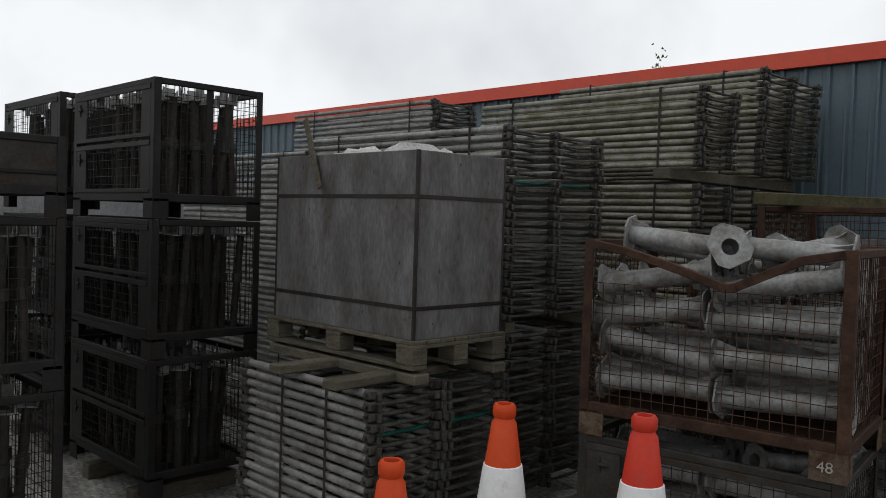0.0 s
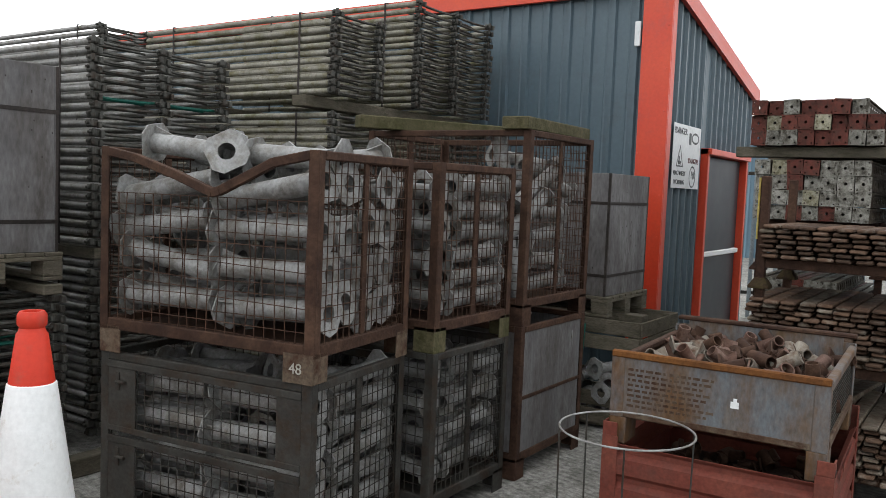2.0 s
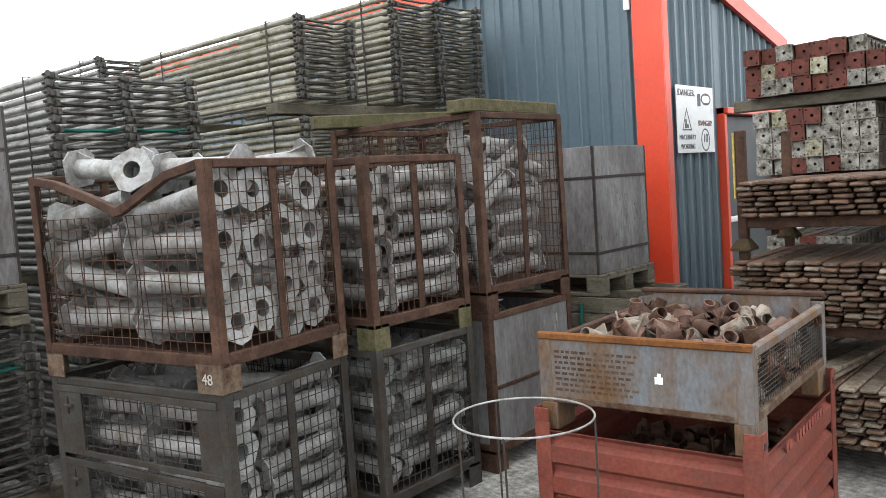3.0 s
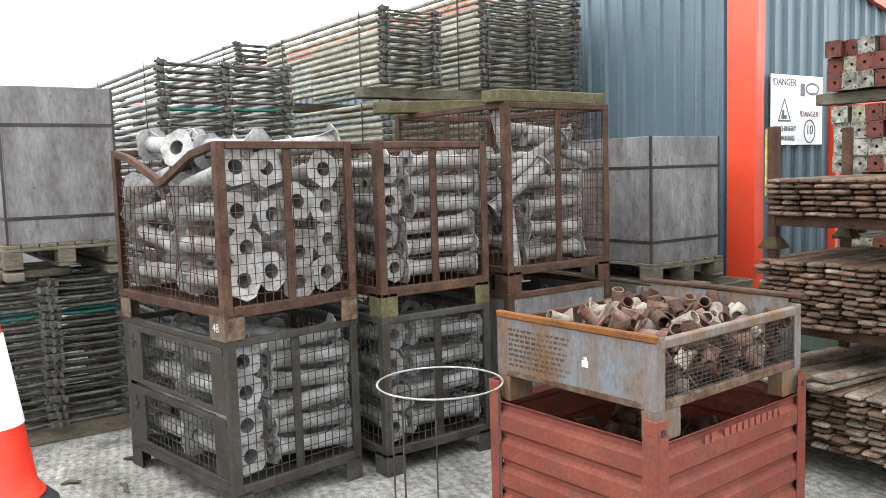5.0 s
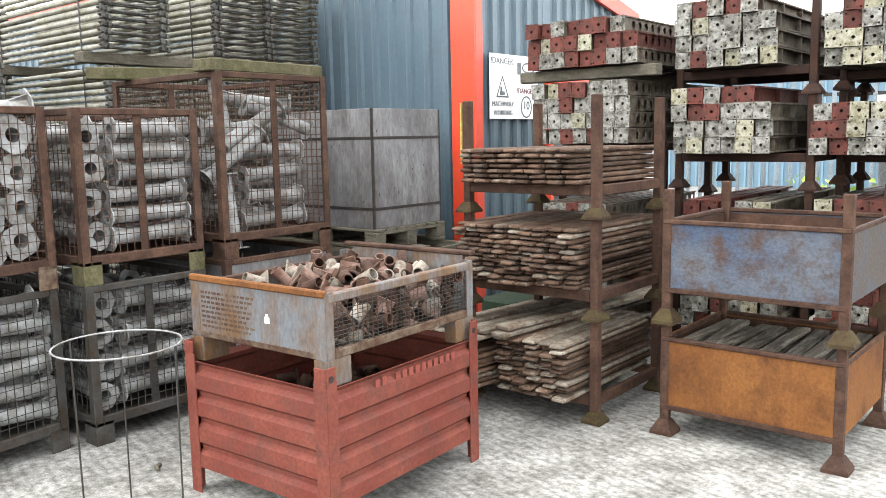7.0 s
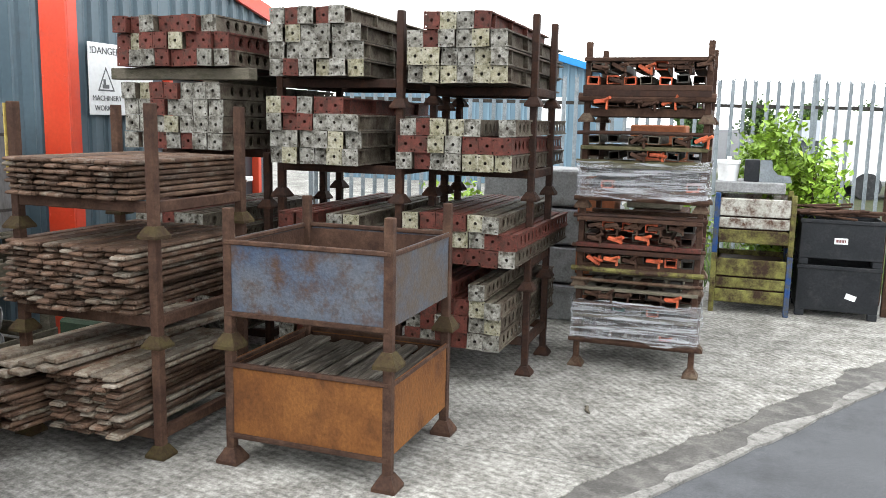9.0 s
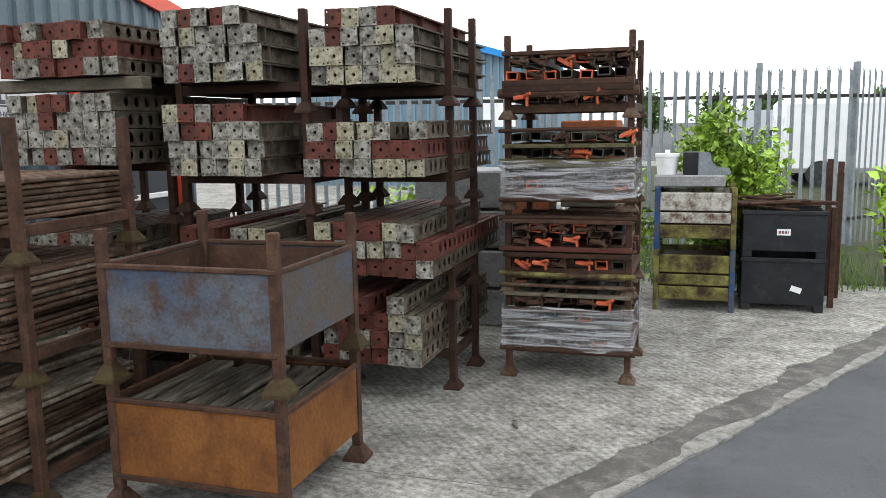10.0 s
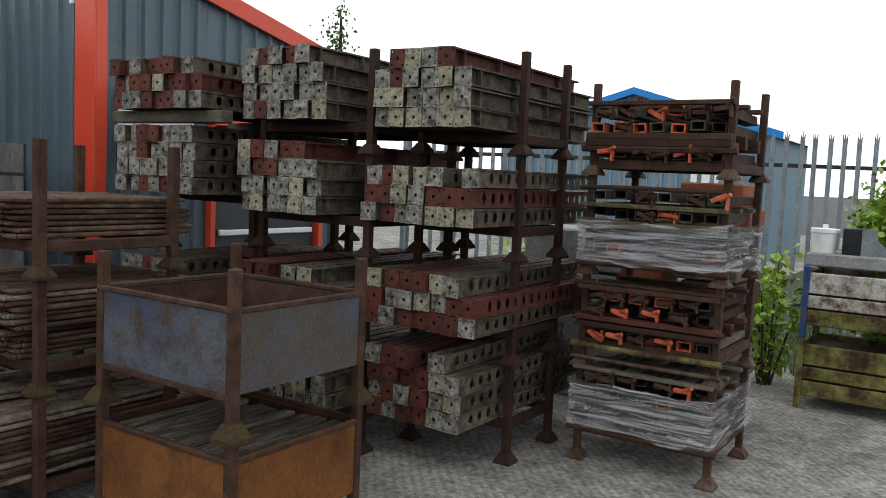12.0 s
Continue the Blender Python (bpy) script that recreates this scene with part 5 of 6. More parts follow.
RA = rack(0.84, 1.68, 6.7, 7.43, (0.0, 0.56, 1.1), 1.74, (0.09, 0.66, 1.22), RUST, CUPM, "rusty steel post rack holding three tiers of thin planks")
part("yellow_edge", Mesh().box(-0.42 - 0.035, -0.365 - 0.03, 1.38, -0.42 - 0.026, -0.365 + 0.02, 1.73), YELLOW, RA, "peeling yellow paint on a post")

pl = Mesh()
for y0, y1, w, hh in ((-0.5, -0.492, 0.034, 0.006), (-0.492, -0.47, 0.039, 0.01), (-0.47, 0.47, 0.0405, 0.0112), (0.47, 0.492, 0.039, 0.01), (0.492, 0.5, 0.034, 0.006)):
    pl.box(-w, y0, -hh, w, y1, hh, 0.006)
PLM = [mesh_of("plank", pl, m) for m in (PLANKM, PLANKPALE)]


def planks(x0, x1, yc, z0, rows, cols, pale, group, jit=0.03, rot=0.0):
    for k in range(rows):
        off = R.uniform(-0.022, 0.022)
        for i in range(cols):
            x = x0 + (x1 - x0) * (i + 0.5) / cols
            solo("plank", PLM[1 if R.random() < pale else 0], None, "thin weathered brown plank stacked flat in a rack", "plank", group,
                 pose(x + off + R.uniform(-0.004, 0.004), yc + R.uniform(-jit, jit), z0 + 0.0132 + 0.0278 * k, R.uniform(-0.12, 0.12), R.uniform(-2.2, 2.2), rot + R.uniform(-0.8, 0.8)))


planks(0.84, 1.6, 7.1, 1.277, 7, 8, 0.08, "top tier of planks")
planks(0.8, 1.62, 7.1, 0.717, 12, 9, 0.15, "middle tier of planks", 0.04)
planks(1.17, 1.62, 7.0, 0.147, 11, 5, 0.25, "bottom tier of planks", 0.04)
planks(0.84, 1.16, 6.8, 0.147, 8, 3, 0.3, "bottom tier of planks", 0.07, -8)
planks(0.56, 0.84, 6.9, 0.147, 8, 3, 0.3, "bottom tier of planks", 0.05, -3)
longp = mesh_of("plank", Mesh().box(-0.05, -0.9, -0.012, 0.05, 0.9, 0.012, 0.005), PLANKPALE)
for i, x in enumerate((0.7, 0.82, 0.94, 1.05, 1.22)):
    solo("plank", longp, None, "long pale grey plank lying over shorter ones", "plank", "long planks", pose(x + 0.1, 7.3, 0.415 + 0.02 * (i % 2) + (0.06 if x > 1.1 else 0), 0.0, 0, -6 + R.uniform(-2, 2)))
    solo("plank", longp, None, "long pale grey plank lying over shorter ones", "plank", "long planks", pose(x + 0.14, 7.35, 0.445 + 0.02 * (i % 2) + (0.06 if x > 1.1 else 0), 0.0, 0, -8 + R.uniform(-2, 2)))
solo("green_tray", Mesh().box(0.45, 7.3, 0.3, 0.8, 7.9, 0.45, 0.02), material("green_plastic", (0.04, 0.07, 0.04), (0.06, 0.1, 0.06), 0.6), "dull green plastic tray behind the planks", "tray")
timber(0.42, 7.25, 0.0, 0.85, 7.95, 0.3, WOODGREY, "grey timber block under a green tray", None, "timber_block")


# ---- stacked steel post bins ----
def post_bin(x0, x1, y0, y1, z0, zp0, zp1, top, mat, side, label, foot, rim):
    t = thing("post_bin", label, "bin", "stacked post bins", pose((x0 + x1) / 2, (y0 + y1) / 2, z0))
    a, e = (x1 - x0) / 2, (y1 - y0) / 2
    p0, p1, h, r = zp0 - z0, zp1 - z0, top - z0, 0.022
    for s in (-1, 1):
        fr = part("sheet_side", Mesh().box(-a + 0.01, s * (e + 0.004), p0, a - 0.01, s * e, p1, 0.001), mat, t)
        part("rolled_rim", Mesh().box(-a - 0.004, s * (e + 0.0155), p1 - 0.022, a + 0.004, s * (e - 0.0125), p1, 0.004), rim, fr, "rusty rolled rim")
        sd = part("sheet_side", Mesh().box(s * (a + 0.004), -e + 0.01, p0, s * a, e - 0.01, p1, 0.001), side, t)
        part("rolled_rim", Mesh().box(s * (a + 0.011), -e + 0.014, p1 - 0.025, s * (a - 0.011), e - 0.014, p1 - 0.003, 0.004), rim, sd, "rusty rolled rim")
        part("inner_face", Mesh().box(-a + 0.014, s * (e - 0.003), p0 + 0.01, a - 0.014, s * (e - 0.006), p1 - 0.03), RUST, fr, "bare rusty inner face")
        part("inner_face", Mesh().box(s * (a - 0.003), -e + 0.014, p0 + 0.01, s * (a - 0.006), e - 0.014, p1 - 0.03), RUST, sd, "bare rusty inner face")
        part("base_rail", Mesh().box(-a, s * e - 0.015, p0 - 0.025, a, s * e + 0.015, p0, 0.003), rim, t)
        for sy in (-1, 1):
            cx, cy = s * (a - 0.01), sy * (e - 0.01)
            p = part("post", Mesh().box(cx - r, cy - r, 0.05, cx + r, cy + r, h, 0.004), rim, t)
            w0, w1 = 0.058, 0.026
            cb3 = Mesh().add([(cx + i * w0, cy + j * w0, 0.0) for i, j in ((-1, -1), (1, -1), (1, 1), (-1, 1))] + [(cx + i * w0, cy + j * w0, 0.018) for i, j in ((-1, -1), (1, -1), (1, 1), (-1, 1))]
                             + [(cx + i * w1, cy + j * w1, 0.075) for i, j in ((-1, -1), (1, -1), (1, 1), (-1, 1))],
                             [(3, 2, 1, 0)] + [(i, (i + 1) % 4, 4 + (i + 1) % 4, 4 + i) for i in range(4)] + [(4 + i, 4 + (i + 1) % 4, 8 + (i + 1) % 4, 8 + i) for i in range(4)] + [(8, 9, 10, 11)])
            part("cup_foot", cb3, foot, p, "flared steel cup foot")
    part("floor_plate", Mesh().box(-a + 0.012, -e + 0.012, p0, a - 0.012, e - 0.012, p0 + 0.006), RUSTDARK, t)
    return t


BLUERUST = material("rubbed_blue_paint", (0.17, 0.13, 0.105), (0.21, 0.175, 0.145), 0.65, 0.1, 3, 0.3, (0.16, 0.195, 0.25), 0.52, 2, 60, 0.05, tone=0.55)
post_bin(2.03, 2.885, 6.775, 7.555, 0.0, 0.155, 0.51, 0.6, RUSTBRIGHT, RUSTBRIGHT, "orange rusted sheet steel post bin holding old boards", RUST, RUST)
post_bin(2.03, 2.885, 6.775, 7.555, 0.58, 0.765, 1.11, 1.26, BLUESTEEL, BLUERUST, "worn blue-grey sheet steel post bin with a rusty rim", CUPM, RUST)
OLDBOARD = material("splintered_board", (0.06, 0.05, 0.04), (0.17, 0.145, 0.115), 0.85, 0, 5, 0.6, (0.34, 0.31, 0.26), 0.35, 3, 60, 0.35, (6, 0.7, 6), tone=0.75)
ob = mesh_of("board", Mesh().box(-0.036, -0.34, -0.012, 0.036, 0.34, 0.012, 0.004), OLDBOARD)
for i in range(8):
    for k in range(2):
        solo("board", ob, None, "old grey splintered board lying in an orange bin", "board", "boards in the bin",
             pose(2.1 + 0.1 * i + R.uniform(-0.01, 0.01), 7.165 + R.uniform(-0.02, 0.02), 0.435 + 0.03 * k, R.uniform(-2, 2), R.uniform(-7, 7), R.uniform(-4, 4) if 0 < i < 7 else 0))
for i in range(5):
    timber(2.08, 6.84 + i * 0.13, 0.162, 2.84, 6.94 + i * 0.13, 0.42, WOODGREY, "stacked grey timber offcut in an orange bin", None, "timber_offcut")


# ---- plated box beams ----
def beam_proto(length, s, endm, bodym, label, slotted):
    t = thing("box_beam", label, "steel beam", "plated box beams")
    h = s / 2
    xs = [-h, -0.22 * s, 0.22 * s, h]
    pb = Mesh().plate(xs, xs, {(1, 1): 0.75, (0, 0): 0.42, (2, 0): 0.42, (0, 2): 0.42, (2, 2): 0.42}, 0.014, 0.008, pose(0, 0.008, 0, 90, 0, 0))
    part("end_plate", pb, endm, t, "mortar-splashed drilled end plate")
    wb = Mesh()
    n = int(length / 0.095)
    ysx = [0.01 + (length - 0.01) * i / n for i in range(n + 1)]
    for sx in (-1, 1):
        mm = Matrix(((0, 0, sx, sx * (h - 0.014)), (1, 0, 0, 0), (0, 1, 0, 0), (0, 0, 0, 1)))
        if slotted:
            wb.plate(ysx, [-h + 0.012, h - 0.012], {(i, 0): 1.0 for i in range(1, n)}, 0.03, 0.004, mm, 0.8)
        else:
            wb.box(sx * 0.016, 0.01, -h + 0.012, sx * 0.012, length, h - 0.012)
            for i in range(1, n, 4):
                wb.box(sx * (h - 0.004), ysx[i], -h + 0.012, sx * 0.016, ysx[i] + 0.012, h - 0.012)
        for sz in (-1, 1):
            wb.box(sx * (h - 0.001), 0.01, sz * (h - 0.002), sx * 0.012, length, sz * (h - 0.012))
    part("channel_pair", wb, bodym, t)
    return t


BODYGREY = material("stained_beam_steel", (0.16, 0.135, 0.1), (0.27, 0.24, 0.18), 0.75, 0.1, 8, 0.3, (0.09, 0.055, 0.04), 0.55, 6, 70, 0.2, tone=0.6)
BS = 0.104
BEAMS = {}
for key, (em, bm2, lb) in {"g": (ENDGREY, BODYGREY, "mortar-splashed grey box beam with a drilled end plate"), "c": (ENDCREAM, BODYGREY, "pale lichen-stained box beam with a drilled end plate"),
                          "r": (ENDRED, ENDRED, "red oxide painted box beam with a drilled end plate")}.items():
    for sl in (False, True):
        BEAMS[key, sl] = beam_proto(1.55, BS, em, bm2, lb, sl)


def beam_bundle(x0, z0, y, rows, slotted, jit=0.012):
    """Rows from the bottom up; a letter per beam: g grey, c cream, r red, space none."""
    for k, row in enumerate(rows):
        sh = R.uniform(-0.01, 0.01)
        for i, key in enumerate(row):
            if key == " ":
                continue
            copy_thing(BEAMS[key, slotted], pose(x0 + sh + (BS + 0.003) * (i + 0.5), y + R.uniform(-jit, jit) * 2.5, z0 + (BS + 0.001) * (k + 0.5) + R.uniform(-0.002, 0.002), R.uniform(-0.2, 0.2), R.uniform(-3, 3), R.uniform(-0.5, 0.5)))


# bundle over the planks
over = set(scene.objects)
beam_bundle(0.6, 0.9, 7.84, ["gcggrg", "ggrgg "], True)
beam_bundle(0.55, 1.525, 7.83, ["ggrgrgg", "gggcggg", "ggrgggg", "gcrrggg"], True)
beam_bundle(0.49, 2.045, 7.82, ["rggrrrgg g"[:8], "rcrrcrrr", "rrgrrrg "], True)
timber(0.38, 7.9, 1.965, 1.45, 8.0, 2.04, WOODGREY, "thick grey timber between two bundles of beams")
timber(0.38, 8.9, 1.965, 1.45, 9.0, 2.04, WOODGREY, "thick grey timber between two bundles of beams")
rack(0.5, 1.33, 8.3, 9.1, (0.05, 0.56, 1.12), 1.5, (0.2, 0.84, 1.465), RUSTDARK, RUSTDARK, "dark steel post rack under bundles of beams")
beam_bundle(0.56, 0.26, 7.9, ["ggrggg", "grgggg", "rggrg "], False)
nudge(over, pose(-0.07, 0.1, -0.05))
# middle bundle
beam_bundle(1.47, 1.945, 8.1, ["grgcgc", "gggggg", "gcgggg", "grgrg "], False)
beam_bundle(1.46, 1.4, 8.09, ["gcggcg", "ggggcg", "grrggg", "crgrr "], False)
beam_bundle(1.6, 0.9, 7.98, ["grcgcg", "rr gc "], False)
beam_bundle(1.52, 0.26, 8.1, ["grgggg", "ggrgcg", "grggg "], False)
rack(1.4, 2.26, 8.35, 9.2, (0.0, 0.56, 1.16, 1.76), 2.36, (0.2, 0.84, 1.34, 1.885), RUSTDARK, RUSTDARK, "dark rusty post rack with four tiers of beams")
# right-hand bundle
beam_bundle(2.33, 1.915, 8.26, ["gccgcc", "ccggcg", "grggcg", " rcgr "], False)
beam_bundle(2.27, 1.385, 8.28, ["grggccc", "rrcgrrr", "grccg g"], True)
beam_bundle(2.31, 0.8, 8.3, ["rgrrrrg", "rggcgrr", "crrrcg "][:3], True)
beam_bundle(2.33, 0.26, 8.3, ["rgrrgg", "grgrgc", "rrrrcg", "grr g "], True)
rack(2.33, 3.02, 8.76, 9.3, (0.0, 0.58, 1.18, 1.79), 2.37, (0.2, 0.735, 1.325, 1.855), RUSTDARK, RUSTDARK, "dark rusty post rack with four tiers of plated beams", r=0.022)
for pr in BEAMS.values():
    drop(pr)
# precast blocks behind the beams
for i, (x, y, z) in enumerate(((2.2, 10.4, 0.0), (2.2, 10.4, 0.33), (2.2, 10.4, 0.66), (2.2, 10.4, 0.99))):
    solo("precast_beam", Mesh().box(x, y, z + 0.002, x + 1.15 - 0.05 * (i % 2), y + 0.6, z + 0.31, 0.015), CONCPART, "pale grey precast concrete beam stacked behind the racks", "concrete beam", "precast beams")


# ---- rack of wrapped clamps ----
ST = rack(3.3, 4.08, 9.137, 9.83, (0.0, 0.57, 1.12, 1.7), 2.23, (0.17, 0.69, 1.2, 1.74), RUST, RUSTPALE, "rusty post rack with four tiers of steel waling clamps", r=0.02)
hb = Mesh()
for x0, z0, x1, z1 in ((-0.038, -0.026, 0.038, -0.021), (-0.038, 0.021, 0.038, 0.026), (-0.038, -0.021, -0.033, 0.021), (0.033, -0.021, 0.038, 0.021)):
    hb.box(x0, -0.36, z0, x1, 0.36, z1)
RHS = [mesh_of("hollow_section", hb, m) for m in (WOODGREY, RUSTDARK, GREYPAINT, RUST)]
TIP = Mesh()
for x0, z0, x1, z1 in ((-0.04, -0.028, 0.04, -0.019), (-0.04, 0.019, 0.04, 0.028), (-0.04, -0.019, -0.031, 0.019), (0.031, -0.019, 0.04, 0.019)):
    TIP.box(x0, -0.37, z0, x1, -0.3, z1)
TIPS = [mesh_of("painted_end", TIP, m) for m in (ENDORANGE, GREENTUBE, ENDORANGE, GREYPAINT)]


def sections(z, n, jaw=True, orange=0.22, y=9.47, x0=3.36, x1=4.02):
    for i in range(n):
        t = thing("clamp_beam", "rusty hollow steel clamp beam with a painted end", "clamp beam", "clamp beams",
                  pose(x0 + (x1 - x0) * i / (n - 1) + R.uniform(-0.012, 0.012), y + R.uniform(-0.04, 0.02), z + 0.028, R.uniform(-1.5, 1.5), R.uniform(-5, 5), R.uniform(-2, 2)))
        part("hollow_section", R.choice(RHS), None, t)
        if R.random() < orange:
            part("painted_end", TIPS[1] if R.random() < 0.06 else R.choice((TIPS[0], TIPS[3])), None, t, "painted open end")
        if jaw and R.random() < 0.6:
            jb = Mesh().box(-0.02, -0.4, -0.012, 0.07, -0.34, 0.014, 0.004, pose(0, 0, 0, 0, R.uniform(-35, 35), 0)).box(0.06, -0.4, -0.05, 0.075, -0.36, 0.02, 0.004).tube((0.03, -0.38, 0), (0.09, -0.42, R.uniform(-0.02, 0.05)), 0.011, 8)
            part("jaw", jb, ENDORANGE if R.random() < 0.2 else RUST, t, "hinged clamp jaw")


def slab(z, mat, y=9.45, h=0.03, n=3):
    for k in range(n):
        solo("packing_bar", Mesh().box(3.28, y - 0.4 + 0.3 * k, z, 4.1, y - 0.34 + 0.3 * k, z + h, 0.003), mat, "rusty packing bar between layers of clamps", "bar", "packing bars")


for z, n, mt in ((0.23, 7, RUSTDARK), (0.315, 7, WOODGREY), (0.4, 7, RUST), (0.505, 7, WOODGREY)):
    sections(z, n, z > 0.48, 0.22, 9.5 if z < 0.48 else 9.47)
    slab(z + 0.057, mt, h=0.02)
for z, n in ((0.75, 6), (0.9, 5), (0.98, 6)):
    sections(z, n)
slab(0.82, RUSTDARK), slab(0.86, ENDRED), slab(1.04, RUST, h=0.025)
for z, n in ((1.26, 7), (1.33, 7), (1.46, 6), (1.56, 6)):
    sections(z, n, z > 1.4, 0.22, 9.5 if z < 1.4 else 9.47)
slab(1.4, WOODMOSS), slab(1.52, WOODMOSS, h=0.025)
for z, n in ((1.8, 7), (1.95, 7), (2.04, 6)):
    sections(z, n, True, 0.2)
slab(1.87, RUSTDARK, h=0.04), slab(1.91, RUST, h=0.035), slab(2.098, RUST, h=0.025)
for z, mt, r0 in ((1.865, RUST, 0.03), (1.63, RUSTDARK, 0.013), (0.865, RUST, 0.014), (1.07, RUSTDARK, 0.015), (1.19, RUST, 0.018), (0.63, RUSTPALE, 0.012), (0.2, RUST, 0.016), (1.44, WOODMOSS, 0.014), (0.705, OLIVE, 0.018)):
    solo("rail_tube", Mesh().pipe([(3.25, 9.085, z), (3.6, 9.08 + R.uniform(-0.01, 0.01), z + R.uniform(-0.008, 0.008)), (4.13, 9.085, z)], [r0] * 3, 8), mt, "rusty tube across the front of the clamp rack", "tube", "front rail tubes", smooth=True)


def film(z0, z1, seed, label, x0=3.25, x1=4.13, y0=9.02, y1=9.9):
    b = Mesh()
    n, m = 90, 10
    per = []
    for i in range(n):
        s = 4 * i / n
        k, f = int(s), s - int(s)
        per.append([(x0 + (x1 - x0) * f, y0), (x1, y0 + (y1 - y0) * f), (x1 - (x1 - x0) * f, y1), (x0, y1 - (y1 - y0) * f)][k])
    cx, cy = (x0 + x1) / 2, (y0 + y1) / 2
    for j in range(m + 1):
        for i, (x, y) in enumerate(per):
            q = noise.noise((x * 5, y * 5 + seed, j * 1.3))
            k = 1 - 0.045 * (0.5 + q) - 0.03 * math.sin(math.pi * j / m)
            zz = z0 + (z1 - z0) * j / m + 0.035 * noise.noise((x * 4, y * 4, 0.4 * j + seed)) + 0.012 * noise.noise((x * 14, y * 14, seed))
            b.v.append((cx + (x - cx) * k, cy + (y - cy) * k, zz))
    for j in range(m):
        b.f += [(j * n + i, j * n + (i + 1) % n, (j + 1) * n + (i + 1) % n, (j + 1) * n + i) for i in range(n)]
    return solo("stretch_film", b, FILM, label, "plastic film", "stretch film wraps", smooth=True)


film(0.23, 0.5, 1.0, "crumpled clear plastic film wrapped round steel clamps")
film(1.2, 1.44, 4.0, "crumpled clear plastic film wrapped round the upper clamps")
# rust and terracotta pieces behind the rack
for k in range(7):
    solo("clay_block", Mesh().box(3.05, 10.3, 0.22 * k + 0.001, 3.35, 10.7, 0.22 * k + 0.2, 0.01), TERRA if k % 3 else WOODGREY, "orange clay block in a stack behind the rack", "block", "stacked clay blocks", pose(0.02 * (k % 2), 0, 0))
for k in range(10):
    solo("clay_block", Mesh().box(3.45, 10.3, 0.17 * k + 0.001, 3.88, 10.75, 0.17 * k + 0.162, 0.01), TERRA if k > 7 else RUST if k % 2 else WOODGREY, "weathered block in a stack behind the rack", "block", "stacked clay blocks", pose(0.025 * (k % 3), 0, 0))


# ---- olive bins ----
def olive_bin(z, top, mats, label, blue):
    t = thing("ribbed_bin", label, "bin", "ribbed bins", pose(4.455, 11.68, z))
    h = top - z
    for i, (z0, z1) in enumerate(((0.1, 0.22), (0.235, 0.33), (0.345, h - 0.015))):
        for s in (-1, 1):
            rib = Mesh().box(-0.3, s * 0.33, z0, 0.3, s * 0.305, z1, 0.008)
            part("ribbed_panel", rib, mats[i % len(mats)], t, "dented painted rib")
    for s in (-1, 1):
        part("end_panel", Mesh().box(s * 0.33, -0.3, 0.1, s * 0.315, 0.3, h - 0.02, 0.004), mats[0], t)
        for q in (-1, 1):
            part("corner_post", Mesh().box(s * 0.345, q * 0.335, 0.0, s * 0.298, q * 0.285, h + 0.03, 0.005), BLUEPAINT if s == blue else OLIVE, t, "chipped painted corner post")
    part("floor_plate", Mesh().box(-0.3, -0.3, 0.1, 0.3, 0.3, 0.11), RUSTDARK, t)
    part("packing", Mesh().box(-0.29, -0.29, 0.111, 0.29, 0.29, h - 0.06, 0.02), RUSTDARK, t, "dark rusty contents")
    return t


olive_bin(0.0, 0.52, (OLIVE,), "mossy olive ribbed steel bin with one blue post", 1)
olive_bin(0.55, 1.07, (OLIVE, FLAKEWHITE, FLAKEWHITE), "flaking white and olive ribbed steel bin", -1)
solo("concrete_tray", Mesh().box(4.1, 11.42, 1.1, 4.7, 12.0, 1.2, 0.01), CONCPART, "pale grey concrete slab on top of a bin", "slab")
bk = thing("bucket", "white plastic bucket standing on a concrete slab", "bucket", "", pose(4.2, 11.6, 1.2))
part("tub", Mesh().lathe([(0.0001, 0.0), (0.085, 0.0), (0.1, 0.15), (0.106, 0.155), (0.106, 0.185), (0.1, 0.187), (0.0001, 0.187)], 20), WHITEM, bk, smooth=True)
part("spout", Mesh().lathe([(0.02, 0.187), (0.02, 0.22), (0.0001, 0.22)], 12), WHITEM, bk)
bx = thing("formed_plate", "galvanised pressed steel plate with a dark box end", "steel plate", "", pose(4.45, 11.6, 1.2))
part("box_end", Mesh().box(-0.11, -0.1, 0, 0.02, 0.1, 0.2, 0.006), DARKBOX, bx)
part("flange", Mesh().add([(0.021, -0.1, 0), (0.3, -0.1, 0), (0.28, -0.1, 0.06), (0.18, -0.1, 0.07), (0.13, -0.1, 0.12), (0.12, -0.1, 0.2), (0.021, -0.1, 0.2), (0.021, -0.09, 0), (0.3, -0.09, 0), (0.28, -0.09, 0.06), (0.18, -0.09, 0.07), (0.13, -0.09, 0.12), (0.12, -0.09, 0.2), (0.021, -0.09, 0.2)],
                           [(0, 1, 2, 3, 4, 5, 6), (13, 12, 11, 10, 9, 8, 7)] + [(i, 7 + i, 7 + (i + 1) % 7, (i + 1) % 7) for i in range(7)]), FENCEM, bx, "curved galvanised flange")


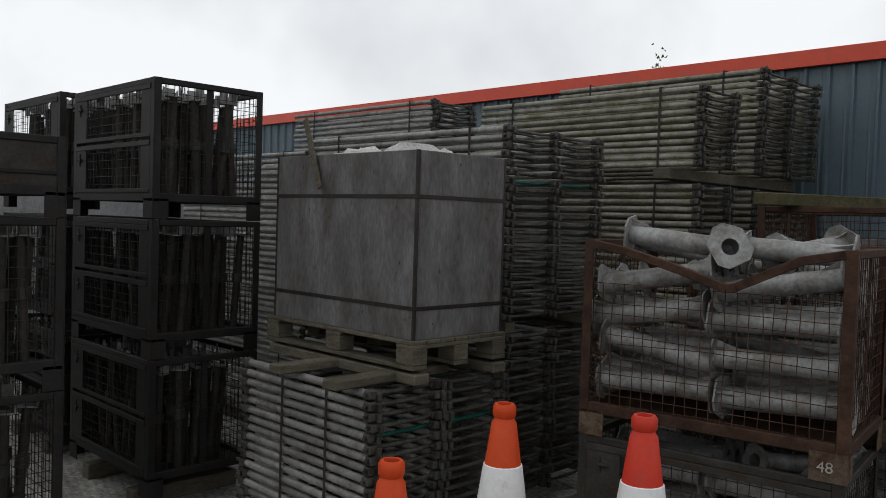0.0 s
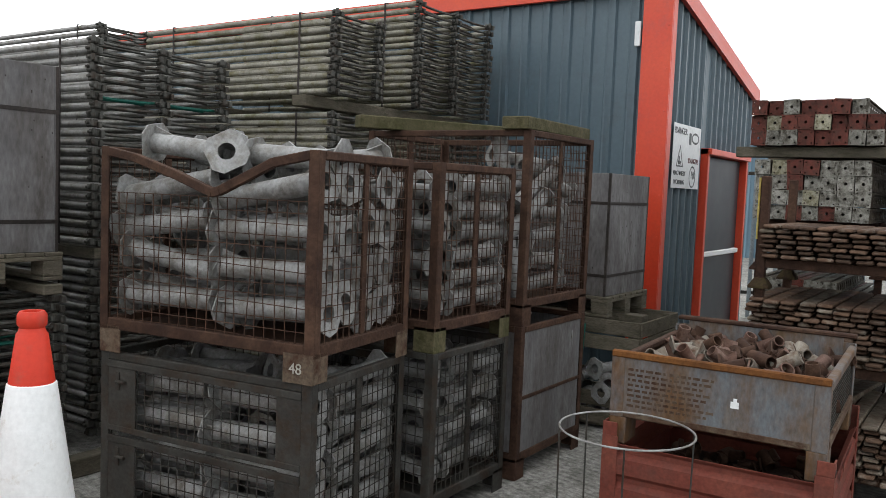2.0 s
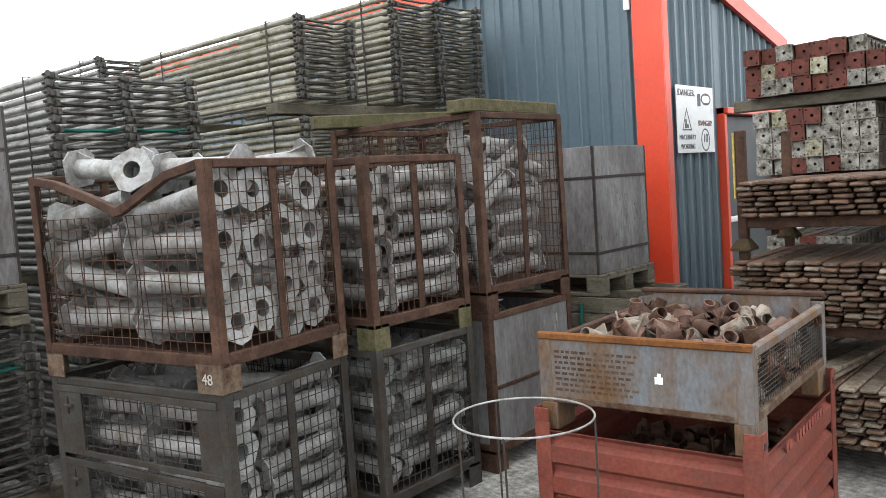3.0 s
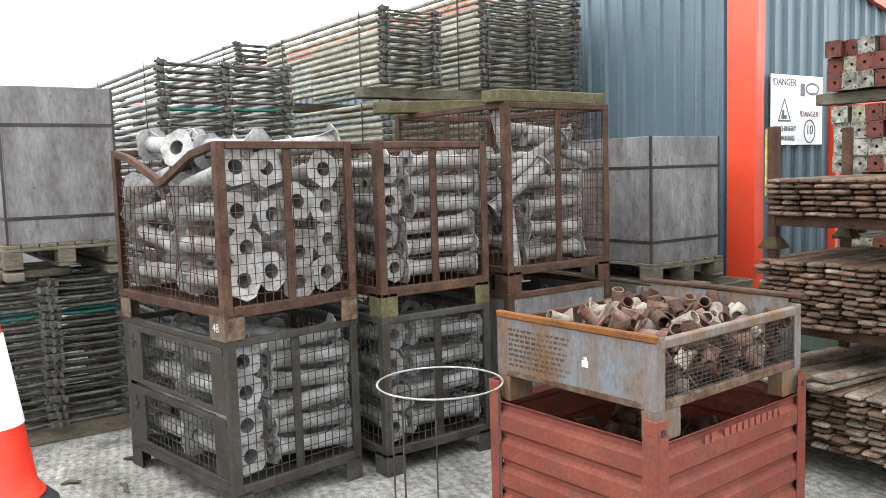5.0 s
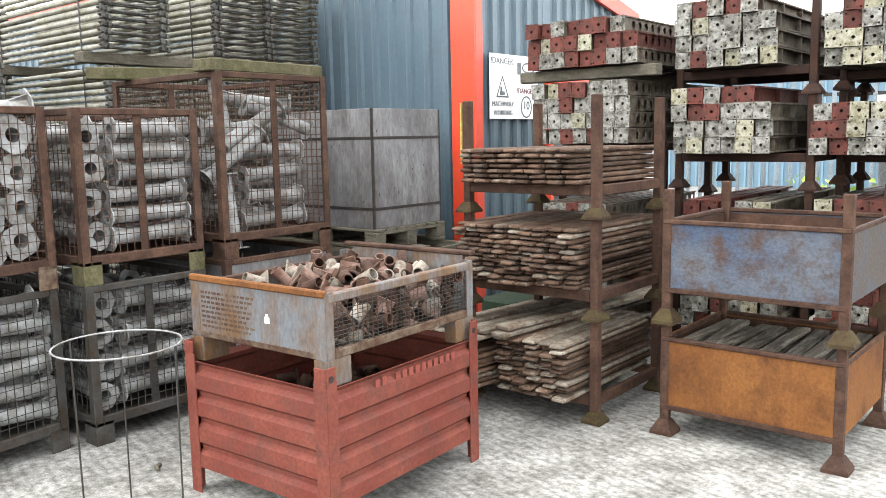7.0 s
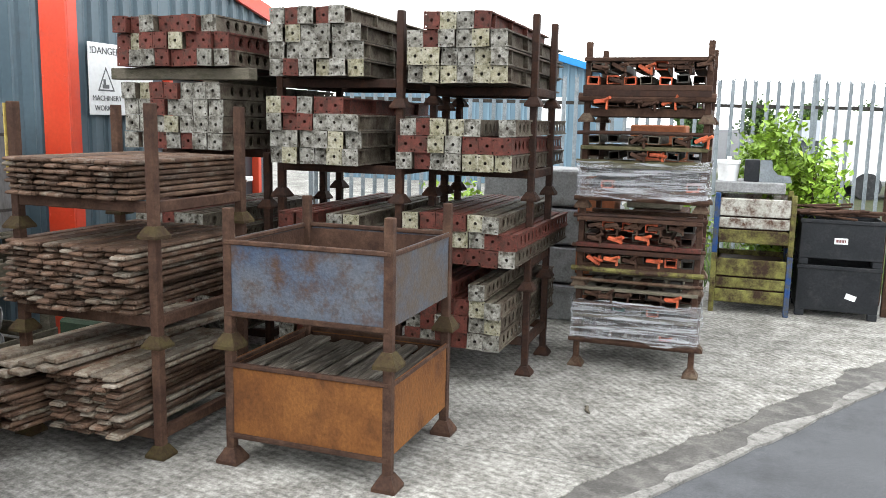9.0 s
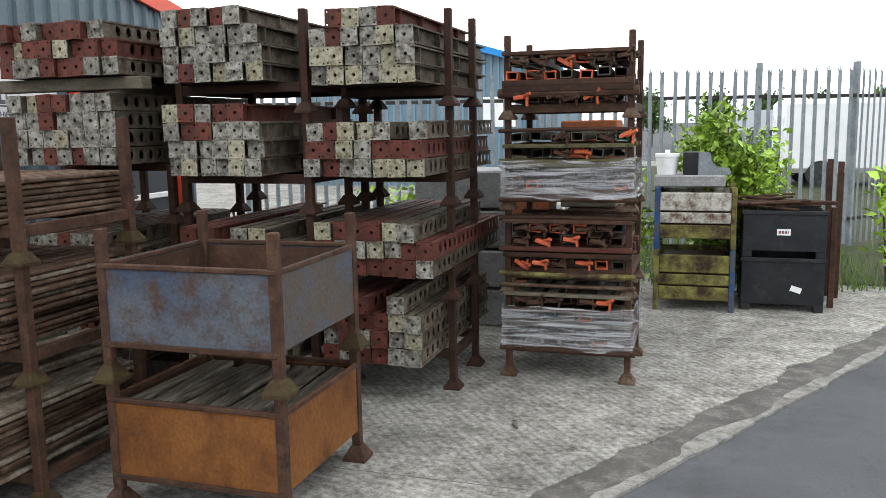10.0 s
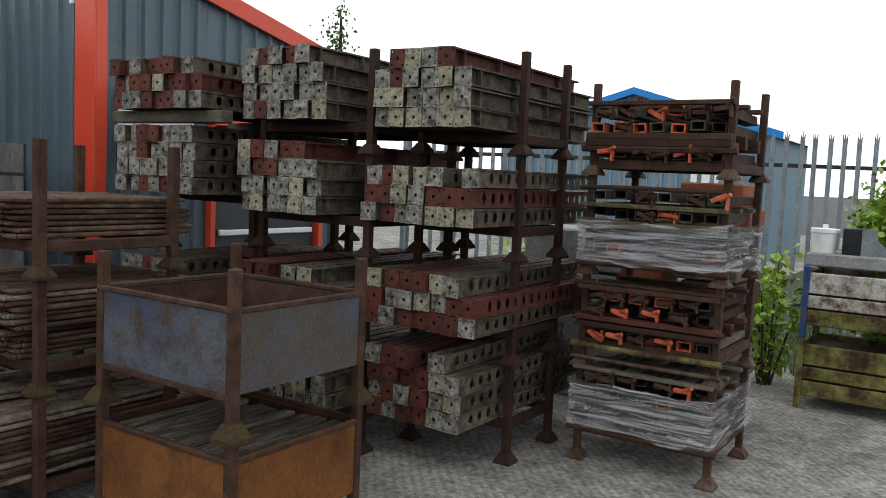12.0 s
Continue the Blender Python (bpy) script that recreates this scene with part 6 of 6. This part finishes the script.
def dark_bin(z, h, label):
    t = thing("storage_box", label, "box", "dark storage boxes", pose(5.2, 11.82, z))
    for s in (-1, 1):
        part("long_side", Mesh().box(-0.34, s * 0.3, 0.06, 0.34, s * 0.285, h, 0.006), DARKBOX, t)
        part("end_side", Mesh().box(s * 0.34, -0.284, 0.06, s * 0.325, 0.284, h, 0.006), DARKBOX, t)
        part("rim", Mesh().box(-0.352, s * 0.312, h - 0.03, 0.352, s * 0.284, h + 0.004, 0.005), DARKBOX, t)
        for q in (-1, 1):
            part("foot", Mesh().box(s * 0.34, q * 0.3, 0.0, s * 0.26, q * 0.22, 0.06, 0.006), DARKBOX, t)
    part("floor_plate", Mesh().box(-0.33, -0.28, 0.06, 0.33, 0.28, 0.075), DARKBOX, t)
    return t


d0 = dark_bin(0.0, 0.47, "dark grey storage box standing on the concrete")
part("torn_label", Mesh().box(0.0, -0.303, 0.2, 0.09, -0.3005, 0.25, 0, pose(0, 0, 0, 0, 18, 0)), WHITEM, d0, "torn white label")
d1 = dark_bin(0.475, 0.41, "dark grey storage box with a small white label, on another box")
part("label_plate", Mesh().box(-0.06, -0.303, 0.2, 0.05, -0.3005, 0.255), WHITEM, d1, "white label with red lettering")
part("label_mark", Mesh().box(-0.045, -0.305, 0.215, -0.026, -0.3032, 0.24).box(-0.021, -0.305, 0.215, -0.003, -0.3032, 0.24).box(0.002, -0.305, 0.215, 0.02, -0.3032, 0.24).box(0.025, -0.305, 0.215, 0.034, -0.3032, 0.24), INKRED, d1, "small red marks")
for i in range(26):
    x, y = 4.85 + R.uniform(0, 0.55), 11.55 + R.uniform(0, 0.5)
    an = R.uniform(-0.5, 0.5)
    solo("rusty_bar", Mesh().tube((x - 0.3 * math.cos(an), y - 0.3 * math.sin(an), 0.9 + R.uniform(0, 0.07)), (x + 0.3 * math.cos(an), y + 0.3 * math.sin(an), 0.9 + R.uniform(0, 0.09)), 0.011, 6), RUST, "loose rusty steel bar heaped on a box", "bar", "heaped rusty bars")
for x, y, h in ((4.95, 12.25, 1.25), (5.62, 12.3, 1.3), (5.7, 12.2, 1.28), (5.6, 11.75, 0.9), (4.86, 12.3, 1.15)):
    solo("rusty_post", Mesh().box(x, y, 0, x + 0.05, y + 0.05, h, 0.004), RUST, "rusty steel post standing beside storage boxes", "post", "rusty posts")


# ---- palisade fence ----
FY = 12.8


def pale_mesh(h):
    b = Mesh()
    w = 0.026
    prof = [(-w, -0.006), (-0.012, 0.005), (0.012, 0.005), (w, -0.006), (0.012, 0.0), (-0.012, 0.0)]
    z0, z1 = 0.04, h - 0.09
    b.add([(x, y, z) for z in (z0, z1) for x, y in prof], [(i, (i + 1) % 6, 6 + (i + 1) % 6, 6 + i) for i in range(6)] + [tuple(range(5, -1, -1)), tuple(range(6, 12))])
    for x0, dx in ((-0.016, -0.014), (0.0, 0.0), (0.016, 0.014)):
        hh = 0.09 if x0 == 0.0 else 0.06
        b.add([(x0 - 0.008, 0, z1), (x0 + 0.008, 0, z1), (x0 + dx, -0.012 if dx else 0, z1 + hh), (x0 - 0.008, 0.004, z1), (x0 + 0.008, 0.004, z1), (x0 + dx, -0.008 if dx else 0.004, z1 + hh)],
              [(0, 1, 2), (5, 4, 3), (0, 3, 4, 1), (1, 4, 5, 2), (2, 5, 3, 0)])
    return mesh_of("pale", b, FENCEM)


def palisade(p, q, h, label, post_every=2.7):
    p, q = Vector(p), Vector(q)
    ln = (q - p).length
    ang = math.degrees(math.atan2(q.y - p.y, q.x - p.x))
    t = thing("palisade_fence", label, "fence", "palisade fences", pose(p.x, p.y, 0, 0, 0, ang))
    me = pale_mesh(h)
    n = int(ln / 0.148)
    for i in range(n):
        o = part("pale", me, None, t)
        o.matrix_basis = pose((i + 0.5) * ln / n, -0.03, R.uniform(-0.006, 0.006), 0, R.uniform(-0.4, 0.4), 0)
    for z in (0.35, h - 0.42):
        part("rail", Mesh().box(0, -0.022, z, ln, 0.02, z + 0.045, 0.003), GREYPAINT, t, "dark horizontal rail")
    for i in range(int(ln / post_every) + 1):
        x = min(i * post_every, ln)
        part("fence_post", Mesh().box(x - 0.028, -0.02, 0, x + 0.028, 0.06, h + 0.03, 0.004), FENCEM, t)
    return t


palisade((-1.0, 13.1), (2.6, 14.37), 2.36, "galvanised steel palisade fence behind the racks")
palisade((2.62, 14.38), (6.35, 15.7), 2.36, "galvanised steel palisade fence behind green bushes")
palisade((6.37, 15.73), (10.6, 21.4), 2.36, "galvanised palisade fence running away beside the road")


# ---- leaves, bushes, weeds ----
def leafy(name, x, y, z0, h, rad, n, mat, label, leaf=0.06, stems=9, seed=1, category="bush", narrow=False):
    rng = random.Random(seed)
    t = thing(name, label, category, "", pose(x, y, z0))
    sb2, lb = Mesh(), Mesh()
    tips = []
    for s in range(stems):
        an, rr = 2 * math.pi * s / stems + rng.uniform(-0.3, 0.3), rad * rng.uniform(0.3, 1.0)
        p, q = Vector((0.05 * math.cos(an), 0.05 * math.sin(an), 0)), Vector((rr * math.cos(an), rr * math.sin(an), h * rng.uniform(0.55, 1.0)))
        mid = p.lerp(q, 0.5) + Vector((0, 0, 0.1 * h))
        sb2.tube(p, mid, 0.014, 6, 0.009).tube(mid, q, 0.009, 6, 0.003)
        tips += [(p, mid, q)]
    for i in range(n):
        p, mid, q = rng.choice(tips)
        f = rng.random() ** 0.6
        c = (p.lerp(mid, f * 2) if f < 0.5 else mid.lerp(q, f * 2 - 1)) + Vector((rng.gauss(0, 0.3 * rad), rng.gauss(0, 0.3 * rad), rng.gauss(0, 0.07 * h)))
        if c.z < 0.03:
            continue
        s = leaf * rng.uniform(0.6, 1.25)
        m = Matrix.Translation(c) @ Euler((rng.uniform(-0.9, 0.9), rng.uniform(-1.2, 0.2), rng.uniform(0, 6.28))).to_matrix().to_4x4()
        w = s * (0.22 if narrow else 0.34)
        lb.add([(0, 0, 0), (s * 0.45, w, 0.12 * s), (s, 0, 0.02 * s), (s * 0.45, -w, 0.12 * s), (s * 0.5, 0, 0)], [(0, 4, 1), (1, 4, 2), (2, 4, 3), (3, 4, 0)], m)
    part("stems", sb2, BARK, t, smooth=True)
    part("leaves", lb, mat, t)
    return t


leafy("laurel_bush", 4.66, 12.35, 0.0, 1.72, 0.3, 8500, LEAF, "bright green leafy laurel bush in front of the fence", 0.075, 14, 3)
leafy("laurel_bush", 5.0, 12.35, 0.0, 1.5, 0.25, 1300, LEAF, "bright green leafy shoots beside a laurel bush", 0.085, 8, 5)
leafy("small_bush", 3.75, 12.0, 0.0, 1.15, 0.3, 800, LEAF, "small bright green bush behind the racks", 0.08, 8, 8)
leafy("small_bush", 1.6, 11.9, 0.0, 1.1, 0.5, 900, LEAF, "low green bush behind the beam racks", 0.08, 8, 9)
leafy("sapling", 6.35, 13.0, 0.0, 1.3, 0.22, 170, LEAF, "thin green sapling with sparse leaves by the fence", 0.13, 5, 12, "sapling")
leafy("weeds", 0.35, 9.4, 0.0, 0.35, 0.25, 260, GRASS, "straggly green weeds at the foot of the shed wall", 0.08, 9, 14, "weeds", True)
gb = Mesh()
rg = random.Random(4)
for i in range(5200):
    if i < 2600:
        x, y = rg.uniform(5.6, 11), rg.uniform(12.6, 22)
        if x < 5.9 + (y - 13.3) * 0.3:
            continue
    else:
        x, y = rg.uniform(3.2, 6.2), rg.uniform(12.5, 17)
    s = rg.uniform(0.06, 0.22)
    an = rg.uniform(0, 6.28)
    dx, dy = 0.008 * math.cos(an), 0.008 * math.sin(an)
    lx, ly = rg.uniform(-0.06, 0.06), rg.uniform(-0.06, 0.06)
    gb.add([(x - dx, y - dy, 0), (x + dx, y + dy, 0), (x + lx, y + ly, s)], [(0, 1, 2)])
solo("grass", gb, GRASS, "rough uncut grass along the foot of the fence", "grass", kind="stuff")
sv = Mesh()
for i in range(40):
    for j in range(40):
        sv.v.append((2.0 + 0.5 * i, FY + 0.1 + 0.6 * j, 0.012 + 0.02 * noise.noise((i * 0.7, j * 0.7, 0))))
for i in range(39):
    for j in range(39):
        sv.f.append((i * 40 + j, (i + 1) * 40 + j, (i + 1) * 40 + j + 1, i * 40 + j + 1))
solo("lawn", sv, material("rough_verge", (0.06, 0.085, 0.03), (0.12, 0.15, 0.06), 0.9, 0, 2, 0.3, (0.16, 0.13, 0.085), 0.35, 1.5), "rough green verge behind the fence", "ground", kind="structure")

# ---- beyond the fence ----
far = thing("far_warehouse", "distant blue-grey steel warehouse with bright blue gable trim", "building", "", pose(-2.8, 25.7, 0))
fw = Mesh()
fw.add([(-4, 0, 0), (3.6, 0, 0), (3.6, 0, 3.0), (0.0, 0, 4.08), (-4, 0, 2.9), (-4, 4, 0), (3.6, 4, 0), (3.6, 4, 3.0), (0.0, 4, 4.08), (-4, 4, 2.9)],
       [(0, 1, 2, 3, 4), (9, 8, 7, 6, 5), (1, 6, 7, 2), (5, 0, 4, 9)])
part("wall", fw, FARBLUE, far)
rbf = Mesh()
for i in range(38):
    x = -4 + 0.2 * i
    zt = 4.08 - 0.3056 * abs(x)
    rbf.box(x, -0.04, 0, x + 0.05, -0.005, zt - 0.02)
part("cladding_ribs", rbf, FARBLUE, far)
part("roof", Mesh().add([(-4.2, -0.2, 2.84), (0, -0.2, 4.1), (0, 4.2, 4.1), (-4.2, 4.2, 2.84), (3.8, -0.2, 2.96), (3.8, 4.2, 2.96)], [(0, 1, 2, 3), (1, 4, 5, 2)]), FARBLUE, far)
part("gable_trim", Mesh().add([(-4.2, -0.25, 2.8), (0, -0.25, 4.06), (3.8, -0.25, 2.92), (3.8, -0.25, 3.1), (0, -0.25, 4.24), (-4.2, -0.25, 2.98), (-4.2, -0.1, 2.98), (0, -0.1, 4.24), (3.8, -0.1, 3.1)],
                              [(0, 1, 4, 5), (1, 2, 3, 4), (5, 4, 7, 6), (4, 3, 8, 7)]), FARTRIM, far, "bright blue trim")
part("far_window", Mesh().box(1.6, -0.06, 1.6, 2.6, -0.045, 2.4), WHITEM, far, "pale wall panel")


def van(x, y, rz, mat, label):
    t = thing("parked_van", label, "van", "parked vans", pose(x, y, 0, 0, 0, rz))
    part("body", Mesh().box(-2.3, -0.9, 0.35, 1.4, 0.9, 2.15, 0.12).box(1.3, -0.88, 0.35, 2.3, 0.88, 1.25, 0.12), mat, t)
    part("cab", Mesh().add([(1.35, -0.85, 1.2), (2.0, -0.85, 1.2), (1.5, -0.8, 2.05), (1.35, -0.8, 2.05), (1.35, 0.85, 1.2), (2.0, 0.85, 1.2), (1.5, 0.8, 2.05), (1.35, 0.8, 2.05)],
                           [(0, 1, 2, 3), (7, 6, 5, 4), (1, 5, 6, 2), (2, 6, 7, 3)]), VANDARK, t, "dark glass cab")
    for wx in (-1.5, 1.5):
        for wy in (-0.85, 0.85):
            part("wheel", Mesh().tube((wx, wy - 0.1, 0.33), (wx, wy + 0.1, 0.33), 0.33, 16), RUBBER, t)
    return t


van(8.6, 27.0, 8, VANWHITE, "white van parked far beyond the fence")
van(13.5, 29.0, 5, VANWHITE, "white van parked far beyond the fence")
sh = thing("low_shed", "long low pale-roofed shed beyond the fence", "building", "", pose(19, 40, 0))
part("wall", Mesh().box(-13, 0, 0, 14, 8, 1.25), material("far_shed_wall", (0.3, 0.34, 0.4), (0.38, 0.42, 0.48), 0.7), sh)
part("roof", Mesh().add([(-13.3, -0.4, 1.25), (14.3, -0.4, 1.25), (14.3, 4, 2.1), (-13.3, 4, 2.1), (14.3, 8.4, 1.25), (-13.3, 8.4, 1.25)], [(0, 1, 2, 3), (3, 2, 4, 5)]), material("far_shed_roof", (0.45, 0.5, 0.56), (0.52, 0.57, 0.62), 0.6), sh)


def tree(x, y, h, seed, label="distant dark green leafy tree beyond the fence", spread=0.33, low=0.45, n=2600, leaf=0.26):
    rng = random.Random(seed)
    t = thing("tree", label, "tree", "far trees", pose(x, y, 0))
    tb = Mesh().tube((0, 0, 0), (0.1, 0, h * low), 0.2, 8, 0.12).tube((0.1, 0, h * low), (0.05, 0, h * 0.97), 0.12, 8, 0.02)
    lb = Mesh()
    cl = []
    for i in range(9):
        a2, f = rng.uniform(0, 6.28), rng.uniform(low, 0.95)
        rr = h * spread * rng.uniform(0.3, 1.0) * (1.25 - f)
        q = Vector((math.cos(a2) * rr, math.sin(a2) * rr, h * f))
        tb.tube((0.1, 0, h * max(0.25, f - 0.25)), q, 0.06, 6, 0.015)
        cl.append(q)
    for i in range(n):
        c = rng.choice(cl) + Vector((rng.gauss(0, 0.3 * spread * h), rng.gauss(0, 0.3 * spread * h), rng.gauss(0, 0.075 * h)))
        m = Matrix.Translation(c) @ Euler((rng.uniform(0, 6), rng.uniform(0, 6), rng.uniform(0, 6))).to_matrix().to_4x4()
        s = leaf * rng.uniform(0.45, 1.0)
        lb.add([(0, 0, 0), (s * 0.5, s * 0.4, 0.05), (s, 0, 0), (s * 0.5, -s * 0.4, 0.05)], [(0, 1, 2, 3)], m)
    part("trunk", tb, BARK, t)
    part("crown", lb, LEAFDARK, t)


tree(-15.6, 28.4, 7.9, 77, "tall slim tree with thin foliage behind the shed", 0.1, 0.6, 480, 0.2)
for i, (x, y, h) in enumerate(((5.0, 58, 3.2), (8.0, 60, 3.4), (11, 57, 2.9), (14.5, 60, 3.2), (18, 58, 3.0), (21, 59, 3.2), (27, 60, 3.2), (33, 61, 3.4), (39, 60, 3.4), (46, 62, 3.6), (1, 61, 3.4))):
    tree(x, y, h, 20 + i)
drop(PROP), drop(PROPS)

# litter on the concrete
for i, (x, y, l, mt) in enumerate(((-0.9, 3.75, 0.16, WOODGREY), (-1.3, 3.9, 0.12, RUSTDARK), (-1.15, 3.55, 0.1, WOODGREY), (3.55, 8.2, 0.12, WOODGREY), (0.35, 4.9, 0.08, WOODGREY), (5.3, 12.4, 0.3, WOODGREY), (6.1, 13.1, 0.35, WOODGREY))):
    b = Mesh()
    b.pipe([(-l / 2, 0, 0.008), (-l * 0.1, 0.01, 0.013), (l * 0.3, -0.006, 0.011), (l / 2, 0.004, 0.007)], (0.006, 0.012, 0.011, 0.005), 6)
    solo("debris", b, mt, "small splinter of wood or rust lying on the concrete", "debris", "yard litter", pose(x, y, 0.001, 0, 0, 37 * i))
